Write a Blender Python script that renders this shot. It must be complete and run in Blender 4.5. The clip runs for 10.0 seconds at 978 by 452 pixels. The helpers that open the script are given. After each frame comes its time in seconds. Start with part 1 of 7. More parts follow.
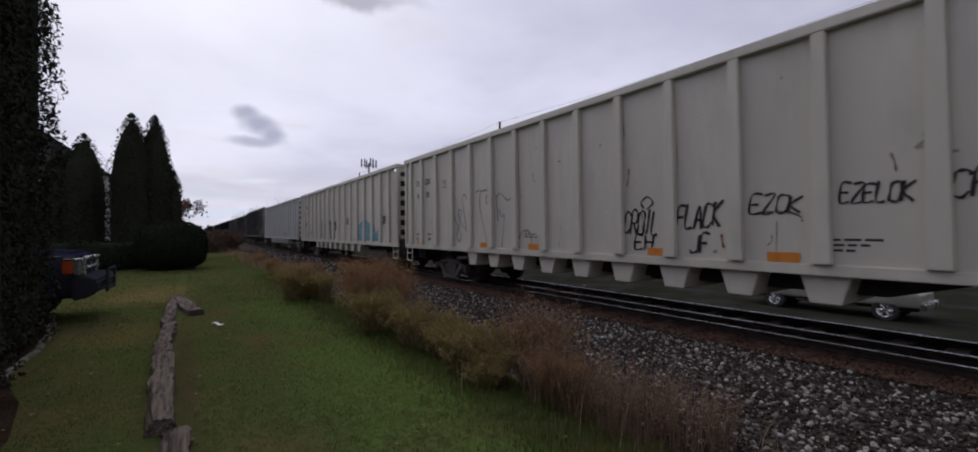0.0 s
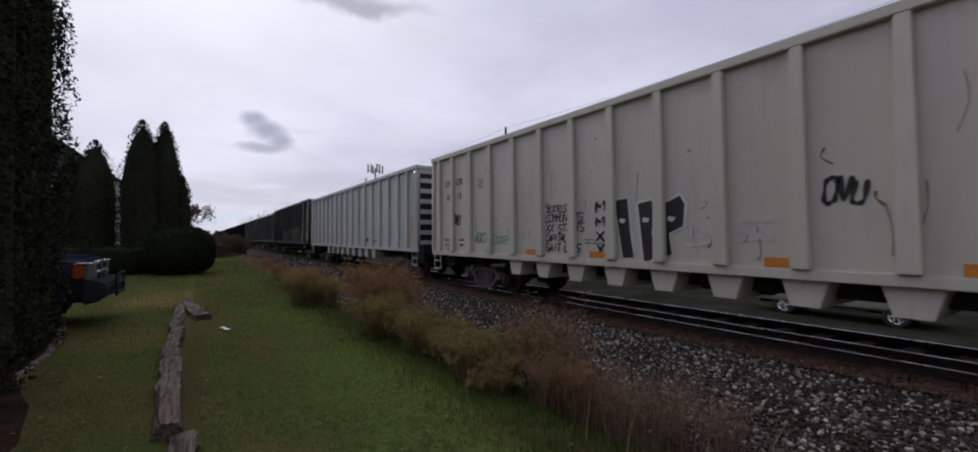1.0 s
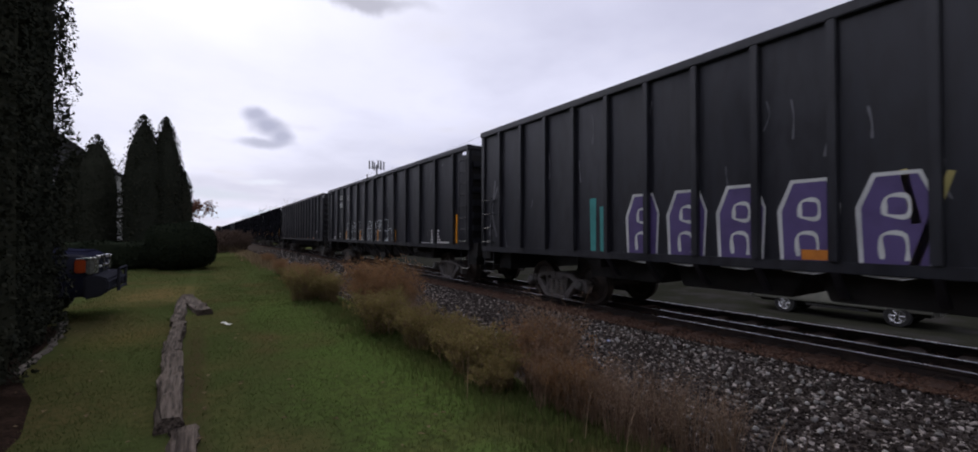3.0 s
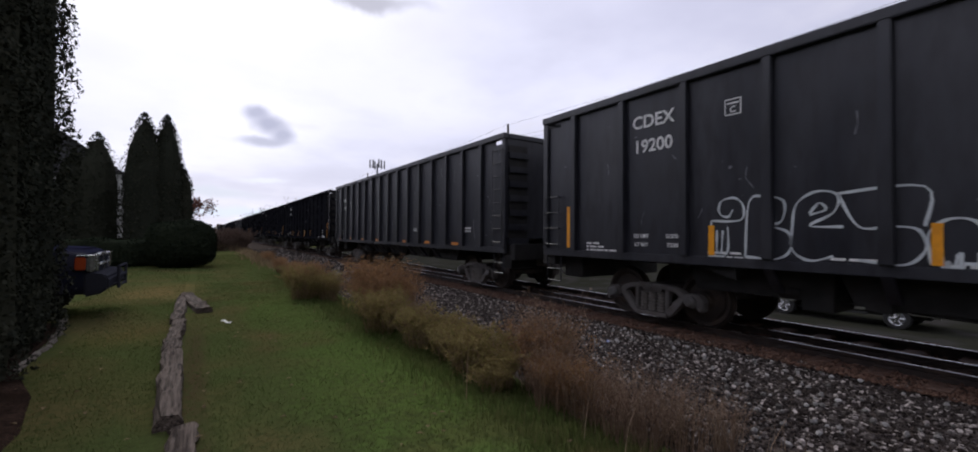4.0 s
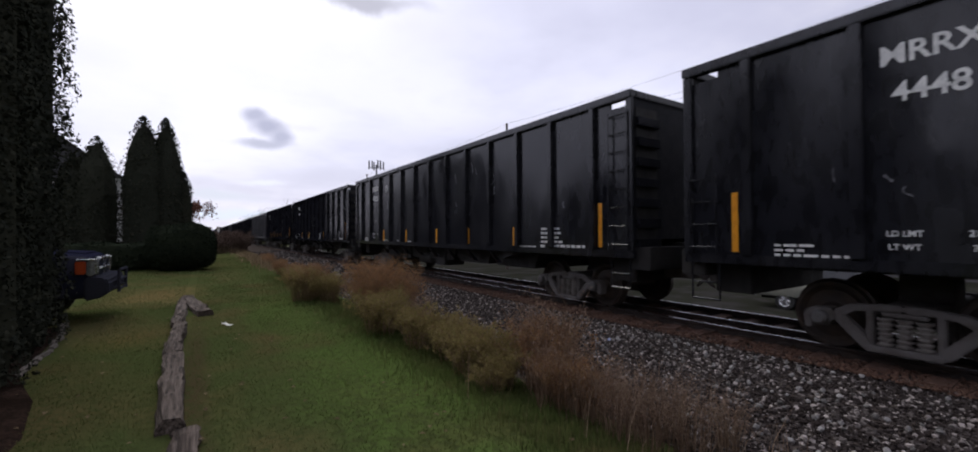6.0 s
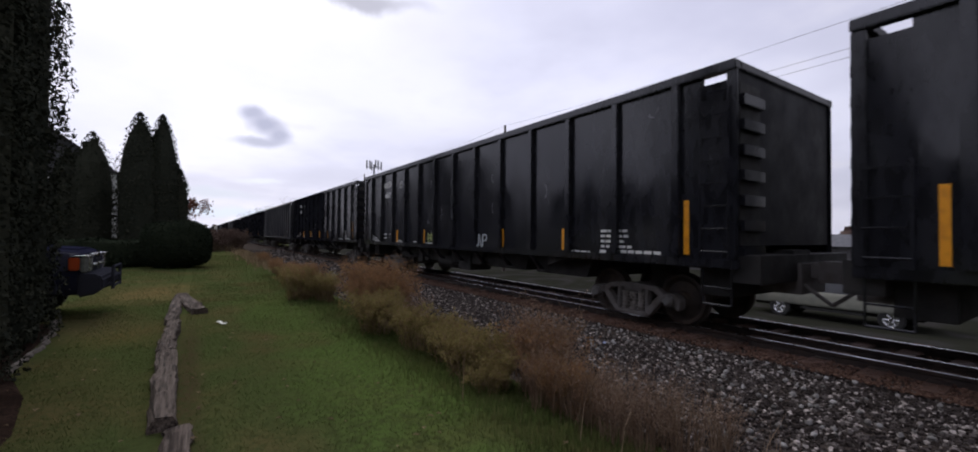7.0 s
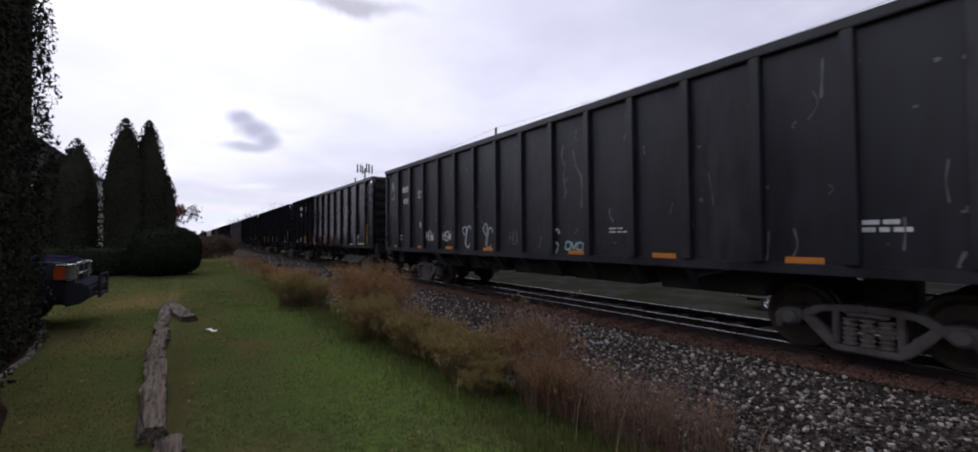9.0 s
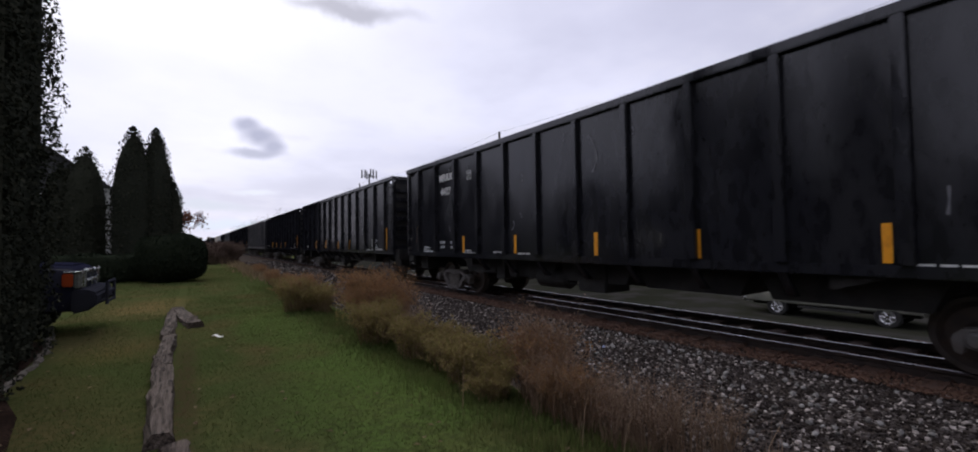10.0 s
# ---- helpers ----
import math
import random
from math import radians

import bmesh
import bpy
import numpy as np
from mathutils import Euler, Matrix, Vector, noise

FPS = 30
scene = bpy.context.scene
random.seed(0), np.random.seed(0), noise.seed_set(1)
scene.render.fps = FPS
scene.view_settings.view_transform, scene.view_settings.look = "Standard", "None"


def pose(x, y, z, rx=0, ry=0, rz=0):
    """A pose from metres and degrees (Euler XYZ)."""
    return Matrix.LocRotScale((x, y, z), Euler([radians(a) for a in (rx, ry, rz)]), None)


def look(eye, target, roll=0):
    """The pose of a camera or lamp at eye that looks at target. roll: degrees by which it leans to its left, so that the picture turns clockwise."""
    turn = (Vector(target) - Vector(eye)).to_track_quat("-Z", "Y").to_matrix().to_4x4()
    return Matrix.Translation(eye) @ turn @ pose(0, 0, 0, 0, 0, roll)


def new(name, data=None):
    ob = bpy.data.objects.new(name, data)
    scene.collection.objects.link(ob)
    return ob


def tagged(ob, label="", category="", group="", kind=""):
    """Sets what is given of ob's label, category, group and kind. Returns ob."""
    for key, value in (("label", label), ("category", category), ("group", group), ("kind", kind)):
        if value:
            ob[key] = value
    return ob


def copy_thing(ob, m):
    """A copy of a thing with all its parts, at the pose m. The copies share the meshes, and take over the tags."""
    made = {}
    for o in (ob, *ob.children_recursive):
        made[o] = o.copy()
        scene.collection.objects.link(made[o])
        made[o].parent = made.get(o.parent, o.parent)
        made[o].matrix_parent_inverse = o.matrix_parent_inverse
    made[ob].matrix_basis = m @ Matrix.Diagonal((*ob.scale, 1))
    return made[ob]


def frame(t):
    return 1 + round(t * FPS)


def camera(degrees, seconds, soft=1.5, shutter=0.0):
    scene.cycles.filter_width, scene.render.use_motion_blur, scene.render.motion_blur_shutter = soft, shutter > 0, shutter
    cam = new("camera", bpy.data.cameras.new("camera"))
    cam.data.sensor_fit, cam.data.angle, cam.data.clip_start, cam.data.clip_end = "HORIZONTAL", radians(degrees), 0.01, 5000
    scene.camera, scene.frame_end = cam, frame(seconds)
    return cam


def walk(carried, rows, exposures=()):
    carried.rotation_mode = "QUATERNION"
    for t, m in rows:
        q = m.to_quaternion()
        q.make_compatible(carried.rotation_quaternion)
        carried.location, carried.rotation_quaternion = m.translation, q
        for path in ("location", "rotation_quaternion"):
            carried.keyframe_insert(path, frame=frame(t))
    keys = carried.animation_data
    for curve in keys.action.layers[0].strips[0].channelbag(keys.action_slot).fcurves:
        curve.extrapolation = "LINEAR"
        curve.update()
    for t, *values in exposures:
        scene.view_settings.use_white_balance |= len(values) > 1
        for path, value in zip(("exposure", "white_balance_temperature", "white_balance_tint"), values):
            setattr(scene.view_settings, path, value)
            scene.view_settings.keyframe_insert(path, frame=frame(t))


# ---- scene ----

# ---- camera: a person's eye height on the lawn, turning a little in the hand ----
EYE = (0.0, 0.0, 1.36)
YAW, PITCH, ROLL = -33.8, 1.15, 0.0
SWAY = [  # seconds, turn to the left, tilt up, clockwise lean of the picture
    (0, -0.43, -0.42, -0.27), (0.5, 0.38, -0.19, -0.37), (1, 0.33, 0.29, -0.2), (1.5, 0.35, 0.4, 0.04),
    (2, -0.18, -0.08, -0.25), (2.5, 0.27, -0.17, -0.19), (4, 0.48, -0.15, 0.46), (4.5, 0.91, -0.58, 0.17),
    (5, 0.67, -0.26, 0.14), (5.5, 0.61, -0.26, -0.46), (7, 0.06, 0.01, 0.6), (7.5, -0.33, 0.35, 0.08),
    (8, -0.4, -0.28, 0.15), (8.5, -0.44, 0.13, 0.21), (9, -0.95, 0.31, -0.26), (9.5, -0.41, 0.51, -0.47),
    (10, -0.38, 0.86, -0.69),
]
cam = camera(96.5, 10.0, soft=1.8, shutter=0.035)
walk(cam, [(t, pose(*EYE, 90 + PITCH + b, ROLL - c, YAW + a)) for t, a, b, c in SWAY],
     exposures=[(0, 0.1), (1.0, 0.08), (2.0, 0.06), (3.0, 0.28), (4.5, 0.42), (8.5, 0.42), (10, 0.35)])

# ---- world: bright overcast sky with a few darker clouds ----
SUN_EL, SUN_AZ = radians(42), radians(-6)


def sky_world():
    w = bpy.data.worlds.new("overcast_sky")
    w.use_nodes = True
    scene.world = w
    nt = w.node_tree
    nt.nodes.clear()
    n, l = nt.nodes.new, nt.links.new
    out, bg = n("ShaderNodeOutputWorld"), n("ShaderNodeBackground")
    sky = n("ShaderNodeTexSky")
    sky.sky_type = "NISHITA"
    sky.sun_disc = False
    sky.sun_elevation, sky.sun_rotation = SUN_EL, SUN_AZ
    sky.dust_density = 2.0
    dim = n("ShaderNodeVectorMath")
    dim.operation = "SCALE"
    dim.inputs["Scale"].default_value = 0.1
    l(sky.outputs[0], dim.inputs[0])
    co = n("ShaderNodeTexCoord")
    # cloud deck: the direction is laid on a plane, so clouds flatten towards the horizon
    sep = n("ShaderNodeSeparateXYZ")
    l(co.outputs["Generated"], sep.inputs[0])
    up = n("ShaderNodeMath")
    up.operation = "MAXIMUM"
    l(sep.outputs[2], up.inputs[0])
    up.inputs[1].default_value = 0.0
    add = n("ShaderNodeMath")
    add.operation = "ADD"
    l(up.outputs[0], add.inputs[0])
    add.inputs[1].default_value = 0.16
    dx, dy = n("ShaderNodeMath"), n("ShaderNodeMath")
    for d, k in ((dx, 0), (dy, 1)):
        d.operation = "DIVIDE"
        l(sep.outputs[k], d.inputs[0])
        l(add.outputs[0], d.inputs[1])
    com = n("ShaderNodeCombineXYZ")
    l(dx.outputs[0], com.inputs[0])
    l(dy.outputs[0], com.inputs[1])

    def fbm(scale, detail, lo, hi):
        t = n("ShaderNodeTexNoise")
        t.inputs["Scale"].default_value, t.inputs["Detail"].default_value = scale, detail
        l(com.outputs[0], t.inputs["Vector"])
        m = n("ShaderNodeMapRange")
        m.interpolation_type = "SMOOTHSTEP"
        m.inputs[1].default_value, m.inputs[2].default_value = lo, hi
        l(t.outputs[0], m.inputs[0])
        return m.outputs[0]

    def mix(fac, a, b, mode="MIX"):
        m = n("ShaderNodeMix")
        m.data_type, m.blend_type = "RGBA", mode
        for v, s in ((fac, m.inputs[0]), (a, m.inputs[6]), (b, m.inputs[7])):
            if isinstance(v, (float, int)):
                s.default_value = v
            elif isinstance(v, tuple):
                s.default_value = (*v, 1)
            else:
                l(v, s)
        return m.outputs[2]

    deck = mix(fbm(0.55, 6, 0.36, 0.66), (0.49, 0.49, 0.63), (0.755, 0.755, 0.92))
    deck = mix(fbm(2.2, 5, 0.5, 0.75), deck, (0.60, 0.59, 0.70))
    # the glow where the sun stands behind the deck
    sund = Vector((math.sin(SUN_AZ) * math.cos(SUN_EL), math.cos(SUN_AZ) * math.cos(SUN_EL), math.sin(SUN_EL)))

    def blob(direction, stretch, inner, outer, wobble):
        """A soft patch of the deck round a direction; stretch squeezes it across and up."""
        d = Vector(direction).normalized()
        side = Vector((d.y, -d.x, 0)).normalized()
        upv = side.cross(d)
        nz = n("ShaderNodeTexNoise")
        nz.inputs["Scale"].default_value, nz.inputs["Detail"].default_value = 9, 5
        l(co.outputs["Generated"], nz.inputs["Vector"])
        off = n("ShaderNodeVectorMath")
        off.operation = "SUBTRACT"
        l(nz.outputs["Color"], off.inputs[0])
        off.inputs[1].default_value = (0.5, 0.5, 0.5)
        sc = n("ShaderNodeVectorMath")
        sc.operation = "SCALE"
        sc.inputs["Scale"].default_value = wobble
        l(off.outputs[0], sc.inputs[0])
        p = n("ShaderNodeVectorMath")
        p.operation = "ADD"
        l(co.outputs["Generated"], p.inputs[0])
        l(sc.outputs[0], p.inputs[1])
        parts = []
        for axis, k in ((side, stretch[0]), (upv, stretch[1])):
            dot = n("ShaderNodeVectorMath")
            dot.operation = "DOT_PRODUCT"
            l(p.outputs[0], dot.inputs[0])
            dot.inputs[1].default_value = axis
            q = n("ShaderNodeMath")
            q.operation = "SUBTRACT"
            l(dot.outputs["Value"], q.inputs[0])
            q.inputs[1].default_value = 0.0
            r = n("ShaderNodeMath")
            r.operation = "DIVIDE"
            l(q.outputs[0], r.inputs[0])
            r.inputs[1].default_value = k
            parts.append(r.outputs[0])
        c2 = n("ShaderNodeCombineXYZ")
        l(parts[0], c2.inputs[0])
        l(parts[1], c2.inputs[1])
        ln = n("ShaderNodeVectorMath")
        ln.operation = "LENGTH"
        l(c2.outputs[0], ln.inputs[0])
        ahead = n("ShaderNodeVectorMath")
        ahead.operation = "DOT_PRODUCT"
        l(co.outputs["Generated"], ahead.inputs[0])
        ahead.inputs[1].default_value = d
        front = n("ShaderNodeMath")
        front.operation = "GREATER_THAN"
        l(ahead.outputs["Value"], front.inputs[0])
        front.inputs[1].default_value = 0.0
        m = n("ShaderNodeMapRange")
        m.interpolation_type = "SMOOTHSTEP"
        m.inputs[1].default_value, m.inputs[2].default_value = inner, outer
        m.inputs[3].default_value, m.inputs[4].default_value = 1.0, 0.0
        l(ln.outputs["Value"], m.inputs[0])
        g = n("ShaderNodeMath")
        g.operation = "MULTIPLY"
        l(m.outputs[0], g.inputs[0])
        l(front.outputs[0], g.inputs[1])
        return g.outputs[0]

    def way(yaw, el):
        y, e = radians(yaw), radians(el)
        return (math.sin(y) * math.cos(e), math.cos(y) * math.cos(e), math.sin(e))

    deck = mix(blob(sund, (1, 1), 0.0, 0.75, 0.1), deck, (0.925, 0.935, 1.03))
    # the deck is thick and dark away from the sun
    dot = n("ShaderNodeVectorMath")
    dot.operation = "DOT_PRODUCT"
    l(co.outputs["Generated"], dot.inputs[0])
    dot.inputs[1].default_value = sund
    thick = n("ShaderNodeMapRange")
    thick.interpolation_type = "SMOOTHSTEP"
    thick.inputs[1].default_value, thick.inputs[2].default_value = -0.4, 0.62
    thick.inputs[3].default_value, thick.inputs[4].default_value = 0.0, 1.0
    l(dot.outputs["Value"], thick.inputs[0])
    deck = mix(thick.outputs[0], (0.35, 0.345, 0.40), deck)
    for d, st, col, wob in CLOUDS:
        deck = mix(blob(way(*d), st, 0.2, 1.15, wob), deck, col)
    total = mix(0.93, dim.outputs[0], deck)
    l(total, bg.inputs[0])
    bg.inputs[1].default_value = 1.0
    l(bg.outputs[0], out.inputs[0])


# azimuth (to the right of the track's line), elevation; half sizes; colour; raggedness
CLOUDS = [
    ((6.6, 12.3), (0.036, 0.024), (0.36, 0.37, 0.50), 0.05),
    ((5.2, 13.4), (0.028, 0.02), (0.38, 0.39, 0.52), 0.04),
    ((6.4, 10.3), (0.06, 0.013), (0.42, 0.43, 0.55), 0.05),
    ((8.0, 11.2), (0.025, 0.022), (0.38, 0.39, 0.52), 0.04),
    ((16.8, 27.6), (0.16, 0.028), (0.42, 0.42, 0.50), 0.1),
    ((1, 4.5), (0.10, 0.012), (0.55, 0.58, 0.70), 0.05),
    ((3, 2.6), (0.13, 0.016), (0.60, 0.66, 0.82), 0.06),
    ((6, 6.2), (0.05, 0.008), (0.66, 0.68, 0.80), 0.05),
]
sky_world()
sun_data = bpy.data.lights.new("sun", "SUN")
sun_data.energy, sun_data.angle, sun_data.color = 0.9, radians(30), (1.0, 0.97, 0.93)
sun = new("sun", sun_data)
sun.matrix_world = look((0, 0, 50), Vector((0, 0, 50)) - Vector((math.sin(SUN_AZ) * math.cos(SUN_EL), math.cos(SUN_AZ) * math.cos(SUN_EL), math.sin(SUN_EL))))


# ---- materials ----
def material(name, colour, rough=0.6, metal=0.0, tint=None, tint_scale=2.0, tint_range=(0.45, 0.7), grain=None, grain_scale=40.0,
             bump=0.2, bump_scale=30.0, stretch=(1, 1, 1), random_tint=None, spec=0.5, island=None, coords="Object", two=None, spots=(), mixed=0.75, edge_on=None, thin=0.0):
    """A procedural surface: base colour, broad stains (tint), fine grain, relief; random_tint varies whole objects, island pieces of one mesh."""
    m = bpy.data.materials.new(name)
    m.use_nodes = True
    nt = m.node_tree
    n, l = nt.nodes.new, nt.links.new
    b = nt.nodes["Principled BSDF"]
    b.inputs["Roughness"].default_value, b.inputs["Metallic"].default_value = rough, metal
    b.inputs["Specular IOR Level"].default_value = spec
    co = n("ShaderNodeTexCoord")
    mp = n("ShaderNodeMapping")
    mp.inputs["Scale"].default_value = stretch
    if coords == "World":
        l(n("ShaderNodeNewGeometry").outputs["Position"], mp.inputs[0])
    else:
        l(co.outputs[coords], mp.inputs[0])
    vec = mp.outputs[0]
    if coords == "Object":
        info = n("ShaderNodeObjectInfo")
        sh = n("ShaderNodeVectorMath")
        sh.operation = "MULTIPLY_ADD"
        l(info.outputs["Random"], sh.inputs[0])
        sh.inputs[1].default_value = (37, 53, 71)
        l(vec, sh.inputs[2])
        vec = sh.outputs[0]

    def fac(scale, lo, hi, detail=5.0):
        t = n("ShaderNodeTexNoise")
        t.inputs["Scale"].default_value, t.inputs["Detail"].default_value = scale, detail
        l(vec, t.inputs["Vector"])
        r = n("ShaderNodeMapRange")
        r.inputs[1].default_value, r.inputs[2].default_value = lo, hi
        l(t.outputs[0], r.inputs[0])
        return r.outputs[0], t.outputs[0]

    def mix(f, a, c):
        x = n("ShaderNodeMix")
        x.data_type = "RGBA"
        if isinstance(f, float):
            x.inputs[0].default_value = f
        else:
            l(f, x.inputs[0])
        for v, s in ((a, x.inputs[6]), (c, x.inputs[7])):
            if isinstance(v, tuple):
                s.default_value = (*v, 1)
            else:
                l(v, s)
        return x.outputs[2]

    col = colour
    if tint:
        col = mix(fac(tint_scale, *tint_range)[0], col, tint)
    if two:
        col = mix(fac(two[1], *two[2])[0], col, two[0])
    for centre, radii, colour2 in spots:
        off = n("ShaderNodeVectorMath")
        off.operation = "SUBTRACT"
        l(vec, off.inputs[0])
        off.inputs[1].default_value = centre
        dv = n("ShaderNodeVectorMath")
        dv.operation = "DIVIDE"
        l(off.outputs[0], dv.inputs[0])
        dv.inputs[1].default_value = radii
        ln = n("ShaderNodeVectorMath")
        ln.operation = "LENGTH"
        l(dv.outputs[0], ln.inputs[0])
        wob = n("ShaderNodeMath")
        wob.operation = "MULTIPLY_ADD"
        l(fac(1.6, 0.0, 1.0)[1], wob.inputs[0])
        wob.inputs[1].default_value = 1.6
        l(ln.outputs["Value"], wob.inputs[2])
        r = n("ShaderNodeMapRange")
        r.inputs[1].default_value, r.inputs[2].default_value = 1.1, 2.0
        r.inputs[3].default_value, r.inputs[4].default_value = 0.85, 0.0
        l(wob.outputs[0], r.inputs[0])
        col = mix(r.outputs[0], col, colour2)
    if grain:
        col = mix(fac(grain_scale, 0.42, 0.68)[0], col, grain)
    if random_tint:
        info2 = n("ShaderNodeObjectInfo")
        col = mix(info2.outputs["Random"], col, random_tint)
    if island:
        g = n("ShaderNodeNewGeometry")
        ramp = n("ShaderNodeValToRGB")
        els = ramp.color_ramp.elements
        while len(els) < len(island):
            els.new(0.5)
        for i, c in enumerate(island):
            els[i].position, els[i].color = i / (len(island) - 1), (*c, 1)
        l(g.outputs["Random Per Island"], ramp.inputs[0])
        col = ramp.outputs[0] if not grain else mix(mixed, col, ramp.outputs[0])
    if isinstance(col, tuple):
        b.inputs["Base Color"].default_value = (*col, 1)
    else:
        l(col, b.inputs["Base Color"])
    if thin:                           # leaves and blades let light through
        tr, mx = n("ShaderNodeBsdfTranslucent"), n("ShaderNodeMixShader")
        if isinstance(col, tuple):
            tr.inputs[0].default_value = (*col, 1)
        else:
            l(col, tr.inputs[0])
        mx.inputs[0].default_value = thin
        l(b.outputs[0], mx.inputs[1])
        l(tr.outputs[0], mx.inputs[2])
        l(mx.outputs[0], nt.nodes["Material Output"].inputs[0])
    rr = n("ShaderNodeMapRange")
    rr.inputs[3].default_value, rr.inputs[4].default_value = max(0.02, rough - 0.1), min(1, rough + 0.12)
    l(fac(tint_scale * 1.7, 0.3, 0.7)[0], rr.inputs[0])
    l(rr.outputs[0], b.inputs["Roughness"])
    if edge_on is not None:            # gloss drops to edge_on at glancing views, to cut the sky's reflection
        lw = n("ShaderNodeLayerWeight")
        sm = n("ShaderNodeMapRange")
        sm.inputs[1].default_value, sm.inputs[2].default_value = 0.42, 0.78
        sm.inputs[3].default_value, sm.inputs[4].default_value = spec, edge_on
        l(lw.outputs["Facing"], sm.inputs[0])
        l(sm.outputs[0], b.inputs["Specular IOR Level"])
    if bump:
        bn = n("ShaderNodeBump")
        bn.inputs["Strength"].default_value, bn.inputs["Distance"].default_value = bump, 0.02
        l(fac(bump_scale, 0, 1)[1], bn.inputs["Height"])
        l(bn.outputs[0], b.inputs["Normal"])
    return m


def glass(name, colour=(1, 1, 1), rough=0.05):
    m = bpy.data.materials.new(name)
    m.use_nodes = True
    b = m.node_tree.nodes["Principled BSDF"]
    b.inputs["Base Color"].default_value = (*colour, 1)
    b.inputs["Roughness"].default_value, b.inputs["Transmission Weight"].default_value = rough, 1.0
    return m


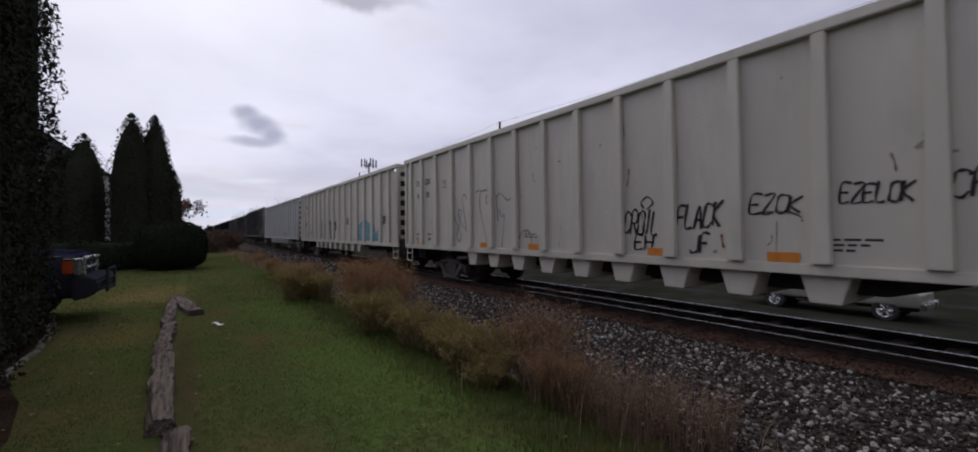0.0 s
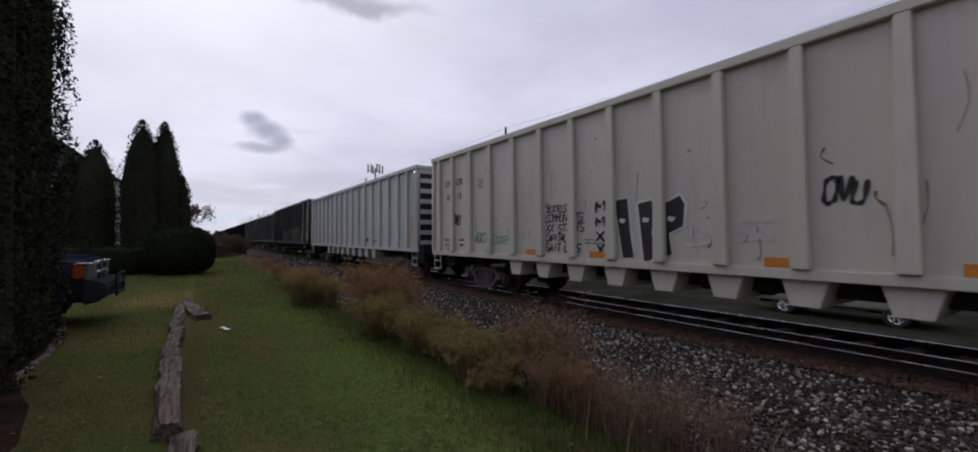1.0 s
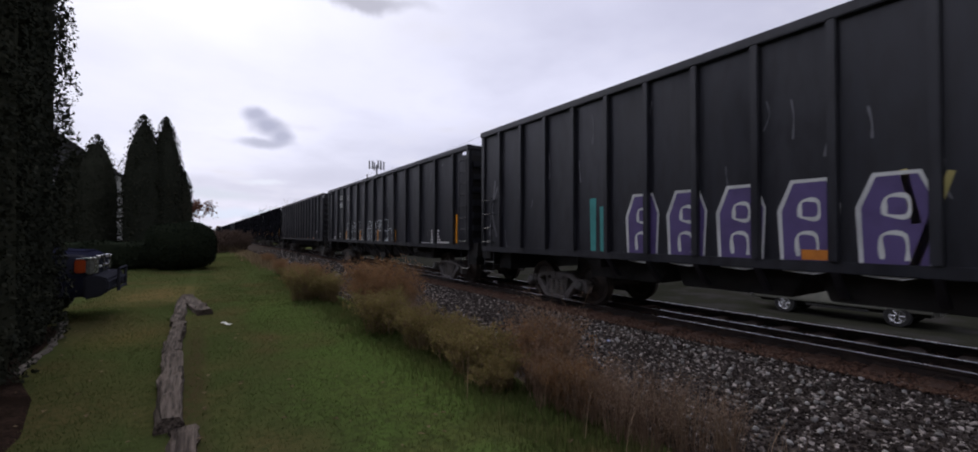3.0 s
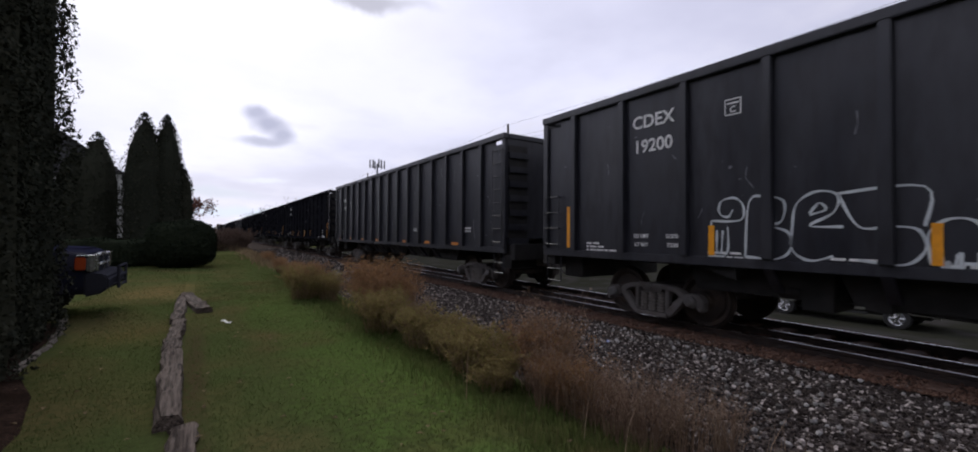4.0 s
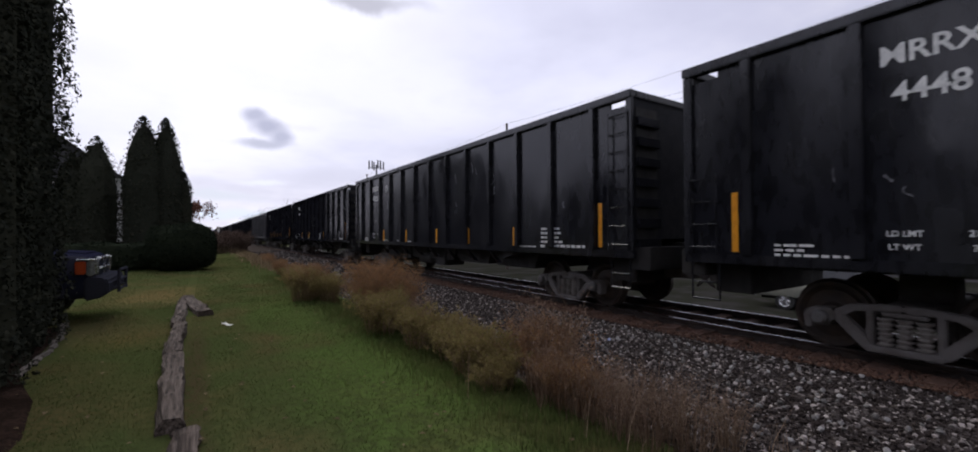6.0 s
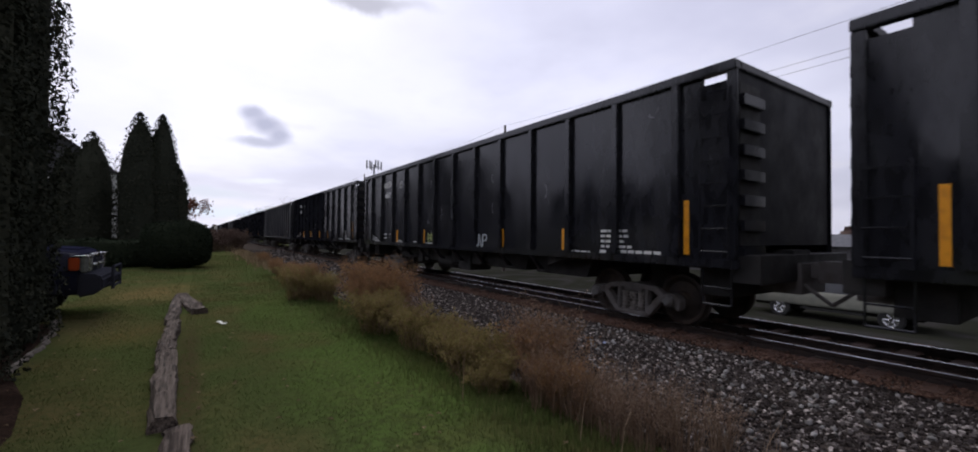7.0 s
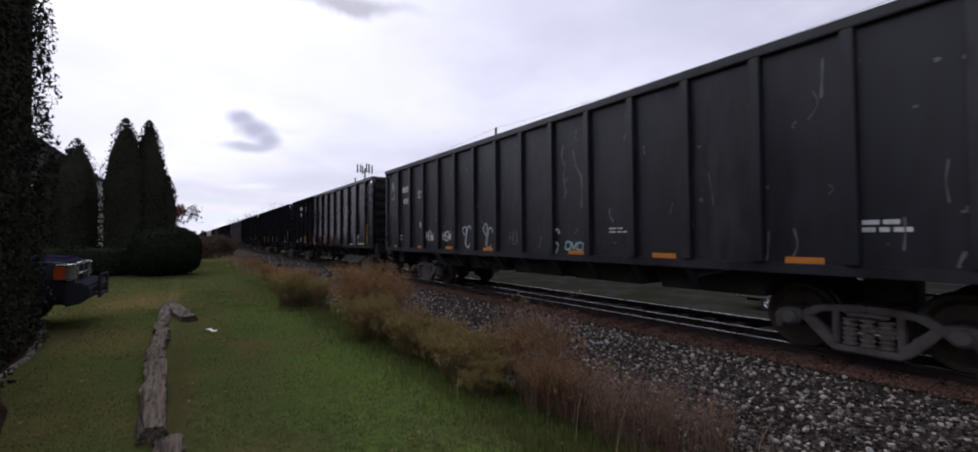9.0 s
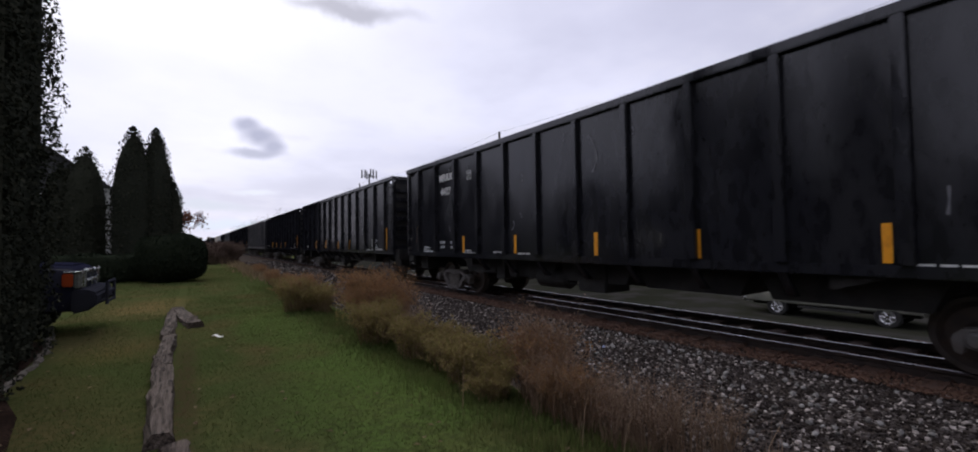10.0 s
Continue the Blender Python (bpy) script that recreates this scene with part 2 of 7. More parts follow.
M = {
    "lawn": material("lawn_grass", (0.058, 0.074, 0.025), 0.95, tint=(0.098, 0.078, 0.034), tint_scale=0.8, grain=(0.044, 0.054, 0.019),
                     grain_scale=18, bump=0.6, bump_scale=60, coords="World", two=(((0.08, 0.063, 0.028)), 0.9, (0.62, 0.75)), spec=0.0,
                     spots=[((-0.9, 13.6, -0.2), (1.1, 1.8, 5), (0.17, 0.115, 0.05)), ((-0.06, 5.5, -0.2), (0.16, 3.6, 5), (0.06, 0.04, 0.024)), ((-0.9, 8.2, -0.2), (0.5, 0.9, 5), (0.12, 0.09, 0.035)), ((1.75, 4.6, -0.2), (1.0, 3.2, 5), (0.074, 0.118, 0.028)), ((1.4, 9.5, -0.2), (0.8, 3.0, 5), (0.07, 0.105, 0.027)), ((-1.2, 5.2, -0.2), (0.7, 1.1, 5), (0.082, 0.066, 0.029)), ((-1.3, 9.4, -0.2), (0.7, 1.3, 5), (0.10, 0.078, 0.036))]),
    "blade": material("grass_blade", thin=0.5, colour=(0.078, 0.104, 0.034), rough=0.95, bump=0, spec=0.0, tint=(0.145, 0.115, 0.053), tint_scale=0.8, tint_range=(0.45, 0.64), grain=(0.048, 0.073, 0.022), grain_scale=4, coords="World", mixed=0.4,
                      spots=[((-0.9, 13.6, -0.2), (1.1, 1.8, 5), (0.20, 0.14, 0.065)), ((1.75, 4.6, -0.2), (1.0, 3.2, 5), (0.074, 0.118, 0.028)), ((1.4, 9.5, -0.2), (0.8, 3.0, 5), (0.07, 0.105, 0.027)), ((-1.2, 5.2, -0.2), (0.7, 1.1, 5), (0.082, 0.066, 0.029)), ((-1.3, 9.4, -0.2), (0.7, 1.3, 5), (0.10, 0.078, 0.036))],
                      island=[(0.078, 0.10, 0.034), (0.105, 0.13, 0.042), (0.12, 0.138, 0.05), (0.185, 0.15, 0.08)]),
    "ballast": material("ballast_bed", (0.062, 0.051, 0.045), 0.95, spec=0.0, tint=(0.04, 0.032, 0.026), tint_scale=0.8, grain=(0.085, 0.07, 0.06), grain_scale=35, bump=1.0, bump_scale=28, coords="World"),
    "stone": material("ballast_stone", (0.2, 0.19, 0.18), 0.9, spec=0.1, bump=0.3, bump_scale=60, island=[(0.015, 0.011, 0.010), (0.022, 0.017, 0.015), (0.034, 0.027, 0.024), (0.042, 0.034, 0.032), (0.053, 0.044, 0.041), (0.11, 0.096, 0.09), (0.42, 0.375, 0.35)]),
    "rust_stone": material("rusty_stone", (0.1, 0.06, 0.04), 0.95, bump=0.3, bump_scale=60, island=[(0.06, 0.029, 0.018), (0.08, 0.04, 0.025), (0.095, 0.048, 0.03), (0.12, 0.068, 0.046)]),
    "tie": material("rust_stained_tie_wood", (0.10, 0.048, 0.029), 0.9, tint=(0.13, 0.064, 0.038), tint_scale=3, grain=(0.03, 0.022, 0.018), grain_scale=20, stretch=(1, 8, 8), bump=0.6),
    "rail": material("rusty_rail_web", (0.022, 0.014, 0.011), 0.8, tint=(0.04, 0.024, 0.016), tint_scale=6, bump=0.3, coords="World"),
    "railhead": material("polished_rail_head", (0.55, 0.55, 0.58), 0.28, 1.0, tint=(0.35, 0.33, 0.33), tint_scale=3, bump=0.05, coords="World"),
    "grey": material("grey_car_paint", (0.57, 0.535, 0.47), 0.55, tint=(0.48, 0.445, 0.385), tint_scale=0.8, two=((0.45, 0.42, 0.37), 2.4, (0.56, 0.75)), grain=(0.52, 0.49, 0.43), grain_scale=9, stretch=(1, 1, 0.25), bump=0.12, bump_scale=6),
    "grey2": material("pale_grey_car_paint", (0.50, 0.51, 0.51), 0.55, tint=(0.43, 0.42, 0.40), tint_scale=0.8, two=((0.40, 0.37, 0.33), 2.6, (0.58, 0.74)), grain=(0.46, 0.46, 0.455), grain_scale=9, stretch=(1, 1, 0.25), bump=0.12, bump_scale=6),
    "black": material("black_car_paint", (0.016, 0.0165, 0.021), 0.17, spec=0.5, edge_on=0.0, tint=(0.022, 0.022, 0.025), tint_scale=0.9, grain=(0.007, 0.007, 0.009), grain_scale=7, stretch=(1, 1, 0.45), bump=0.34, bump_scale=1.7),
    "black_matt": material("dull_black_car_paint", (0.019, 0.020, 0.027), 0.40, spec=0.5, edge_on=0.12, tint=(0.032, 0.032, 0.038), tint_scale=0.9, grain=(0.013, 0.013, 0.017), grain_scale=7, stretch=(1, 1, 0.3), bump=0.3, bump_scale=1.6),
    "steel": material("grimy_cast_steel", (0.115, 0.105, 0.10), 0.75, tint=(0.075, 0.062, 0.054), tint_scale=5, bump=0.3),
    "wheel": material("wheel_steel", (0.05, 0.04, 0.035), 0.6, 0.3, tint=(0.085, 0.06, 0.045), tint_scale=5, bump=0.2),
    "white": material("white_lettering", (0.72, 0.72, 0.70), 0.6, tint=(0.5, 0.5, 0.49), tint_scale=12, bump=0),
    "ink": material("black_lettering", (0.02, 0.02, 0.022), 0.6, tint=(0.05, 0.05, 0.05), tint_scale=12, bump=0),
    "orange": material("orange_reflector", (0.62, 0.22, 0.035), 0.4, tint=(0.5, 0.17, 0.03), tint_scale=10, bump=0),
    "yellow": material("yellow_reflector", (0.82, 0.34, 0.015), 0.4, tint=(0.66, 0.26, 0.015), tint_scale=10, bump=0),
}


# ---- writing: every word as a mesh, made once ----
WORDS = [("OF", .25, "ink"), ("OX", .25, "ink"), ("18", .25, "ink"), ("13", .25, "ink"), ("LD LMT", .085, "ink"), ("213700", .085, "ink"), ("LT WT", .085, "ink"), ("72300", .085, "ink"),
         ("C", .12, "ink"), ("C", .12, "white"), ("CIGX", .25, "ink"), ("803178", .25, "ink"), ("LD LMT", .085, "white"), ("213700", .085, "white"), ("LT WT", .085, "white"), ("72300", .085, "white"),
         ("LD LMT", .075, "white"), ("LT WT", .075, "white"), ("MRRX", .27, "white"), ("4389", .27, "white"), ("4365", .27, "white")]
WORDS += [(w, .29, "white") for w in ("MRRX", "CDEX", "FGRX", "19200", "4448", "4425", "4437", "4502", "4427")]


def make_words():
    made = []
    for text, size, ink in WORDS:
        cu = bpy.data.curves.new("lettering", "FONT")
        cu.body, cu.size, cu.align_x, cu.align_y = text, size, "CENTER", "CENTER"
        cu.extrude, cu.offset, cu.resolution_u = 0.002, 0.02 * size, 4
        made.append((text, size, ink, new("lettering", cu)))
    deps = bpy.context.evaluated_depsgraph_get()
    out = {}
    for text, size, ink, ob in made:
        me = bpy.data.meshes.new_from_object(ob.evaluated_get(deps))
        me.materials.clear()
        me.materials.append(M[ink])
        out[text, size, ink] = me
    for text, size, ink, ob in made:
        cu = ob.data
        bpy.data.objects.remove(ob)
        bpy.data.curves.remove(cu)
    return out


LETTERS = make_words()


# ---- mesh tools ----
class Shape:
    """Collects boxes, prisms, rods and rings, and turns them into one mesh."""

    def __init__(self):
        self.v, self.f = [], []

    def add(self, verts, faces):
        o = len(self.v)
        self.v += [tuple(p) for p in verts]
        self.f += [tuple(i + o for i in f) for f in faces]
        return self

    def box(self, x0, x1, y0, y1, z0, z1):
        return self.add([(x, y, z) for z in (z0, z1) for y in (y0, y1) for x in (x0, x1)],
                        [(0, 2, 3, 1), (4, 5, 7, 6), (0, 1, 5, 4), (1, 3, 7, 5), (3, 2, 6, 7), (2, 0, 4, 6)])

    def prism(self, loop, axis, a, b):
        """A flat outline (in the two other axes, in order) pushed from a to b along an axis."""
        k = "xyz".index(axis)

        def at(p, h):
            q = list(p)
            q.insert(k, h)
            return q
        m = len(loop)
        verts = [at(p, a) for p in loop] + [at(p, b) for p in loop]
        faces = [tuple(range(m - 1, -1, -1)), tuple(range(m, 2 * m))] + [(i, (i + 1) % m, (i + 1) % m + m, i + m) for i in range(m)]
        return self.add(verts, faces)

    def rod(self, a, b, r, sides=8, r2=None):
        a, b = Vector(a), Vector(b)
        d = (b - a).normalized()
        s = d.orthogonal().normalized()
        t = d.cross(s)
        r2 = r if r2 is None else r2
        ring = [(math.cos(2 * math.pi * i / sides), math.sin(2 * math.pi * i / sides)) for i in range(sides)]
        verts = [a + (s * c + t * w) * r for c, w in ring] + [b + (s * c + t * w) * r2 for c, w in ring]
        faces = [(i, (i + 1) % sides, (i + 1) % sides + sides, i + sides) for i in range(sides)]
        return self.add(verts, faces + [tuple(range(sides - 1, -1, -1)), tuple(range(sides, 2 * sides))])

    def lathe(self, profile, axis="x", sides=28, at=(0, 0, 0)):
        """Spin a profile of (along, radius) round an axis."""
        k = "xyz".index(axis)
        verts, m = [], len(profile)
        for i in range(sides):
            c, w = math.cos(2 * math.pi * i / sides), math.sin(2 * math.pi * i / sides)
            for h, r in profile:
                q = [r * c, r * w]
                q.insert(k, h)
                verts.append([q[j] + at[j] for j in range(3)])
        faces = []
        for i in range(sides):
            j = (i + 1) % sides
            for p in range(m - 1):
                faces.append((i * m + p, j * m + p, j * m + p + 1, i * m + p + 1))
        return self.add(verts, faces)

    def mesh(self, name, mat, bevel=0.0, smooth=False):
        me = bpy.data.meshes.new(name)
        me.from_pydata(self.v, [], self.f)
        bm = bmesh.new()
        bm.from_mesh(me)
        bmesh.ops.recalc_face_normals(bm, faces=bm.faces)
        if bevel:
            bmesh.ops.bevel(bm, geom=[e for e in bm.edges if e.is_manifold and e.calc_face_angle(0) > 0.5], offset=bevel, segments=2, affect="EDGES", clamp_overlap=True)
        if smooth:
            for f in bm.faces:
                f.smooth = True
            for e in bm.edges:
                e.smooth = e.is_manifold and e.calc_face_angle(0) < 0.6
        bm.to_mesh(me)
        bm.free()
        me.materials.append(mat)
        return me


def part(name, mesh, parent, label="", at=None, kind=""):
    ob = new(name, mesh)
    ob.parent = parent
    if at is not None:
        ob.matrix_basis = at
    if label or kind:
        tagged(ob, label, kind=kind)
    return ob


def thing(name, label, category, at=None, group="", kind=""):
    ob = new(name)
    ob.empty_display_size = 0.2
    tagged(ob, label, category, group, kind)
    if at is not None:
        ob.matrix_basis = at
    return ob


def solid(name, mesh, label, category="", at=None, group="", kind=""):
    ob = new(name, mesh)
    tagged(ob, label, category, group, kind)
    if at is not None:
        ob.matrix_basis = at
    return ob


# ---- the track's cross-section: lawn, ballast bank, rails, slope down to the road behind ----
TRACK_X = 7.575
RAIL_Z = -0.1              # running surface of the rails
LAWN_Z, ROAD_Z = -0.16, -1.98


def ground_z(x, y):
    """Height of the one ground sheet."""
    z = float(np.interp(x, (2.1, 2.7, 3.3, 4.2, 10.5, 14.5), (LAWN_Z, LAWN_Z - 0.08, -0.42, -0.75, -0.85, ROAD_Z)))
    fade = 1 if abs(x) < 30 and -20 < y < 80 else 0
    return z + fade * 0.035 * noise.noise(Vector((x * 0.35, y * 0.35, 0))) + fade * 0.012 * noise.noise(Vector((x * 1.6, y * 1.6, 3)))


def build_ground():
    xs = [-900, -400, -150, -70, -40, -25, -16] + list(np.arange(-12, 30.01, 0.4)) + [36, 45, 60, 100, 200, 450, 900]
    ys = [-300, -120, -60, -30, -15, -8] + list(np.arange(-5, 32, 0.45)) + [34, 37, 40, 45, 50, 60, 75, 100, 140, 200, 350, 700, 1500]
    s = Shape()
    nx = len(xs)
    s.v = [(x, y, ground_z(x, y)) for y in ys for x in xs]
    s.f = [(j * nx + i, j * nx + i + 1, (j + 1) * nx + i + 1, (j + 1) * nx + i) for j in range(len(ys) - 1) for i in range(nx - 1)]
    me = s.mesh("ground", M["lawn"], smooth=True)
    solid("ground", me, "green mown lawn with worn yellow patches", kind="structure")


def ballast_z(x):
    """Height of the ballast bank across the track."""
    pts = [(3.1, -0.62), (3.4, -0.36), (4.7, -0.28), (5.9, -0.25), (6.35, -0.225), (8.85, -0.225), (9.3, -0.28), (10.6, -0.8), (11.2, -1.2)]
    return float(np.interp(x, [p[0] for p in pts], [p[1] for p in pts]))


def build_ballast():
    s = Shape()
    xs = list(np.arange(3.1, 11.21, 0.25))
    ys = list(np.arange(-12, 45, 0.5)) + [50, 60, 80, 110, 150, 220, 350, 600, 900]
    nx = len(xs)
    for y in ys:
        for x in xs:
            k = 0.015 if y < 45 else 0
            s.v.append((x + k * 10 * noise.noise(Vector((y * 0.3, 5, 0))) * (1 if x < 5 else 0), y, ballast_z(x) + k * noise.noise(Vector((x * 1.5, y * 1.5, 7)))))
    s.f = [(j * nx + i, j * nx + i + 1, (j + 1) * nx + i + 1, (j + 1) * nx + i) for j in range(len(ys) - 1) for i in range(nx - 1)]
    solid("ballast_bank", s.mesh("ballast_bank", M["ballast"], smooth=True), "grey crushed-stone railway ballast bank", kind="structure")


def build_rails():
    prof = [(-0.07, -0.18), (0.07, -0.18), (0.07, -0.165), (0.012, -0.14), (0.01, -0.05), (0.036, -0.035), (0.036, -0.004), (-0.036, -0.004), (-0.036, -0.035), (-0.01, -0.05), (-0.012, -0.14), (-0.07, -0.165)]
    track = thing("railway_track", "single railway track with rusty rails on wooden ties", "railway track", kind="structure")
    for side, label in ((-0.755, "rusty steel rail"), (0.755, "rusty steel rail"), (-0.165, "spare rail lying between the running rails")):
        s = Shape().prism([(x + TRACK_X + side, z + RAIL_Z) for x, z in prof], "y", -40, 900)
        r = part("rail", s.mesh("rail", M["rail"]), track, label)
        h = Shape().prism([(x + TRACK_X + side, z + RAIL_Z) for x, z in [(-0.018, -0.0035), (-0.013, 0.0), (0.013, 0.0), (0.018, -0.0035)]], "y", -40, 900)
        part("rail_head", h.mesh("rail_head", M["railhead"]), r, "polished running surface")
    tie = Shape().box(-1.32, 1.32, -0.115, 0.115, -0.17, 0).mesh("tie", M["tie"], bevel=0.012)
    plate = Shape().box(-0.16, 0.16, -0.095, 0.095, 0, 0.014).mesh("tie_plate", M["rail"], bevel=0.004)
    for i in range(150):
        t = part("tie", tie, track, at=pose(TRACK_X + random.uniform(-0.06, 0.06), -12 + 0.53 * i, RAIL_Z - 0.085 + random.uniform(-0.012, 0.0), 0, 0, random.uniform(-1.5, 1.5)))
        if i < 70:
            part("tie_plate", plate, t, at=pose(-0.755, 0, -0.006))


build_ground()
build_ballast()
build_rails()


# ---- loose stones, grass, weeds ----
def stones(name, count, x_of, y_of, z_of, size, mat, label, seed):
    """Many jittered eight-cornered stones in one mesh."""
    rng = np.random.default_rng(seed)
    cube = np.array([(x, y, z) for z in (-1, 1) for y in (-1, 1) for x in (-1, 1)], float)
    faces = np.array([(0, 2, 3, 1), (4, 5, 7, 6), (0, 1, 5, 4), (1, 3, 7, 5), (3, 2, 6, 7), (2, 0, 4, 6)])
    x, y = x_of(rng, count), y_of(rng, count)
    r = size[0] + (size[1] - size[0]) * rng.random(count) ** 2.2
    r *= 1 + 0.04 * np.clip(y - 4, 0, 14)
    v = cube[None] * (0.62 + 0.38 * rng.random((count, 8, 3)))
    v *= (0.7 + 0.6 * rng.random((count, 1, 3)))
    a, b = rng.random(count) * 6.28, (rng.random(count) - 0.5) * 1.6
    ca, sa, cb, sb = np.cos(a)[:, None], np.sin(a)[:, None], np.cos(b)[:, None], np.sin(b)[:, None]
    vy, vz = v[..., 1] * cb - v[..., 2] * sb, v[..., 1] * sb + v[..., 2] * cb
    vx, vy = v[..., 0] * ca - vy * sa, v[..., 0] * sa + vy * ca
    z = np.array([z_of(px, py) for px, py in zip(x, y)])
    verts = np.stack([vx * r[:, None] + x[:, None], vy * r[:, None] + y[:, None], vz * r[:, None] * 0.8 + (z + r * 0.35 + 0.35 * r * (rng.random(count) - 0.3))[:, None]], -1).reshape(-1, 3)
    f = (faces[None] + 8 * np.arange(count)[:, None, None]).reshape(-1, 4)
    me = bpy.data.meshes.new(name)
    me.from_pydata(verts.tolist(), [], f.tolist())
    me.materials.append(mat)
    return solid(name, me, label, "stones", kind="stuff")


def bed_z(x, y):
    return max(ballast_z(x), ground_z(x, y))


def blades(name, count, x_of, y_of, height, mat, label, seed, width=0.006, skip=None):
    rng = np.random.default_rng(seed)
    x, y = x_of(rng, count), y_of(rng, count)
    if skip is not None:
        keep = ~skip(x, y, rng)
        x, y = x[keep], y[keep]
        count = len(x)
    h = height * (0.45 + 0.9 * rng.random(count))
    a = rng.random(count) * 6.28
    lean = 0.5 * rng.random(count) * h
    w = width * (0.6 + 0.8 * rng.random(count)) * (1 + np.maximum(0, y - 5) * 0.12)
    z = np.array([ground_z(px, py) for px, py in zip(x, y)]) - 0.004
    c, s = np.cos(a), np.sin(a)
    v = np.zeros((count, 5, 3))
    for i, (side, up, out) in enumerate(((-1, 0, 0), (1, 0, 0), (-0.7, 0.6, 0.35), (0.7, 0.6, 0.35), (0, 1, 1))):
        v[:, i, 0] = x + side * w * c - out * lean * s
        v[:, i, 1] = y + side * w * s + out * lean * c
        v[:, i, 2] = z + up * h
    o = 5 * np.arange(count)[:, None]
    f = [tuple(q) for q in (o + np.array([0, 1, 3, 2])).tolist()] + [tuple(q) for q in (o + np.array([2, 3, 4])).tolist()]
    me = bpy.data.meshes.new(name)
    me.from_pydata(v.reshape(-1, 3).tolist(), [], f)
    me.materials.append(mat)
    return solid(name, me, label, "grass", kind="stuff")


def leaf_cloud(rng, centres, normals, size, flat=0.6):
    """Small four-cornered leaves round the given points, turned roughly along the normals."""
    count = len(centres)
    n = normals + flat * rng.normal(size=(count, 3))
    n /= np.linalg.norm(n, axis=1)[:, None] + 1e-9
    t = np.cross(n, rng.normal(size=(count, 3)))
    t /= np.linalg.norm(t, axis=1)[:, None] + 1e-9
    b = np.cross(n, t)
    r = (size * (0.55 + 0.9 * rng.random(count)))[:, None]
    v = np.stack([centres - t * r * 0.45, centres + b * r * 0.15 - t * r * 0.1 + n * r * 0.1, centres + t * r * 0.6 + b * r * 0.5, centres + t * r * 0.55 - b * r * 0.2], 1)
    v[:, 1] += b * r * 0.45
    v[:, 3] -= b * r * 0.2
    return v.reshape(-1, 3)


def cloud_mesh(name, verts, mat, core=None):
    k = len(verts) // 4
    f = np.arange(4 * k).reshape(-1, 4).tolist()
    v = verts.tolist()
    if core:
        cv, cf = core
        o = len(v)
        v += cv
        f += [tuple(i + o for i in q) for q in cf]
    me = bpy.data.meshes.new(name)
    me.from_pydata(v, [], f)
    me.materials.append(mat)
    return me


def conifer(name, x, y, height, radius, count, leaf, mat, label, seed, base=0.0, squeeze=0.82):
    """A columnar conifer: trunk, and a crown of many small sprays over lumpy upright plumes."""
    rng = np.random.default_rng(seed)
    z0 = ground_z(x, y) + base
    tree = thing(name, label, "tree", at=pose(x, y, ground_z(x, y)))
    part("trunk", Shape().rod((0, 0, -0.1), (0, 0, height * 0.85), 0.11, 8, 0.02).mesh("trunk", M["bark"]), tree)
    # plumes: upright spindles leaning out of the core
    plumes = [(0, 0, height, radius * 0.8)]
    for i in range(9):
        a = 6.28 * i / 9 + rng.random() * 0.5
        plumes.append((math.cos(a) * radius * 0.42, math.sin(a) * radius * 0.42, height * (0.72 + 0.24 * rng.random()), radius * (0.5 + 0.16 * rng.random())))
    area = np.array([p[2] * p[3] for p in plumes])
    pick = rng.choice(len(plumes), count, p=area / area.sum())
    P = np.array(plumes)[pick]
    u = rng.random(count) ** 0.9
    prof = np.minimum(1, (u / 0.12 + 0.85)) * np.clip((1 - u) / (1 - squeeze), 0, 1) ** 0.55
    a = rng.random(count) * 6.283
    lump = 0.88 + 0.13 * np.sin(a * 5 + u * 17 + pick) * np.sin(u * 31 + pick * 2) + 0.05 * rng.random(count)
    rr = P[:, 3] * prof * lump * np.sqrt(np.where(u < 0.65, 0.72, 0.1) + np.where(u < 0.65, 0.28, 0.9) * rng.random(count))
    c = np.stack([P[:, 0] * (0.4 + 0.6 * prof) + np.cos(a) * rr, P[:, 1] * (0.4 + 0.6 * prof) + np.sin(a) * rr, base + u * (P[:, 2] - base)], 1)
    nrm = np.stack([np.cos(a), np.sin(a), np.full(count, 0.35)], 1)
    v = leaf_cloud(rng, c, nrm, leaf, 0.7)
    core = Shape().lathe([(base, radius * 0.80), (height * 0.08, radius * 0.86), (height * 0.6, radius * 0.83), (height * 0.76, radius * 0.66), (height * 0.88, radius * 0.36), (height * 0.95, 0.02)], "z", 12)
    part("crown", cloud_mesh("conifer_crown", v, mat, (core.v, core.f)), tree)
    return tree


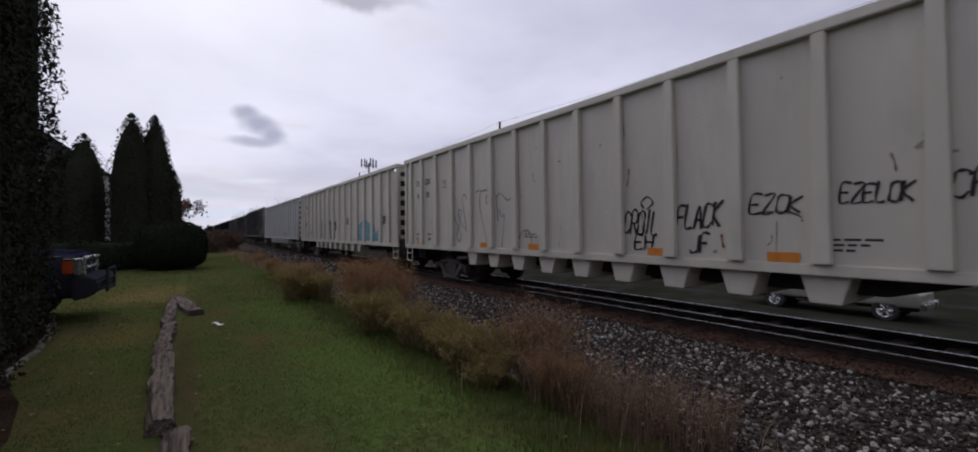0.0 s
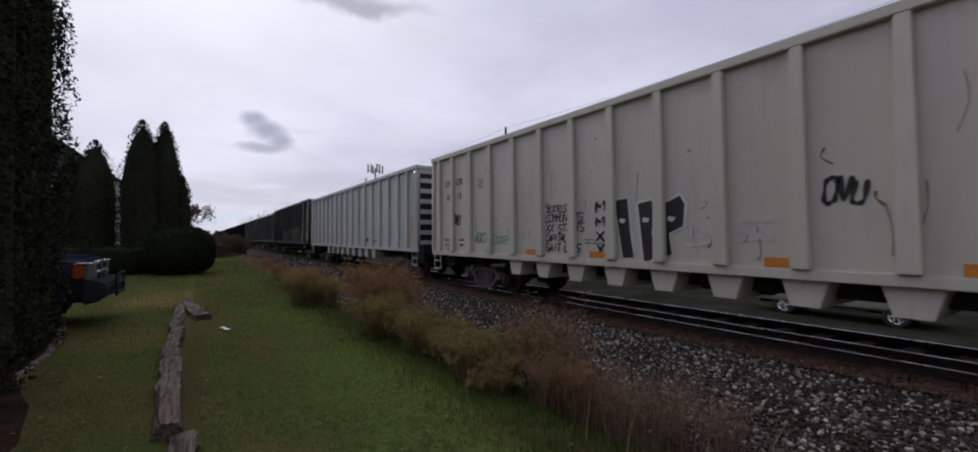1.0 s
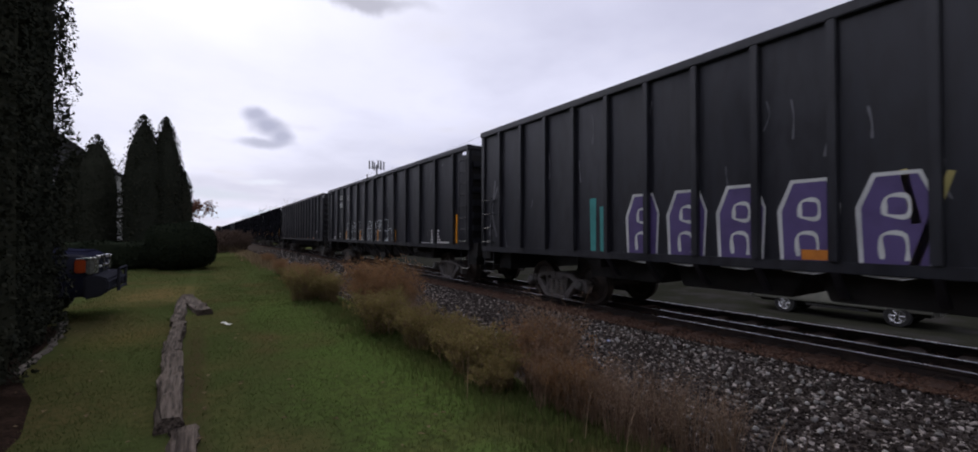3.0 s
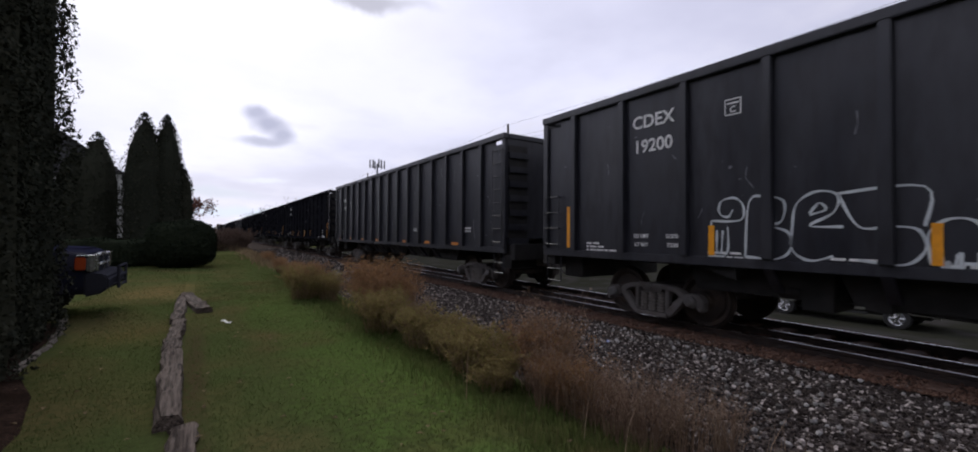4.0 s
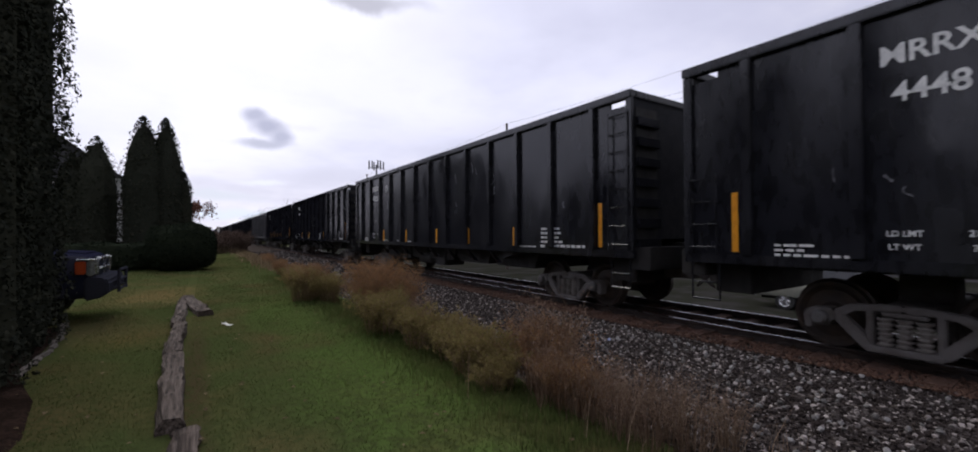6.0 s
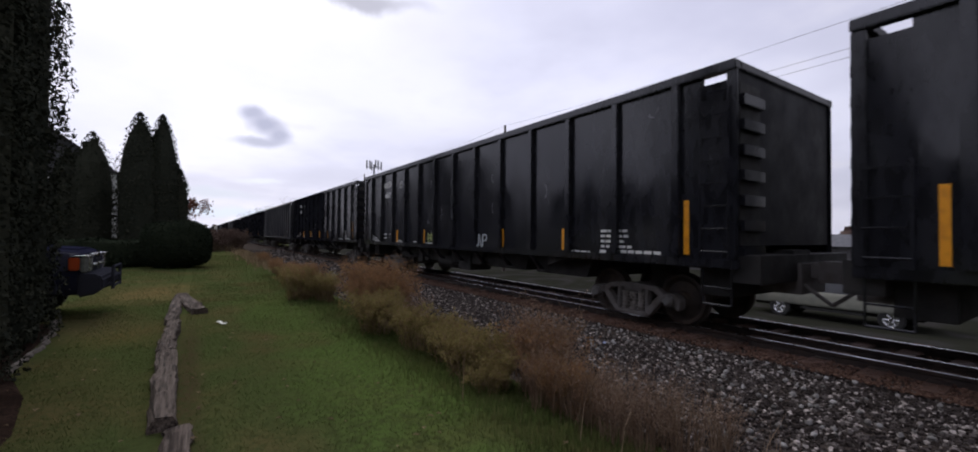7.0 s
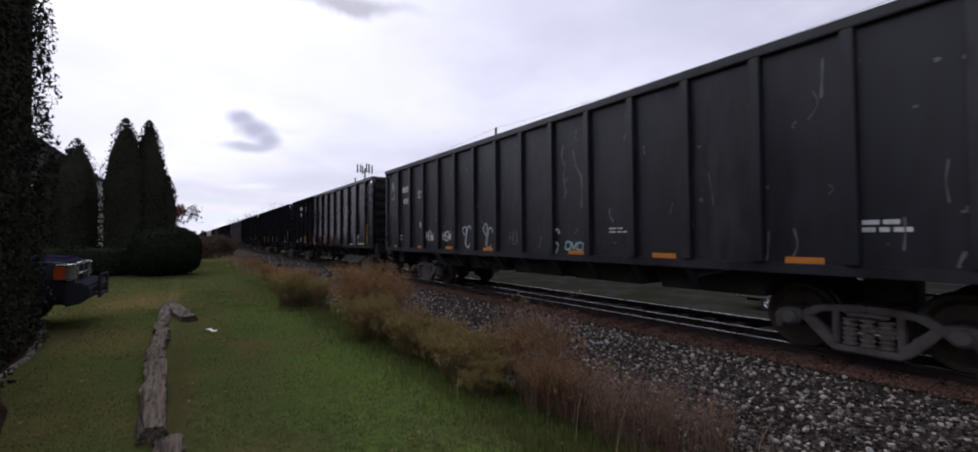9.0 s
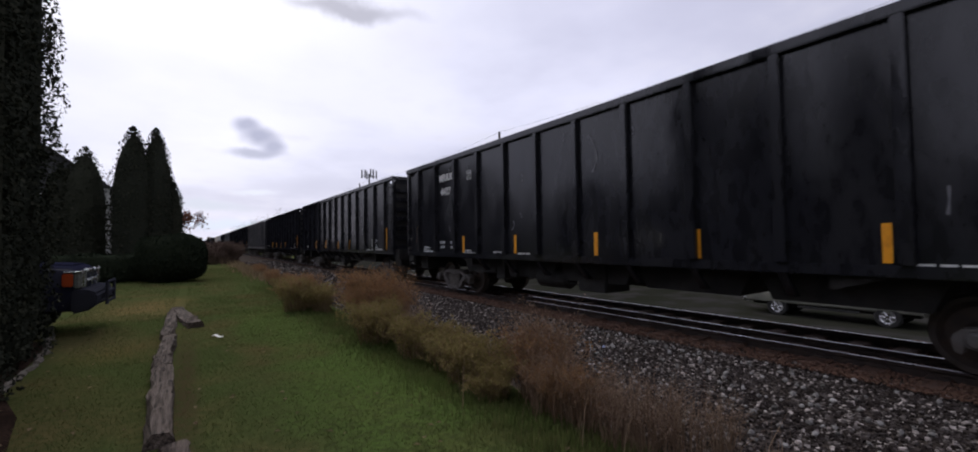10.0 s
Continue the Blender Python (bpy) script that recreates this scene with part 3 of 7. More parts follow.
def clipped(name, x, y, hx, hy, height, count, leaf, mat, label, seed, power=3.0, category="shrub"):
    """A clipped shrub or hedge: a rounded block of small leaves on short stems."""
    rng = np.random.default_rng(seed)
    d = rng.normal(size=(count, 3))
    d /= (np.sum(np.abs(d) ** power, axis=1) ** (1 / power))[:, None]
    half = np.array([hx, hy, height / 2])
    c = d * half * (0.93 + 0.08 * rng.random((count, 1)))
    c += 0.05 * np.sin(c[:, [1, 2, 0]] * 4.1)
    nrm = d / half
    nrm /= np.linalg.norm(nrm, axis=1)[:, None]
    c[:, 2] += height / 2
    keep = c[:, 2] > 0.04
    v = leaf_cloud(rng, c[keep], nrm[keep], leaf, 0.6)
    th = thing(name, label, category, at=pose(x, y, ground_z(x, y)))
    core = bmesh.new()
    bmesh.ops.create_icosphere(core, subdivisions=3, radius=1)
    for q in core.verts:
        k = (abs(q.co.x) ** power + abs(q.co.y) ** power + abs(q.co.z) ** power) ** (1 / power)
        q.co = Vector((q.co.x / k * hx * 0.93, q.co.y / k * hy * 0.93, q.co.z / k * height / 2 * 0.93 + height / 2))
    cv, cf = [tuple(q.co) for q in core.verts], [tuple(w.index for w in f.verts) for f in core.faces]
    core.free()
    part("crown", cloud_mesh("clipped_crown", v, mat, (cv, cf)), th)
    st = Shape()
    for i in range(5):
        st.rod((rng.uniform(-0.3, 0.3) * hx, rng.uniform(-0.3, 0.3) * hy, -0.05), (rng.uniform(-0.6, 0.6) * hx, rng.uniform(-0.6, 0.6) * hy, height * 0.6), 0.03, 6, 0.012)
    part("stem_cluster", st.mesh("stem_cluster", M["bark"]), th)
    return th


def weed_meshes(seed, height, radius, stems, leaves, leaf, stem_mat, leaf_mat, plume=0.5):
    """A dry weed clump: bent stems with side twigs, and small withered leaves and seed heads along them."""
    rng = np.random.default_rng(seed)
    s = Shape()
    pts, nr = [], []
    for i in range(stems):
        a, r0, r1 = rng.random() * 6.283, radius * 0.45 * math.sqrt(rng.random()), radius * (0.35 + 0.75 * rng.random())
        h = height * (0.5 + 0.55 * rng.random())
        p0 = Vector((math.cos(a) * r0, math.sin(a) * r0, -0.05))
        p2 = Vector((math.cos(a + 0.3 * rng.normal()) * r1, math.sin(a + 0.3 * rng.normal()) * r1, h))
        p1 = p0.lerp(p2, 0.5) + Vector((-0.12 * math.cos(a) * r1, -0.12 * math.sin(a) * r1, h * 0.12))
        s.rod(p0, p1, 0.0045, 3, 0.0035).rod(p1, p2, 0.0035, 3, 0.0012)
        tw = []
        for j in range(3):
            q = p1.lerp(p2, 0.15 + 0.8 * rng.random())
            e = q + Vector((rng.normal() * 0.09, rng.normal() * 0.09, 0.05 + 0.12 * rng.random())) * (height / 0.8)
            s.rod(q, e, 0.002, 3, 0.0008)
            tw.append((q, e))
        for j in range(leaves // stems):
            if rng.random() < plume:
                q, e = tw[int(rng.integers(3))]
                c = q.lerp(e, 0.3 + 0.8 * rng.random())
            else:
                f = rng.random()
                c = p0.lerp(p1, f * 2) if f < 0.5 else p1.lerp(p2, f * 2 - 1)
            pts.append(tuple(c + Vector(rng.normal(size=3)) * 0.028 * (height / 0.8)))
            nr.append(rng.normal(size=3))
    st = s.mesh("weed_stems", stem_mat)
    lv = cloud_mesh("weed_leaves", leaf_cloud(rng, np.array(pts), np.array(nr), leaf, 0.8), leaf_mat)
    return st, lv


def bare_tree(name, x, y, height, label, seed, mat, leaf_mat=None, leaf=0.1, leaves=0, spread=0.5):
    rng = np.random.default_rng(seed)
    s = Shape()
    tips = []

    def grow(p, d, length, r, depth):
        q = p + d * length
        s.rod(p, q, r, 5 if depth < 2 else 3, r * 0.62)
        tips.append(q)
        if depth >= 5:
            return
        for i in range(3 if depth < 3 else 2):
            nd = (d + spread * Vector(rng.normal(size=3)) + Vector((0, 0, 0.12))).normalized()
            grow(q, nd, length * (0.62 + 0.2 * rng.random()), r * 0.6, depth + 1)
    grow(Vector((0, 0, -0.1)), Vector((0, 0, 1)), height * 0.3, height * 0.018, 0)
    top = max(t.z for t in tips)
    k = height / top
    s.v = [(a * k, b * k, c * k) for a, b, c in s.v]
    z = ground_z(x, y)
    tree = thing(name, label, "tree", at=pose(x, y, z))
    part("trunk", s.mesh("branches", mat), tree)
    if leaves:
        base = np.array([tuple(t * k) for t in tips if t.z > top * 0.35])
        c = base[rng.integers(len(base), size=leaves)] + rng.normal(size=(leaves, 3)) * height * 0.035
        part("crown", cloud_mesh("crown_leaves", leaf_cloud(rng, c, rng.normal(size=(leaves, 3)), leaf, 0.5), leaf_mat), tree)
    return tree


M["bark"] = material("dark_bark", (0.045, 0.035, 0.028), 0.9, tint=(0.07, 0.055, 0.045), tint_scale=8, stretch=(1, 1, 0.2), bump=0.5)
M["cedar"] = material("cedar_sprays", (0.02, 0.03, 0.015), 0.95, bump=0, spec=0.0, island=[(0.022, 0.024, 0.019), (0.028, 0.031, 0.023), (0.035, 0.037, 0.027), (0.043, 0.044, 0.030)])
M["hedge"] = material("hedge_leaves", (0.02, 0.035, 0.015), 0.9, bump=0, spec=0.0, island=[(0.015, 0.020, 0.014), (0.020, 0.026, 0.017), (0.027, 0.033, 0.020)])
M["weed_stem"] = material("dry_weed_stalk", thin=0.25, colour=(0.11, 0.07, 0.045), rough=0.9, bump=0, spec=0.1, island=[(0.140, 0.092, 0.063), (0.210, 0.140, 0.095), (0.336, 0.245, 0.168)])
M["weed_rust"] = material("rusty_dry_leaves", thin=0.45, colour=(0.1, 0.06, 0.035), rough=0.9, bump=0, spec=0.1, island=[(0.182, 0.106, 0.062), (0.252, 0.140, 0.076), (0.308, 0.168, 0.084), (0.238, 0.175, 0.084)])
M["weed_olive"] = material("olive_weed_leaves", thin=0.45, colour=(0.08, 0.08, 0.03), rough=0.9, bump=0, spec=0.1, island=[(0.142, 0.127, 0.048), (0.197, 0.167, 0.060), (0.283, 0.229, 0.095), (0.197, 0.123, 0.066)])
M["weed_grey"] = material("grey_brown_weed_leaves", thin=0.45, colour=(0.1, 0.07, 0.05), rough=0.9, bump=0, spec=0.1, island=[(0.154, 0.105, 0.077), (0.210, 0.140, 0.102), (0.280, 0.196, 0.147), (0.378, 0.280, 0.217)])
M["tan_grass"] = material("tan_tall_grass", thin=0.45, colour=(0.2, 0.15, 0.09), rough=0.9, bump=0, spec=0.1, island=[(0.11, 0.075, 0.045), (0.19, 0.14, 0.085), (0.27, 0.21, 0.13)])
M["red_leaf"] = material("reddish_leaves", (0.12, 0.045, 0.03), 0.9, bump=0, spec=0.1, island=[(0.07, 0.03, 0.022), (0.13, 0.05, 0.033), (0.17, 0.08, 0.05)])
M["brown_leaf"] = material("brown_thicket", (0.1, 0.06, 0.04), 0.9, bump=0, spec=0.1, island=[(0.075, 0.05, 0.042), (0.11, 0.075, 0.06), (0.15, 0.11, 0.085)])
M["mulch"] = material("dark_mulch", (0.02, 0.013, 0.010), 1.0, spec=0.0, tint=(0.05, 0.032, 0.024), tint_scale=3, grain=(0.015, 0.011, 0.009), grain_scale=30, bump=1.0, bump_scale=40, coords="World")
M["timber"] = material("weathered_timber", (0.135, 0.108, 0.09), 0.95, spec=0.1, tint=(0.06, 0.046, 0.038), tint_scale=1.6, two=((0.20, 0.165, 0.14), 3.0, (0.55, 0.7)), grain=(0.022, 0.017, 0.014), grain_scale=5, stretch=(8, 0.45, 8), bump=1.0, bump_scale=7)
M["edging"] = material("pale_edging_stone", (0.17, 0.15, 0.13), 0.9, spec=0.1, tint=(0.09, 0.08, 0.07), tint_scale=6, bump=0.4, bump_scale=30)


M["stone_one"] = material("single_ballast_stone", (0.05, 0.045, 0.04), 0.9, random_tint=(0.30, 0.29, 0.28), bump=0.3, bump_scale=60)


def uni(a, b):
    return lambda rng, k: rng.uniform(a, b, k)


def build_loose_ground():
    stones("ballast_stones", 80000, uni(3.3, 6.35), lambda r, k: -1.5 + 17.5 * r.random(k) ** 1.25, bed_z, (0.007, 0.0205), M["stone"], "grey and white crushed ballast stones", 3)
    stones("far_ballast_stones", 9000, uni(3.6, 6.3), lambda r, k: 15 + 30 * r.random(k) ** 1.4, bed_z, (0.018, 0.035), M["stone"], "grey crushed ballast stones farther along the track", 4)
    stones("rusty_stones", 16000, lambda r, k: 6.75 + np.where(r.random(k) < 0.8, r.uniform(-0.72, -0.09, k), r.uniform(0.2, 1.4, k)), lambda r, k: -2 + 26 * r.random(k) ** 1.3, lambda x, y: RAIL_Z - 0.105, (0.008, 0.021), M["rust_stone"], "rust-brown fine stones between the ties", 5)

    bank = bpy.data.objects["ballast_bank"]
    rng = np.random.default_rng(31)
    shapes = []
    for i in range(10):
        bm = bmesh.new()
        bmesh.ops.create_icosphere(bm, subdivisions=1, radius=0.032)
        for q in bm.verts:
            q.co *= rng.uniform(0.6, 1.2)
            q.co.z *= 0.75
        me = bpy.data.meshes.new("stone")
        bm.to_mesh(me)
        bm.free()
        me.materials.append(M["stone_one"])
        shapes.append(me)
    for i in range(300):
        x, y = rng.uniform(3.6, 6.1), rng.uniform(0.6, 6.5)
        st = part("stone", shapes[i % 10], bank)
        k = rng.uniform(0.55, 1.15)
        st.matrix_basis = pose(x, y, bed_z(x, y) + 0.028, *rng.uniform(-40, 40, 2), rng.uniform(0, 360)) @ Matrix.Diagonal((k, k * rng.uniform(0.7, 1.1), k, 1))

    def on_timber(x, y, rng):
        bare = np.exp(-((x + 0.9) / 0.9) ** 2 - ((y - 13.5) / 2.0) ** 2) * 0.7
        return ((np.abs(x + 0.24) < 0.1) & (y > 2)) | ((np.abs(x + 0.06) < 0.13) & (y < 9) & (rng.random(len(x)) < 0.6)) | ((x < -1.6 + 0.02 * y) & (y > 4.5) & (y < 10)) | (rng.random(len(x)) < bare)
    blades("lawn_grass", 90000, uni(-2.2, 2.7), lambda r, k: 1.8 + 13 * r.random(k) ** 1.6, 0.020, M["blade"], "short green lawn grass", 6, 0.0034, on_timber)
    blades("far_lawn_grass", 34000, uni(-5.5, 2.8), lambda r, k: 11 + 22 * r.random(k) ** 1.2, 0.03, M["blade"], "short green lawn grass farther off", 16, 0.004, on_timber)
    blades("rough_grass", 18000, lambda r, k: r.normal(2.35, 0.28, k), lambda r, k: 1.5 + 16 * r.random(k) ** 1.5, 0.075, M["blade"], "longer unmown grass along the weeds", 7, 0.005)
    blades("tan_grass_strip", 3500, lambda r, k: r.normal(3.2, 0.5, k), lambda r, k: 19 + 30 * r.random(k), 0.3, M["tan_grass"], "tall dry tan grass beside the ballast", 8, 0.006)
    blades("dry_stalks", 450, lambda r, k: r.normal(3.0, 0.33, k), lambda r, k: 1.2 + 5.5 * r.random(k), 0.5, M["weed_stem"], "thin dry brown stalks", 9, 0.0025)
    rng = np.random.default_rng(12)
    s = Shape()
    for i in range(170):
        x, y = rng.uniform(-1.6, 2.4), 2.2 + 10 * rng.random()
        z = ground_z(x, y) + 0.03
        a, r = rng.random() * 6.28, 0.014 + 0.02 * rng.random()
        c, q = math.cos(a) * r, math.sin(a) * r
        s.add([(x - c, y - q, z), (x - q * 0.6, y + c * 0.6, z + 0.012), (x + c, y + q, z + 0.004), (x + q * 0.6, y - c * 0.6, z + 0.01)], [(0, 1, 2, 3)])
    solid("fallen_leaves", s.mesh("fallen_leaves", M["tan_grass"]), "few pale fallen leaves on the lawn", "leaves", kind="stuff")


def build_weeds():
    kinds = {
        "rust": [weed_meshes(20 + i, 1.0, 0.62, 120, 8000, 0.02, M["weed_stem"], M["weed_rust"], 0.7) for i in range(3)],
        "olive": [weed_meshes(30 + i, 0.62, 0.5, 80, 5500, 0.018, M["weed_stem"], M["weed_olive"], 0.65) for i in range(3)],
        "grey": [weed_meshes(40 + i, 0.75, 0.34, 55, 1300, 0.011, M["weed_stem"], M["weed_grey"], 0.75) for i in range(3)],
        "thicket": [weed_meshes(50 + i, 1.7, 1.1, 60, 2600, 0.08, M["weed_stem"], M["brown_leaf"], 0.7) for i in range(2)],
    }
    words = {"rust": ("weed_bush", "rusty brown dried weed bush beside the ballast"), "olive": ("weed_clump", "olive yellow weed clump at the lawn's edge"),
             "grey": ("dry_weed", "thin grey-brown dry weed with seed heads"), "thicket": ("thicket_bush", "reddish brown leafless thicket bush")}
    spots = [  # kind, place, size
        ("rust", 2.15, 11.0, 0.72), ("olive", 1.95, 10.6, 1.05), ("olive", 2.4, 10.2, 0.9), ("olive", 2.6, 11.3, 0.95),
        ("rust", 2.95, 8.7, 1.05), ("rust", 3.35, 8.9, 1.1), ("rust", 2.75, 8.2, 0.8), ("rust", 3.3, 8.2, 0.75), ("grey", 3.25, 7.6, 0.9),
        ("olive", 2.3, 6.55, 0.95), ("olive", 2.5, 6.9, 0.95), ("olive", 2.75, 6.7, 0.75), ("grey", 2.95, 6.6, 0.9),
        ("olive", 2.5, 5.55, 0.85), ("olive", 2.75, 5.2, 0.85), ("olive", 2.65, 4.85, 0.7), ("olive", 2.95, 5.7, 0.65), ("grey", 3.1, 5.3, 0.7),
        ("olive", 2.5, 4.2, 0.75), ("olive", 2.75, 4.1, 0.8), ("olive", 2.6, 3.75, 0.65), ("olive", 2.95, 4.45, 0.6), ("olive", 2.4, 3.6, 0.5), ("grey", 3.05, 4.3, 0.7),
        ("rust", 3.12, 3.62, 0.72), ("grey", 3.2, 3.7, 1.35), ("grey", 3.08, 3.55, 1.3),
        ("rust", 2.82, 2.95, 0.5), ("rust", 2.95, 2.8, 0.42), ("grey", 2.8, 2.75, 0.85), ("grey", 2.65, 3.1, 0.7),
        ("grey", 3.15, 2.55, 0.75), ("grey", 3.35, 2.3, 0.75), ("grey", 2.95, 2.2, 0.7), ("grey", 3.1, 1.95, 0.7), ("grey", 3.45, 1.85, 0.6), ("grey", 2.7, 2.3, 0.6),
        ("rust", 2.4, 14.0, 0.9), ("olive", 2.3, 15.5, 1.0), ("rust", 2.8, 16.5, 0.9), ("rust", 2.6, 19.0, 0.8), ("grey", 3.0, 13.0, 1.0), ("grey", 3.1, 15.0, 1.0), ("rust", 3.0, 21.5, 0.8), ("grey", 3.1, 18.0, 1.1), ("rust", 2.9, 25, 0.9), ("rust", 3.2, 29, 1.0),
        ("thicket", 1.3, 39.5, 0.8), ("thicket", 2.3, 40.5, 0.85), ("thicket", 1.7, 43, 0.9), ("thicket", 2.9, 44, 0.85), ("thicket", 1.0, 46, 0.95), ("thicket", 3.3, 49, 0.9), ("thicket", 2.0, 52, 1.0), ("thicket", 3.0, 58, 1.0),
    ]
    rng = random.Random(5)
    for i, (k, x, y, sc) in enumerate(spots):
        st, lv = kinds[k][i % len(kinds[k])]
        n, lab = words[k]
        w = thing(n, lab, "weed" if k != "thicket" else "bush", group=n + "s along the track")
        sc *= 0.62 if 12 < y < 30 else 1.0
        w.matrix_basis = pose(x, y, bed_z(x, y) - 0.01, 0, 0, rng.uniform(0, 360)) @ Matrix.Diagonal((sc, sc, sc * rng.uniform(0.9, 1.1), 1))
        part("stalk_tuft", st, w)
        part("foliage", lv, w)


def build_trees():
    dark = "dark green columnar cedar tree in the planting bed"
    conifer("cedar_tree", -2.47, 6.2, 7.5, 1.09, 140000, 0.034, M["cedar"], dark, 61)
    conifer("cedar_tree", -2.78, 8.35, 8.2, 1.24, 150000, 0.036, M["cedar"], dark, 62)
    conifer("cedar_tree", -2.7, 3.9, 7.2, 1.15, 6000, 0.13, M["cedar"], dark, 63)
    back = "tall dark arborvitae with a pointed top, behind the hedge"
    conifer("arborvitae", -2.5, 28.0, 7.5, 0.92, 24000, 0.07, M["cedar"], back, 64)
    conifer("arborvitae", -1.62, 28.3, 7.6, 0.82, 24000, 0.07, M["cedar"], back, 65)
    conifer("arborvitae", -1.0, 29.0, 5.2, 0.62, 14000, 0.07, M["cedar"], back, 66)
    conifer("arborvitae", -4.45, 29.2, 6.5, 0.95, 18000, 0.07, M["cedar"], back, 67)
    conifer("arborvitae", -5.4, 29.6, 5.6, 0.9, 4000, 0.16, M["cedar"], back, 68)
    clipped("round_shrub", -0.68, 22.6, 1.2, 1.2, 1.95, 14000, 0.055, M["hedge"], "dark green clipped rounded shrub on the lawn", 70, 3.2)
    clipped("box_hedge", -3.9, 24.0, 2.5, 0.8, 1.16, 8000, 0.075, M["hedge"], "dark low clipped hedge beside the parked car", 71, 8, "hedge")
    bare_tree("red_tree", -1.3, 60, 5.2, "small tree with reddish autumn leaves", 72, M["bark"], M["red_leaf"], 0.16, 1500, 0.3)
    twig = material("grey_twigs", (0.10, 0.085, 0.08), 0.9, tint=(0.07, 0.06, 0.055), bump=0)
    for x, y, h, sd in ((13.6, 79, 9.2, 73), (9.6, 80, 6.6, 74), (15.5, 130, 11, 75), (12.0, 120, 9, 76), (19, 140, 12, 77), (-5.0, 48, 8.5, 81)):
        bare_tree("bare_tree", x, y, h, "leafless tree with fine grey twigs", sd, twig, spread=0.55)
    # woods at the horizon, along the far side of the lot and down the line
    rng = np.random.default_rng(80)
    pts, nr = [], []
    for i in range(110):
        if i < 70:
            x, y = rng.uniform(55, 75), -40 + i * 3.2 + rng.uniform(-1, 1)
        else:
            x, y = rng.uniform(-60, 40), rng.uniform(330, 420)
        h, w = rng.uniform(4.0, 8.0) * (1.0 if i < 70 else 1.3), rng.uniform(2, 4)
        k = 190
        p = rng.normal(size=(k, 3))
        p /= np.linalg.norm(p, axis=1)[:, None]
        p *= (rng.random((k, 1)) ** 0.4) * np.array([w, w, h * 0.42])
        pts.append(p + np.array([x, y, ROAD_Z + h * 0.55]))
        nr.append(rng.normal(size=(k, 3)))
    me = cloud_mesh("far_woods", leaf_cloud(rng, np.concatenate(pts), np.concatenate(nr), 0.9, 0.5), M["brown_leaf"])
    solid("far_woods", me, "brown leafless woods far behind the track", "woods", kind="stuff")


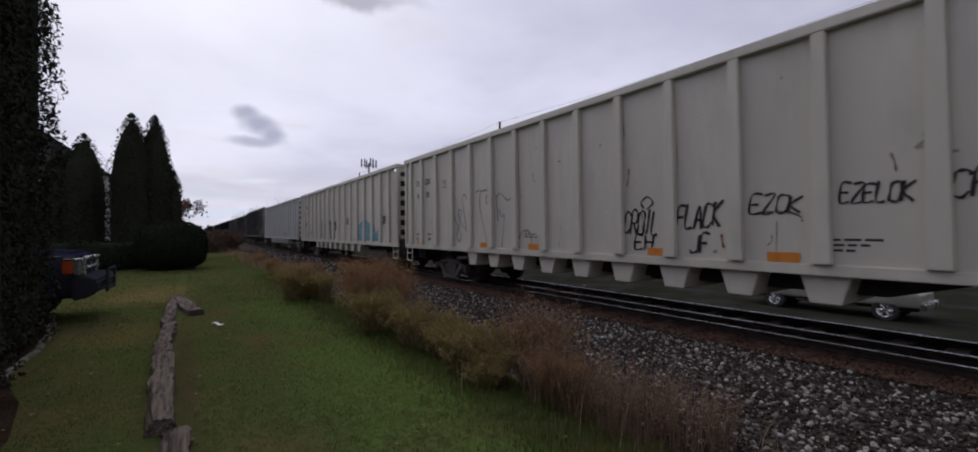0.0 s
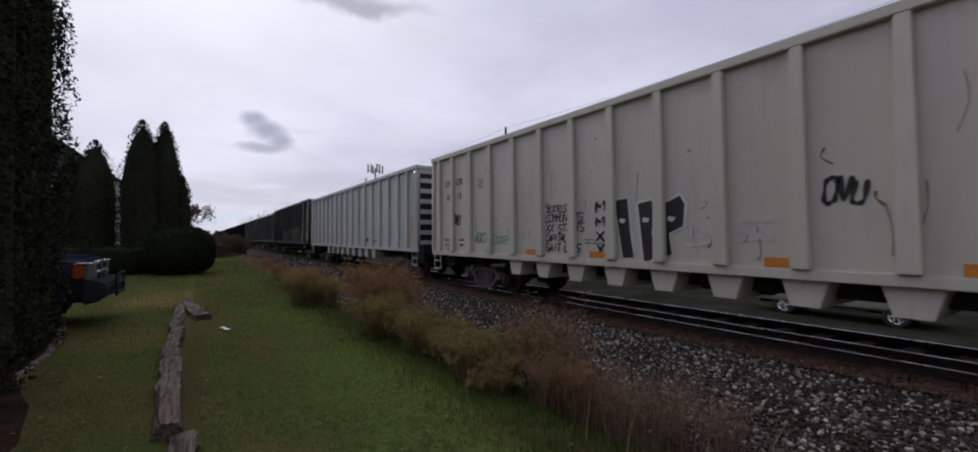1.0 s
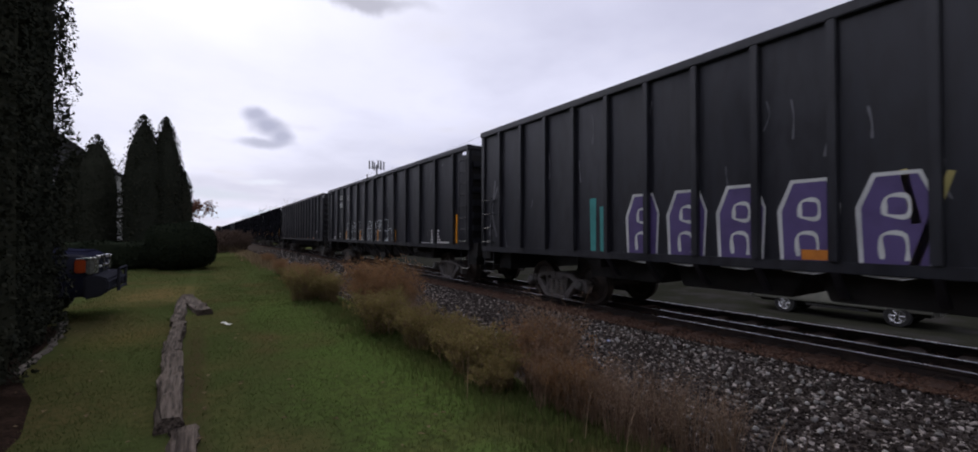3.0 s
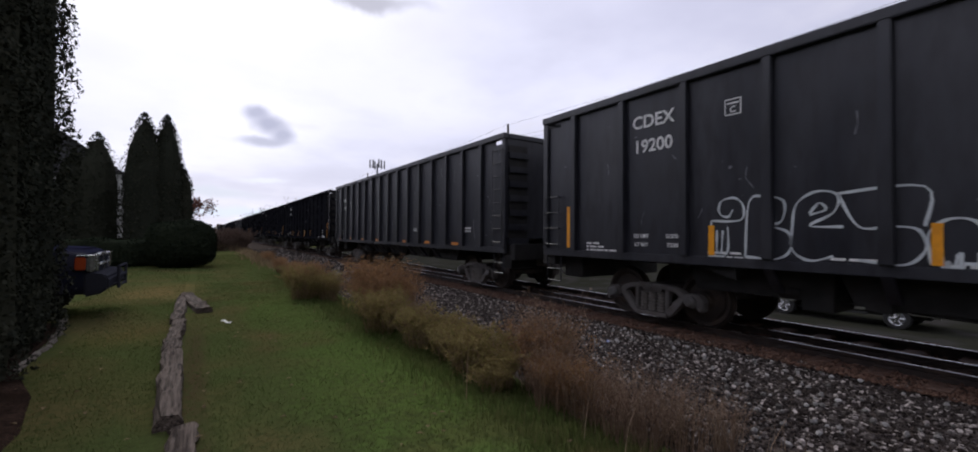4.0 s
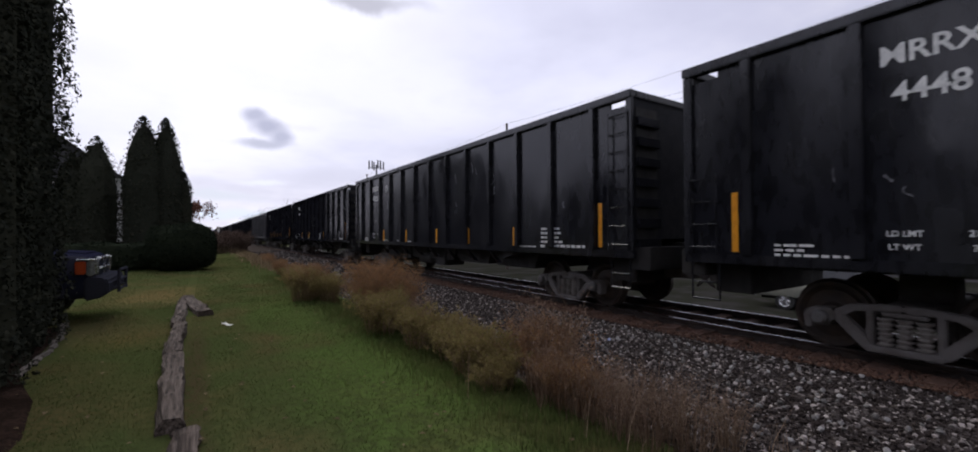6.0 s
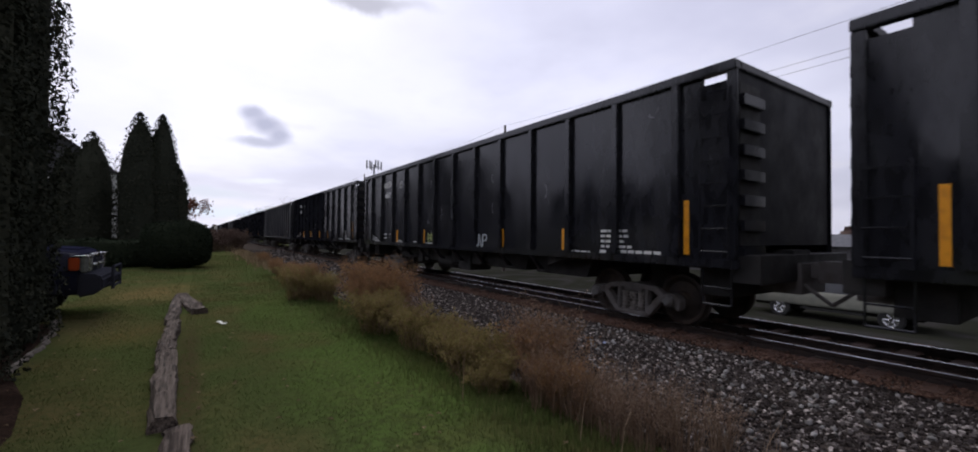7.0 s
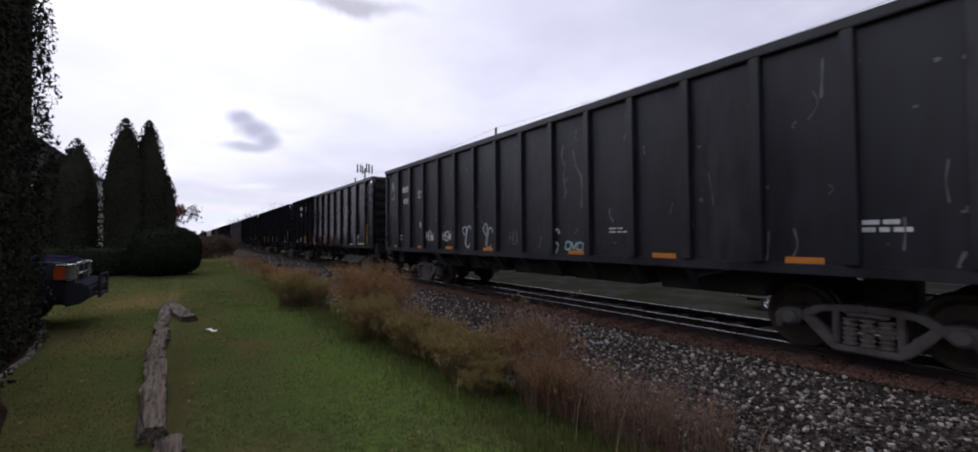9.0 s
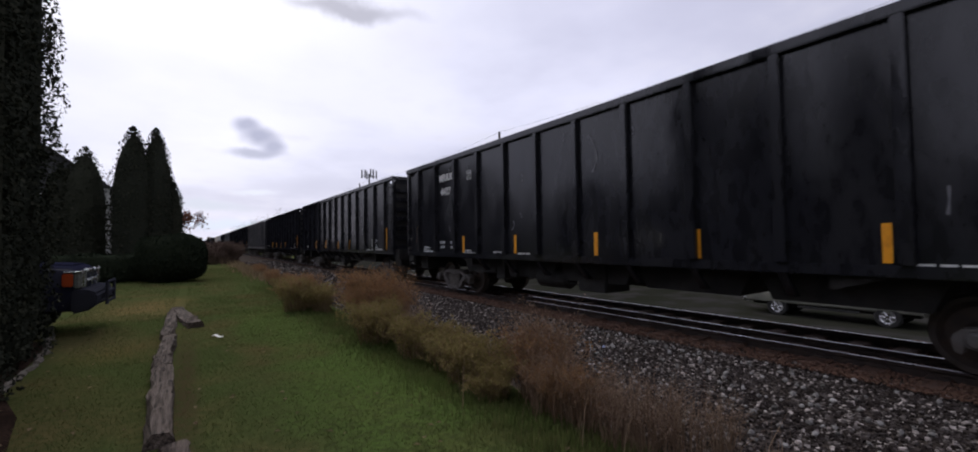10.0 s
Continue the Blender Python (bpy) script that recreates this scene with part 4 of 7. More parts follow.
def build_garden():
    # landscape timbers laid end to end, the last one knocked loose
    def timber(x0, y0, x1, y1, w, h, z, seed, tilt=0.0, chip=0.05):
        rng = np.random.default_rng(seed)
        L = math.hypot(x1 - x0, y1 - y0)
        s = Shape()
        ring, n = [(-0.5, 0.0), (-0.5, 0.72), (-0.36, 1.0), (0.36, 1.0), (0.5, 0.7), (0.5, 0.0)], 14
        for i in range(n + 1):
            wob = 0.012 * rng.normal(size=(6, 2))
            for k, (a, b) in enumerate(ring):
                worn = 1 - chip * (rng.random() if k in (2, 3, 4) else 0)
                s.v.append((a * w * worn + wob[k, 0], i * L / n + (0.015 * rng.normal() if i in (0, n) else 0), b * h * worn + wob[k, 1] * (b > 0)))
        for i in range(n):
            for k in range(6):
                a, b = i * 6 + k, i * 6 + (k + 1) % 6
                s.f.append((a, b, b + 6, a + 6))
        s.f += [tuple(range(5, -1, -1)), tuple(range(n * 6, n * 6 + 6))]
        me = s.mesh("timber", M["timber"])
        return solid("landscape_timber", me, "weathered grey split landscape timber lying on the lawn", "timber", pose(x0, y0, z, tilt, 0, math.degrees(math.atan2(-(x1 - x0), y1 - y0))), "timbers edging the lawn")
    z = LAWN_Z - 0.03
    timber(-0.10, 2.2, -0.09, 4.08, 0.185, 0.11, z - 0.02, 1)
    timber(-0.19, 4.1, -0.28, 6.55, 0.19, 0.15, z, 2)
    timber(-0.30, 6.6, -0.28, 8.75, 0.19, 0.145, z, 3, 0, 0.14)
    timber(-0.32, 8.8, -0.33, 11.6, 0.2, 0.14, z, 4, 0, 0.2)
    timber(0.07, 9.75, -0.26, 12.0, 0.26, 0.15, z + 0.01, 5, 0, 0.25)
    # scrap of white plastic
    s = Shape()
    pts = [(0.29, 8.55), (0.33, 8.48), (0.37, 8.40), (0.42, 8.30)]
    for i, (x, y) in enumerate(pts):
        zz = ground_z(x, y) + 0.035 + 0.015 * math.sin(i * 2.1)
        s.v += [(x - 0.014, y - 0.008, zz), (x + 0.016, y + 0.01, zz + 0.01), (x + 0.016, y + 0.01, zz + 0.004), (x - 0.014, y - 0.008, zz - 0.006)]
    for i in range(3):
        for k in range(4):
            a, b = i * 4 + k, i * 4 + (k + 1) % 4
            s.f.append((a, b, b + 4, a + 4))
    s.f += [(3, 2, 1, 0), (12, 13, 14, 15)]
    solid("plastic_scrap", s.mesh("plastic_scrap", material("white_plastic", (0.7, 0.7, 0.68), 0.5, tint=(0.5, 0.5, 0.48), tint_scale=20, bump=0.1)), "twisted strip of white plastic litter on the grass", "litter")
    s2 = Shape().box(-0.03, 0.03, -0.02, 0.02, -0.004, 0.02).mesh("blue_wrapper", material("blue_wrapper", (0.35, 0.42, 0.7), 0.4, tint=(0.6, 0.62, 0.7), tint_scale=30, bump=0.3), bevel=0.005)
    solid("crumpled_wrapper", s2, "small crumpled pale blue wrapper on the ballast", "litter", pose(5.05, 4.45, ballast_z(5.05) + 0.045, 8, 5, 30))
    # planting bed under the cedars, edged with stones
    s = Shape()
    out = [(-1.1, 3.2), (-1.08, 4.6), (-1.25, 5.6), (-1.68, 6.9), (-1.72, 8.3), (-1.85, 9.7), (-2.4, 10.1), (-4.2, 10.0), (-4.4, 6.0), (-4.2, 3.0), (-2.5, 2.6)]
    cx, cy = -2.8, 6.4
    rings = [(1.0, -0.02), (0.96, 0.03), (0.7, 0.07), (0.35, 0.09)]
    for k, dz in rings:
        for x, y in out:
            px, py = cx + (x - cx) * k, cy + (y - cy) * k
            s.v.append((px, py, ground_z(px, py) + dz))
    n = len(out)
    for r in range(3):
        s.f += [(r * n + i, r * n + (i + 1) % n, (r + 1) * n + (i + 1) % n, (r + 1) * n + i) for i in range(n)]
    s.f.append(tuple(range(3 * n, 4 * n)))
    bed = solid("planting_bed", s.mesh("planting_bed", M["mulch"], smooth=True), "dark mulch planting bed under the cedars", kind="structure")
    path = [(-1.66, 6.6), (-1.64, 7.2), (-1.68, 8.2), (-1.78, 9.2), (-1.9, 10.0)]
    rng = random.Random(8)
    for i in range(17):
        t = i / 16 * 4
        k = min(3, int(t))
        x = path[k][0] + (path[k + 1][0] - path[k][0]) * (t - k)
        y = path[k][1] + (path[k + 1][1] - path[k][1]) * (t - k)
        h = rng.uniform(0.02, 0.05)
        me = Shape().box(-0.035, 0.035, -0.1, 0.1, -0.03, h).mesh("edging_stone", M["edging"], bevel=0.014)
        part("edging_stone", me, bed, at=pose(x + rng.uniform(-0.02, 0.02), y, ground_z(x, y), rng.uniform(-5, 5), rng.uniform(-8, 8), rng.uniform(-10, 12)))


def build_left_woods():
    """A line of trees behind the gardens, off to the side of the lawn; the glossy cars mirror its outline."""
    rng = np.random.default_rng(90)
    pts, nr = [], []
    for i in range(60):
        x, y = rng.uniform(-40, -30), -50 + i * 3.0 + rng.uniform(-1.5, 1.5)
        h, w = rng.uniform(5.5, 11.0), rng.uniform(1.8, 3.4)
        k = 260
        p = rng.normal(size=(k, 3))
        p /= np.linalg.norm(p, axis=1)[:, None]
        p *= (rng.random((k, 1)) ** 0.3) * np.array([w, w, h * 0.5])
        pts.append(p + np.array([x, y, h * 0.5 - 0.3]))
        nr.append(rng.normal(size=(k, 3)))
    me = cloud_mesh("garden_woods", leaf_cloud(rng, np.concatenate(pts), np.concatenate(nr), 1.1, 0.5), M["hedge"])
    solid("garden_woods", me, "dark line of trees behind the gardens", "woods", kind="stuff")


def build_house():
    siding = material("dark_grey_siding", (0.07, 0.07, 0.075), 0.8, tint=(0.05, 0.05, 0.055), tint_scale=2, stretch=(0.3, 0.3, 8), bump=0.3, bump_scale=3)
    roof = material("dark_shingles", (0.045, 0.042, 0.045), 0.9, tint=(0.03, 0.03, 0.032), tint_scale=6, bump=0.6, bump_scale=14)
    trim = material("white_trim", (0.6, 0.6, 0.58), 0.5, tint=(0.45, 0.45, 0.43), tint_scale=6, bump=0)
    h = thing("house", "dark two-storey gabled house with white corner trim", "house", at=pose(-9.2, 39, LAWN_Z))
    wx, wy, ez, rz = 5.0, 5.0, 5.0, 8.9
    s = Shape()
    for k in (-1, 1):
        s.box(k * wx - 0.1, k * wx + 0.1, -wy, wy, -0.2, ez)
        s.prism([(-wx, -0.2), (wx, -0.2), (wx, ez + 0.02), (0, rz + 0.02), (-wx, ez + 0.02)], "y", k * wy - 0.1, k * wy + 0.1)
    part("wall", s.mesh("house_wall", siding), h)
    for k in (-1, 1):
        r = Shape().prism([(0, rz), (k * (wx + 0.5), ez - 0.38), (k * (wx + 0.5), ez - 0.24), (0, rz + 0.16)], "y", -wy - 0.45, wy + 0.45)
        part("roof", r.mesh("house_roof", roof), h, "dark shingled roof slope")
        c = Shape().box(k * wx - 0.13, k * wx + 0.13, -wy - 0.14, -wy - 0.1, 0, ez - 0.1)
        part("corner_trim", c.mesh("corner_trim", trim, bevel=0.01), h, "white corner board")
    pane = glass("window_glass", (0.6, 0.65, 0.7))
    for x, z in ((-2.6, 3.2), (2.6, 3.2), (3.6, 1.0), (-2.6, 0.9)):
        f = part("window", Shape().box(x - 0.5, x + 0.5, -wy - 0.15, -wy - 0.1, z, z + 0.08).box(x - 0.5, x + 0.5, -wy - 0.15, -wy - 0.1, z + 1.22, z + 1.3).box(x - 0.5, x - 0.42, -wy - 0.15, -wy - 0.1, z + 0.08, z + 1.22).box(x + 0.42, x + 0.5, -wy - 0.15, -wy - 0.1, z + 0.08, z + 1.22).mesh("window_frame", trim), h, "white window frame")
        part("pane", Shape().box(x - 0.42, x + 0.42, -wy - 0.125, -wy - 0.115, z + 0.08, z + 1.22).mesh("pane", pane), f)
    dn = Shape().rod((wx + 0.18, -wy - 0.16, 0.1), (wx + 0.18, -wy - 0.16, ez - 0.5), 0.05, 8)
    part("downspout", dn.mesh("downspout", trim), h, "white downspout")


def vehicle_wheel(name, r, w, parent, at, rim_mat, tyre_mat):
    tyre = Shape().lathe([(-w / 2, r * 0.62), (-w / 2, r * 0.92), (-w * 0.36, r), (w * 0.36, r), (w / 2, r * 0.92), (w / 2, r * 0.62)], "y", 24)
    t = part("wheel", tyre.mesh(name + "_tyre", tyre_mat, smooth=True), parent, "black rubber tyre", at)
    rim = Shape().lathe([(-w * 0.40, 0.0), (-w * 0.42, r * 0.16), (-w * 0.30, r * 0.2), (-w * 0.28, r * 0.5), (-w * 0.46, r * 0.62), (w * 0.3, r * 0.62)], "y", 20)
    for i in range(6):
        a = i * math.pi / 3
        rim.rod((math.cos(a) * r * 0.14, -w * 0.40, math.sin(a) * r * 0.14), (math.cos(a) * r * 0.58, -w * 0.44, math.sin(a) * r * 0.58), r * 0.07, 6)
    part("rim", rim.mesh(name + "_rim", rim_mat, smooth=True), t, "polished alloy rim")


def loft(sections, closed=True):
    """Skin through sections: each is (x, half outline [(y, z), ...] from the sill up to the middle); mirrored across y."""
    s = Shape()
    m = None
    for x, half in sections:
        ring = [(x, -y, z) for y, z in half] + [(x, y, z) for y, z in reversed(half)]
        m = len(ring)
        s.v += ring
    for i in range(len(sections) - 1):
        for k in range(m):
            a, b = i * m + k, i * m + (k + 1) % m
            s.f.append((a, b, b + m, a + m))
    s.f += [tuple(range(m - 1, -1, -1)), tuple(range((len(sections) - 1) * m, len(sections) * m))]
    return s


def build_suv():
    paint = material("dark_navy_car_paint", (0.014, 0.015, 0.030), 0.2, spec=0.1, edge_on=0.0, tint=(0.018, 0.019, 0.032), tint_scale=3, bump=0)
    black = material("black_plastic", (0.030, 0.031, 0.040), 0.6, spec=0.15, edge_on=0.0, bump=0.1)
    chrome = material("chrome", (0.72, 0.74, 0.80), 0.22, 1.0, bump=0)
    lens = material("headlamp_lens", (0.12, 0.125, 0.11), 0.2, tint=(0.08, 0.085, 0.08), tint_scale=20, bump=0)
    amber = material("amber_lens", (0.42, 0.07, 0.02), 0.25, bump=0)
    tint = material("dark_window_glass", (0.01, 0.011, 0.013), 0.05, bump=0)
    rub = material("tyre_rubber", (0.02, 0.02, 0.02), 0.85, bump=0.2)
    car = thing("suv", "dark navy boxy off-road car with chrome grille, parked beside the cedars", "car", at=pose(-1.42, 10.75, LAWN_Z - 0.02, 0, 0, 0) @ Matrix.Diagonal((1.06, 1.0, 1.09, 1)))
    lower = lambda z1, y: [(y - 0.06, 0.42), (y, 0.55), (y, z1 - 0.12), (y - 0.06, z1 - 0.03), (y - 0.3, z1)]
    hood = loft([(-0.16, lower(1.04, 0.84)), (-0.24, lower(1.10, 0.88)), (-0.8, lower(1.15, 0.92)), (-1.5, lower(1.18, 0.92)), (-2.6, lower(1.16, 0.92)), (-4.2, lower(1.16, 0.92)), (-4.4, lower(1.10, 0.88))])
    body = part("body", hood.mesh("suv_body", paint, bevel=0.02, smooth=True), car)
    cab = loft([(-1.45, [(0.84, 1.14), (0.84, 1.16), (0.80, 1.17)]), (-2.05, [(0.84, 1.14), (0.72, 1.70), (0.62, 1.76)]), (-3.9, [(0.84, 1.14), (0.72, 1.72), (0.62, 1.78)]), (-4.36, [(0.84, 1.14), (0.78, 1.30), (0.7, 1.32)])])
    part("cabin", cab.mesh("suv_cabin", tint, smooth=True), car, "dark tinted windows")
    part("roof", loft([(-2.0, [(0.72, 1.70), (0.71, 1.75), (0.6, 1.79)]), (-3.95, [(0.72, 1.71), (0.71, 1.77), (0.6, 1.81)])]).mesh("suv_roof", paint, bevel=0.01), car)
    bulge = loft([(-0.26, [(0.5, 1.09), (0.48, 1.12), (0.4, 1.125)]), (-1.4, [(0.55, 1.16), (0.52, 1.20), (0.42, 1.205)])])
    part("hood_bulge", bulge.mesh("hood_bulge", paint, bevel=0.01), car)
    g = part("grille", Shape().box(-0.17, -0.12, -0.5, 0.5, 0.72, 1.02).mesh("grille", black, bevel=0.015), car, "black mesh grille")
    fr = Shape()
    fr.box(-0.13, -0.09, -0.52, 0.52, 1.0, 1.05).box(-0.13, -0.09, -0.52, 0.52, 0.69, 0.73).box(-0.13, -0.09, -0.54, -0.49, 0.69, 1.05).box(-0.13, -0.09, 0.49, 0.54, 0.69, 1.05)
    part("grille_surround", fr.mesh("grille_surround", chrome, bevel=0.012), g, "chrome surround")
    cross = Shape().box(-0.12, -0.085, -0.5, 0.5, 0.85, 0.885).box(-0.12, -0.085, -0.03, 0.03, 0.73, 1.0)
    part("grille_bar", cross.mesh("grille_bar", chrome, bevel=0.01), g, "chrome bars")
    for k in (-1, 1):
        def lamp(x0, x1, z0, z1, out):
            """A lamp that runs round the wing's corner, from the side to the front."""
            return Shape().prism([(x0, k * 0.80), (x0, k * (0.925 + out)), (x1 - 0.05, k * (0.92 + out)), (x1, k * 0.84), (x1, k * 0.56), (x1 - 0.08, k * 0.56)], "z", z0, z1)
        hl = part("headlamp", lamp(-0.19, -0.10, 0.77, 1.01, 0.0).mesh("headlamp", lens, bevel=0.02), car, "clear wrap-round headlamp")
        part("indicator", Shape().prism([(-0.32, k * 0.86), (-0.32, k * 0.934), (-0.19, k * 0.936), (-0.19, k * 0.86)], "z", 0.80, 1.0).mesh("indicator", amber, bevel=0.015), hl, "amber indicator on the wing")
        part("lamp_trim", Shape().prism([(-0.3, k * 0.86), (-0.3, k * 0.94), (-0.14, k * 0.93), (-0.085, k * 0.84), (-0.085, k * 0.54), (-0.14, k * 0.54)], "z", 1.015, 1.028).mesh("lamp_trim", chrome), hl, "bright strip over the lamp")
    for k in (-1, 1):
        fl = Shape().prism([(-1.48, 0.45), (-1.40, 0.82), (-1.25, 0.95), (-0.7, 0.95), (-0.5, 0.82), (-0.42, 0.45), (-0.54, 0.45), (-0.62, 0.74), (-0.78, 0.84), (-1.18, 0.84), (-1.30, 0.74), (-1.36, 0.45)], "y", min(k * 0.86, k * 0.96), max(k * 0.86, k * 0.96))
        part("wheel_arch", fl.mesh("wheel_arch", black, bevel=0.012), car)
        for x in (-0.95, -3.7):
            vehicle_wheel("suv", 0.37, 0.24, car, pose(x, k * 0.80, 0.37, 0, 0, 0 if k < 0 else 180), chrome, rub)
    bp = Shape().prism([(-0.22, 0.38), (-0.02, 0.42), (0.09, 0.50), (0.09, 0.67), (0.03, 0.73), (-0.22, 0.76)], "y", -0.9, 0.9)
    part("bumper", bp.mesh("bumper", black, bevel=0.03), car, "dark moulded front bumper")
    gd = Shape()
    for y in (-0.42, 0.42):
        gd.rod((0.05, y, 0.5), (0.16, y, 0.55), 0.025, 8).rod((0.16, y, 0.46), (0.16, y, 0.82), 0.025, 8)
    for z in (0.50, 0.66, 0.82):
        gd.rod((0.16, -0.42, z), (0.16, 0.42, z), 0.022, 8)
    part("brush_guard", gd.mesh("brush_guard", black, smooth=True), car, "black tubular brush guard")
    for k in (-1, 1):
        m = Shape().box(-1.75, -1.60, min(k * 0.9, k * 1.1), max(k * 0.9, k * 1.1), 1.12, 1.28)
        part("mirror", m.mesh("mirror", black, bevel=0.03), car)


def build_lot():
    gravel = material("grey_gravel_lot", (0.022, 0.023, 0.016), 1.0, spec=0.0, tint=(0.015, 0.017, 0.010), tint_scale=0.35, two=((0.036, 0.034, 0.032), 0.5, (0.5, 0.6)), grain=(0.028, 0.027, 0.024), grain_scale=25, bump=0.7, bump_scale=30, coords="World")
    s = Shape()
    xs, ys = [11.0, 12.0, 13, 14, 15.2, 18, 21, 24, 28, 33, 50, 90], list(np.arange(-40, 101, 4.0))
    s.v = [(x, y, max(ground_z(x, y), ROAD_Z) + 0.05 if 11 < x < 90 else ROAD_Z - 0.06) for y in ys for x in xs]
    n = len(xs)
    s.f = [(j * n + i, j * n + i + 1, (j + 1) * n + i + 1, (j + 1) * n + i) for j in range(len(ys) - 1) for i in range(n - 1)]
    solid("gravel_lot", s.mesh("gravel_lot", gravel), "grey gravel parking lot below the far side of the track", kind="structure")
    # pickup seen under and between the cars
    paint = material("pale_car_paint", (0.24, 0.24, 0.20), 0.4, spec=0.15, tint=(0.18, 0.185, 0.16), tint_scale=2, bump=0)
    dark = material("truck_glass", (0.012, 0.014, 0.016), 0.06, bump=0)
    black = material("truck_black", (0.02, 0.02, 0.02), 0.7, bump=0.1)
    chrome = material("alloy", (0.6, 0.6, 0.62), 0.25, 1.0, bump=0)
    rub = material("truck_tyre", (0.02, 0.02, 0.02), 0.85, bump=0.2)
    t = thing("pickup_truck", "cream white pickup truck parked on the gravel behind the track", "pickup truck", at=pose(21.7, 6.85, ROAD_Z + 0.03, 0, 0, -90))
    side = lambda z1, y: [(y - 0.05, 0.55), (y, 0.62), (y, z1 - 0.1), (y - 0.04, z1)]
    low = loft([(2.75, side(1.0, 0.88)), (2.6, side(1.10, 0.95)), (1.0, side(1.15, 0.98)), (-3.0, side(1.15, 0.98)), (-3.05, side(1.12, 0.96))])
    part("body", low.mesh("truck_body", paint, bevel=0.02, smooth=True), t)
    cab = loft([(1.25, [(0.88, 1.13), (0.86, 1.15), (0.8, 1.16)]), (0.55, [(0.9, 1.13), (0.74, 1.78), (0.6, 1.84)]), (-0.85, [(0.9, 1.13), (0.74, 1.80), (0.6, 1.86)]), (-1.0, [(0.9, 1.13), (0.76, 1.7), (0.6, 1.72)])])
    part("cab", cab.mesh("truck_cab", dark, smooth=True), t, "dark cab windows")
    part("cab_roof", loft([(0.6, [(0.74, 1.78), (0.72, 1.84), (0.6, 1.88)]), (-0.95, [(0.74, 1.78), (0.72, 1.86), (0.6, 1.9)])]).mesh("cab_roof", paint, bevel=0.01), t)
    part("running_board", Shape().box(-1.0, 1.0, -1.0, -0.88, 0.42, 0.5).mesh("running_board", black, bevel=0.01), t)
    part("bumper", Shape().box(2.7, 2.88, -0.9, 0.9, 0.5, 0.72).mesh("truck_bumper", chrome, bevel=0.03), t)
    part("rear_bumper", Shape().box(-3.2, -3.03, -0.9, 0.9, 0.5, 0.68).mesh("truck_rear_bumper", chrome, bevel=0.03), t)
    part("chassis", Shape().box(-2.9, 2.6, -0.6, 0.6, 0.4, 0.56).mesh("chassis", black), t)
    for x in (1.8, -1.81):
        for k in (-1, 1):
            vehicle_wheel("truck", 0.39, 0.26, t, pose(x, k * 0.83, 0.39, 0, 0, 0 if k < 0 else 180), chrome, rub)
    # low dark shed at the back of the lot
    sh = thing("shed", "long low dark shed at the back of the lot", "shed", at=pose(46, 14, ROAD_Z))
    part("wall", Shape().box(-4, 4, -14, 14, 0, 2.7).mesh("shed_wall", material("shed_wall", (0.09, 0.085, 0.085), 0.8, tint=(0.06, 0.058, 0.056), tint_scale=1.5, bump=0.2)), sh)
    part("roof", Shape().prism([(-4.4, 2.7), (4.4, 2.7), (0, 3.7)], "y", -14.4, 14.4).mesh("shed_roof", material("shed_roof", (0.06, 0.06, 0.065), 0.6, tint=(0.04, 0.04, 0.045), bump=0.1)), sh)
    # wooden line poles with three wires beside the lot
    wood = material("pole_wood", (0.07, 0.055, 0.045), 0.9, tint=(0.05, 0.04, 0.033), tint_scale=4, stretch=(4, 4, 0.4), bump=0.4)
    for y in (-8.0, 32.4, 73.0):
        p = thing("utility_pole", "brown wooden utility pole with a crossarm", "utility pole", at=pose(23.3, y, ROAD_Z), group="utility poles along the lot")
        part("pole", Shape().rod((0, 0, -0.3), (0, 0, 13.4), 0.15, 10, 0.1).mesh("pole", wood), p)
        part("crossarm", Shape().box(-0.6, 0.6, -0.05, 0.05, 11.8, 11.92).mesh("crossarm", wood), p)
    wire = Shape()
    for x, z in ((22.75, 9.96), (23.3, 11.4), (23.85, 9.96)):
        for y0, y1 in ((-60, -8), (-8, 32.4), (32.4, 73.0), (73, 120)):
            last = None
            for i in range(9):
                f = i / 8
                q = Vector((x, y0 + (y1 - y0) * f, z - 0.6 * 4 * f * (1 - f)))
                if last is not None:
                    wire.rod(last, q, 0.009, 4)
                last = q
    solid("overhead_line", wire.mesh("overhead_line", black), "thin black overhead wires between the poles", "wires", kind="stuff")
    # lattice mast with panel antennas far off
    steel = material("galvanised_steel", (0.22, 0.22, 0.24), 0.5, 0.6, tint=(0.16, 0.16, 0.18), bump=0)
    mz = ground_z(30, 87.8)
    mast = thing("antenna_mast", "slim grey radio mast with panel antennas at its top", "antenna mast", at=pose(30, 87.8, mz))
    top = 15.9 - mz
    part("pole", Shape().rod((0, 0, -0.3), (0, 0, top - 0.3), 0.32, 10, 0.16).mesh("mast_pole", steel), mast)
    part("platform", Shape().rod((-1.5, 0, top - 0.9), (1.5, 0, top - 0.9), 0.06, 6).rod((0, -1.5, top - 0.9), (0, 1.5, top - 0.9), 0.06, 6).mesh("mast_platform", steel), mast)
    pan = Shape().box(-0.13, 0.13, -0.1, 0.1, -0.95, 0.75).mesh("antenna", steel, bevel=0.03)
    for x, y in ((-1.5, 0.1), (-0.95, -0.2), (-0.2, -1.5), (0.35, -1.4), (0.95, 0.2), (1.5, 0), (0, 1.5)):
        part("antenna", pan, mast, at=pose(x, y, top - 0.35))


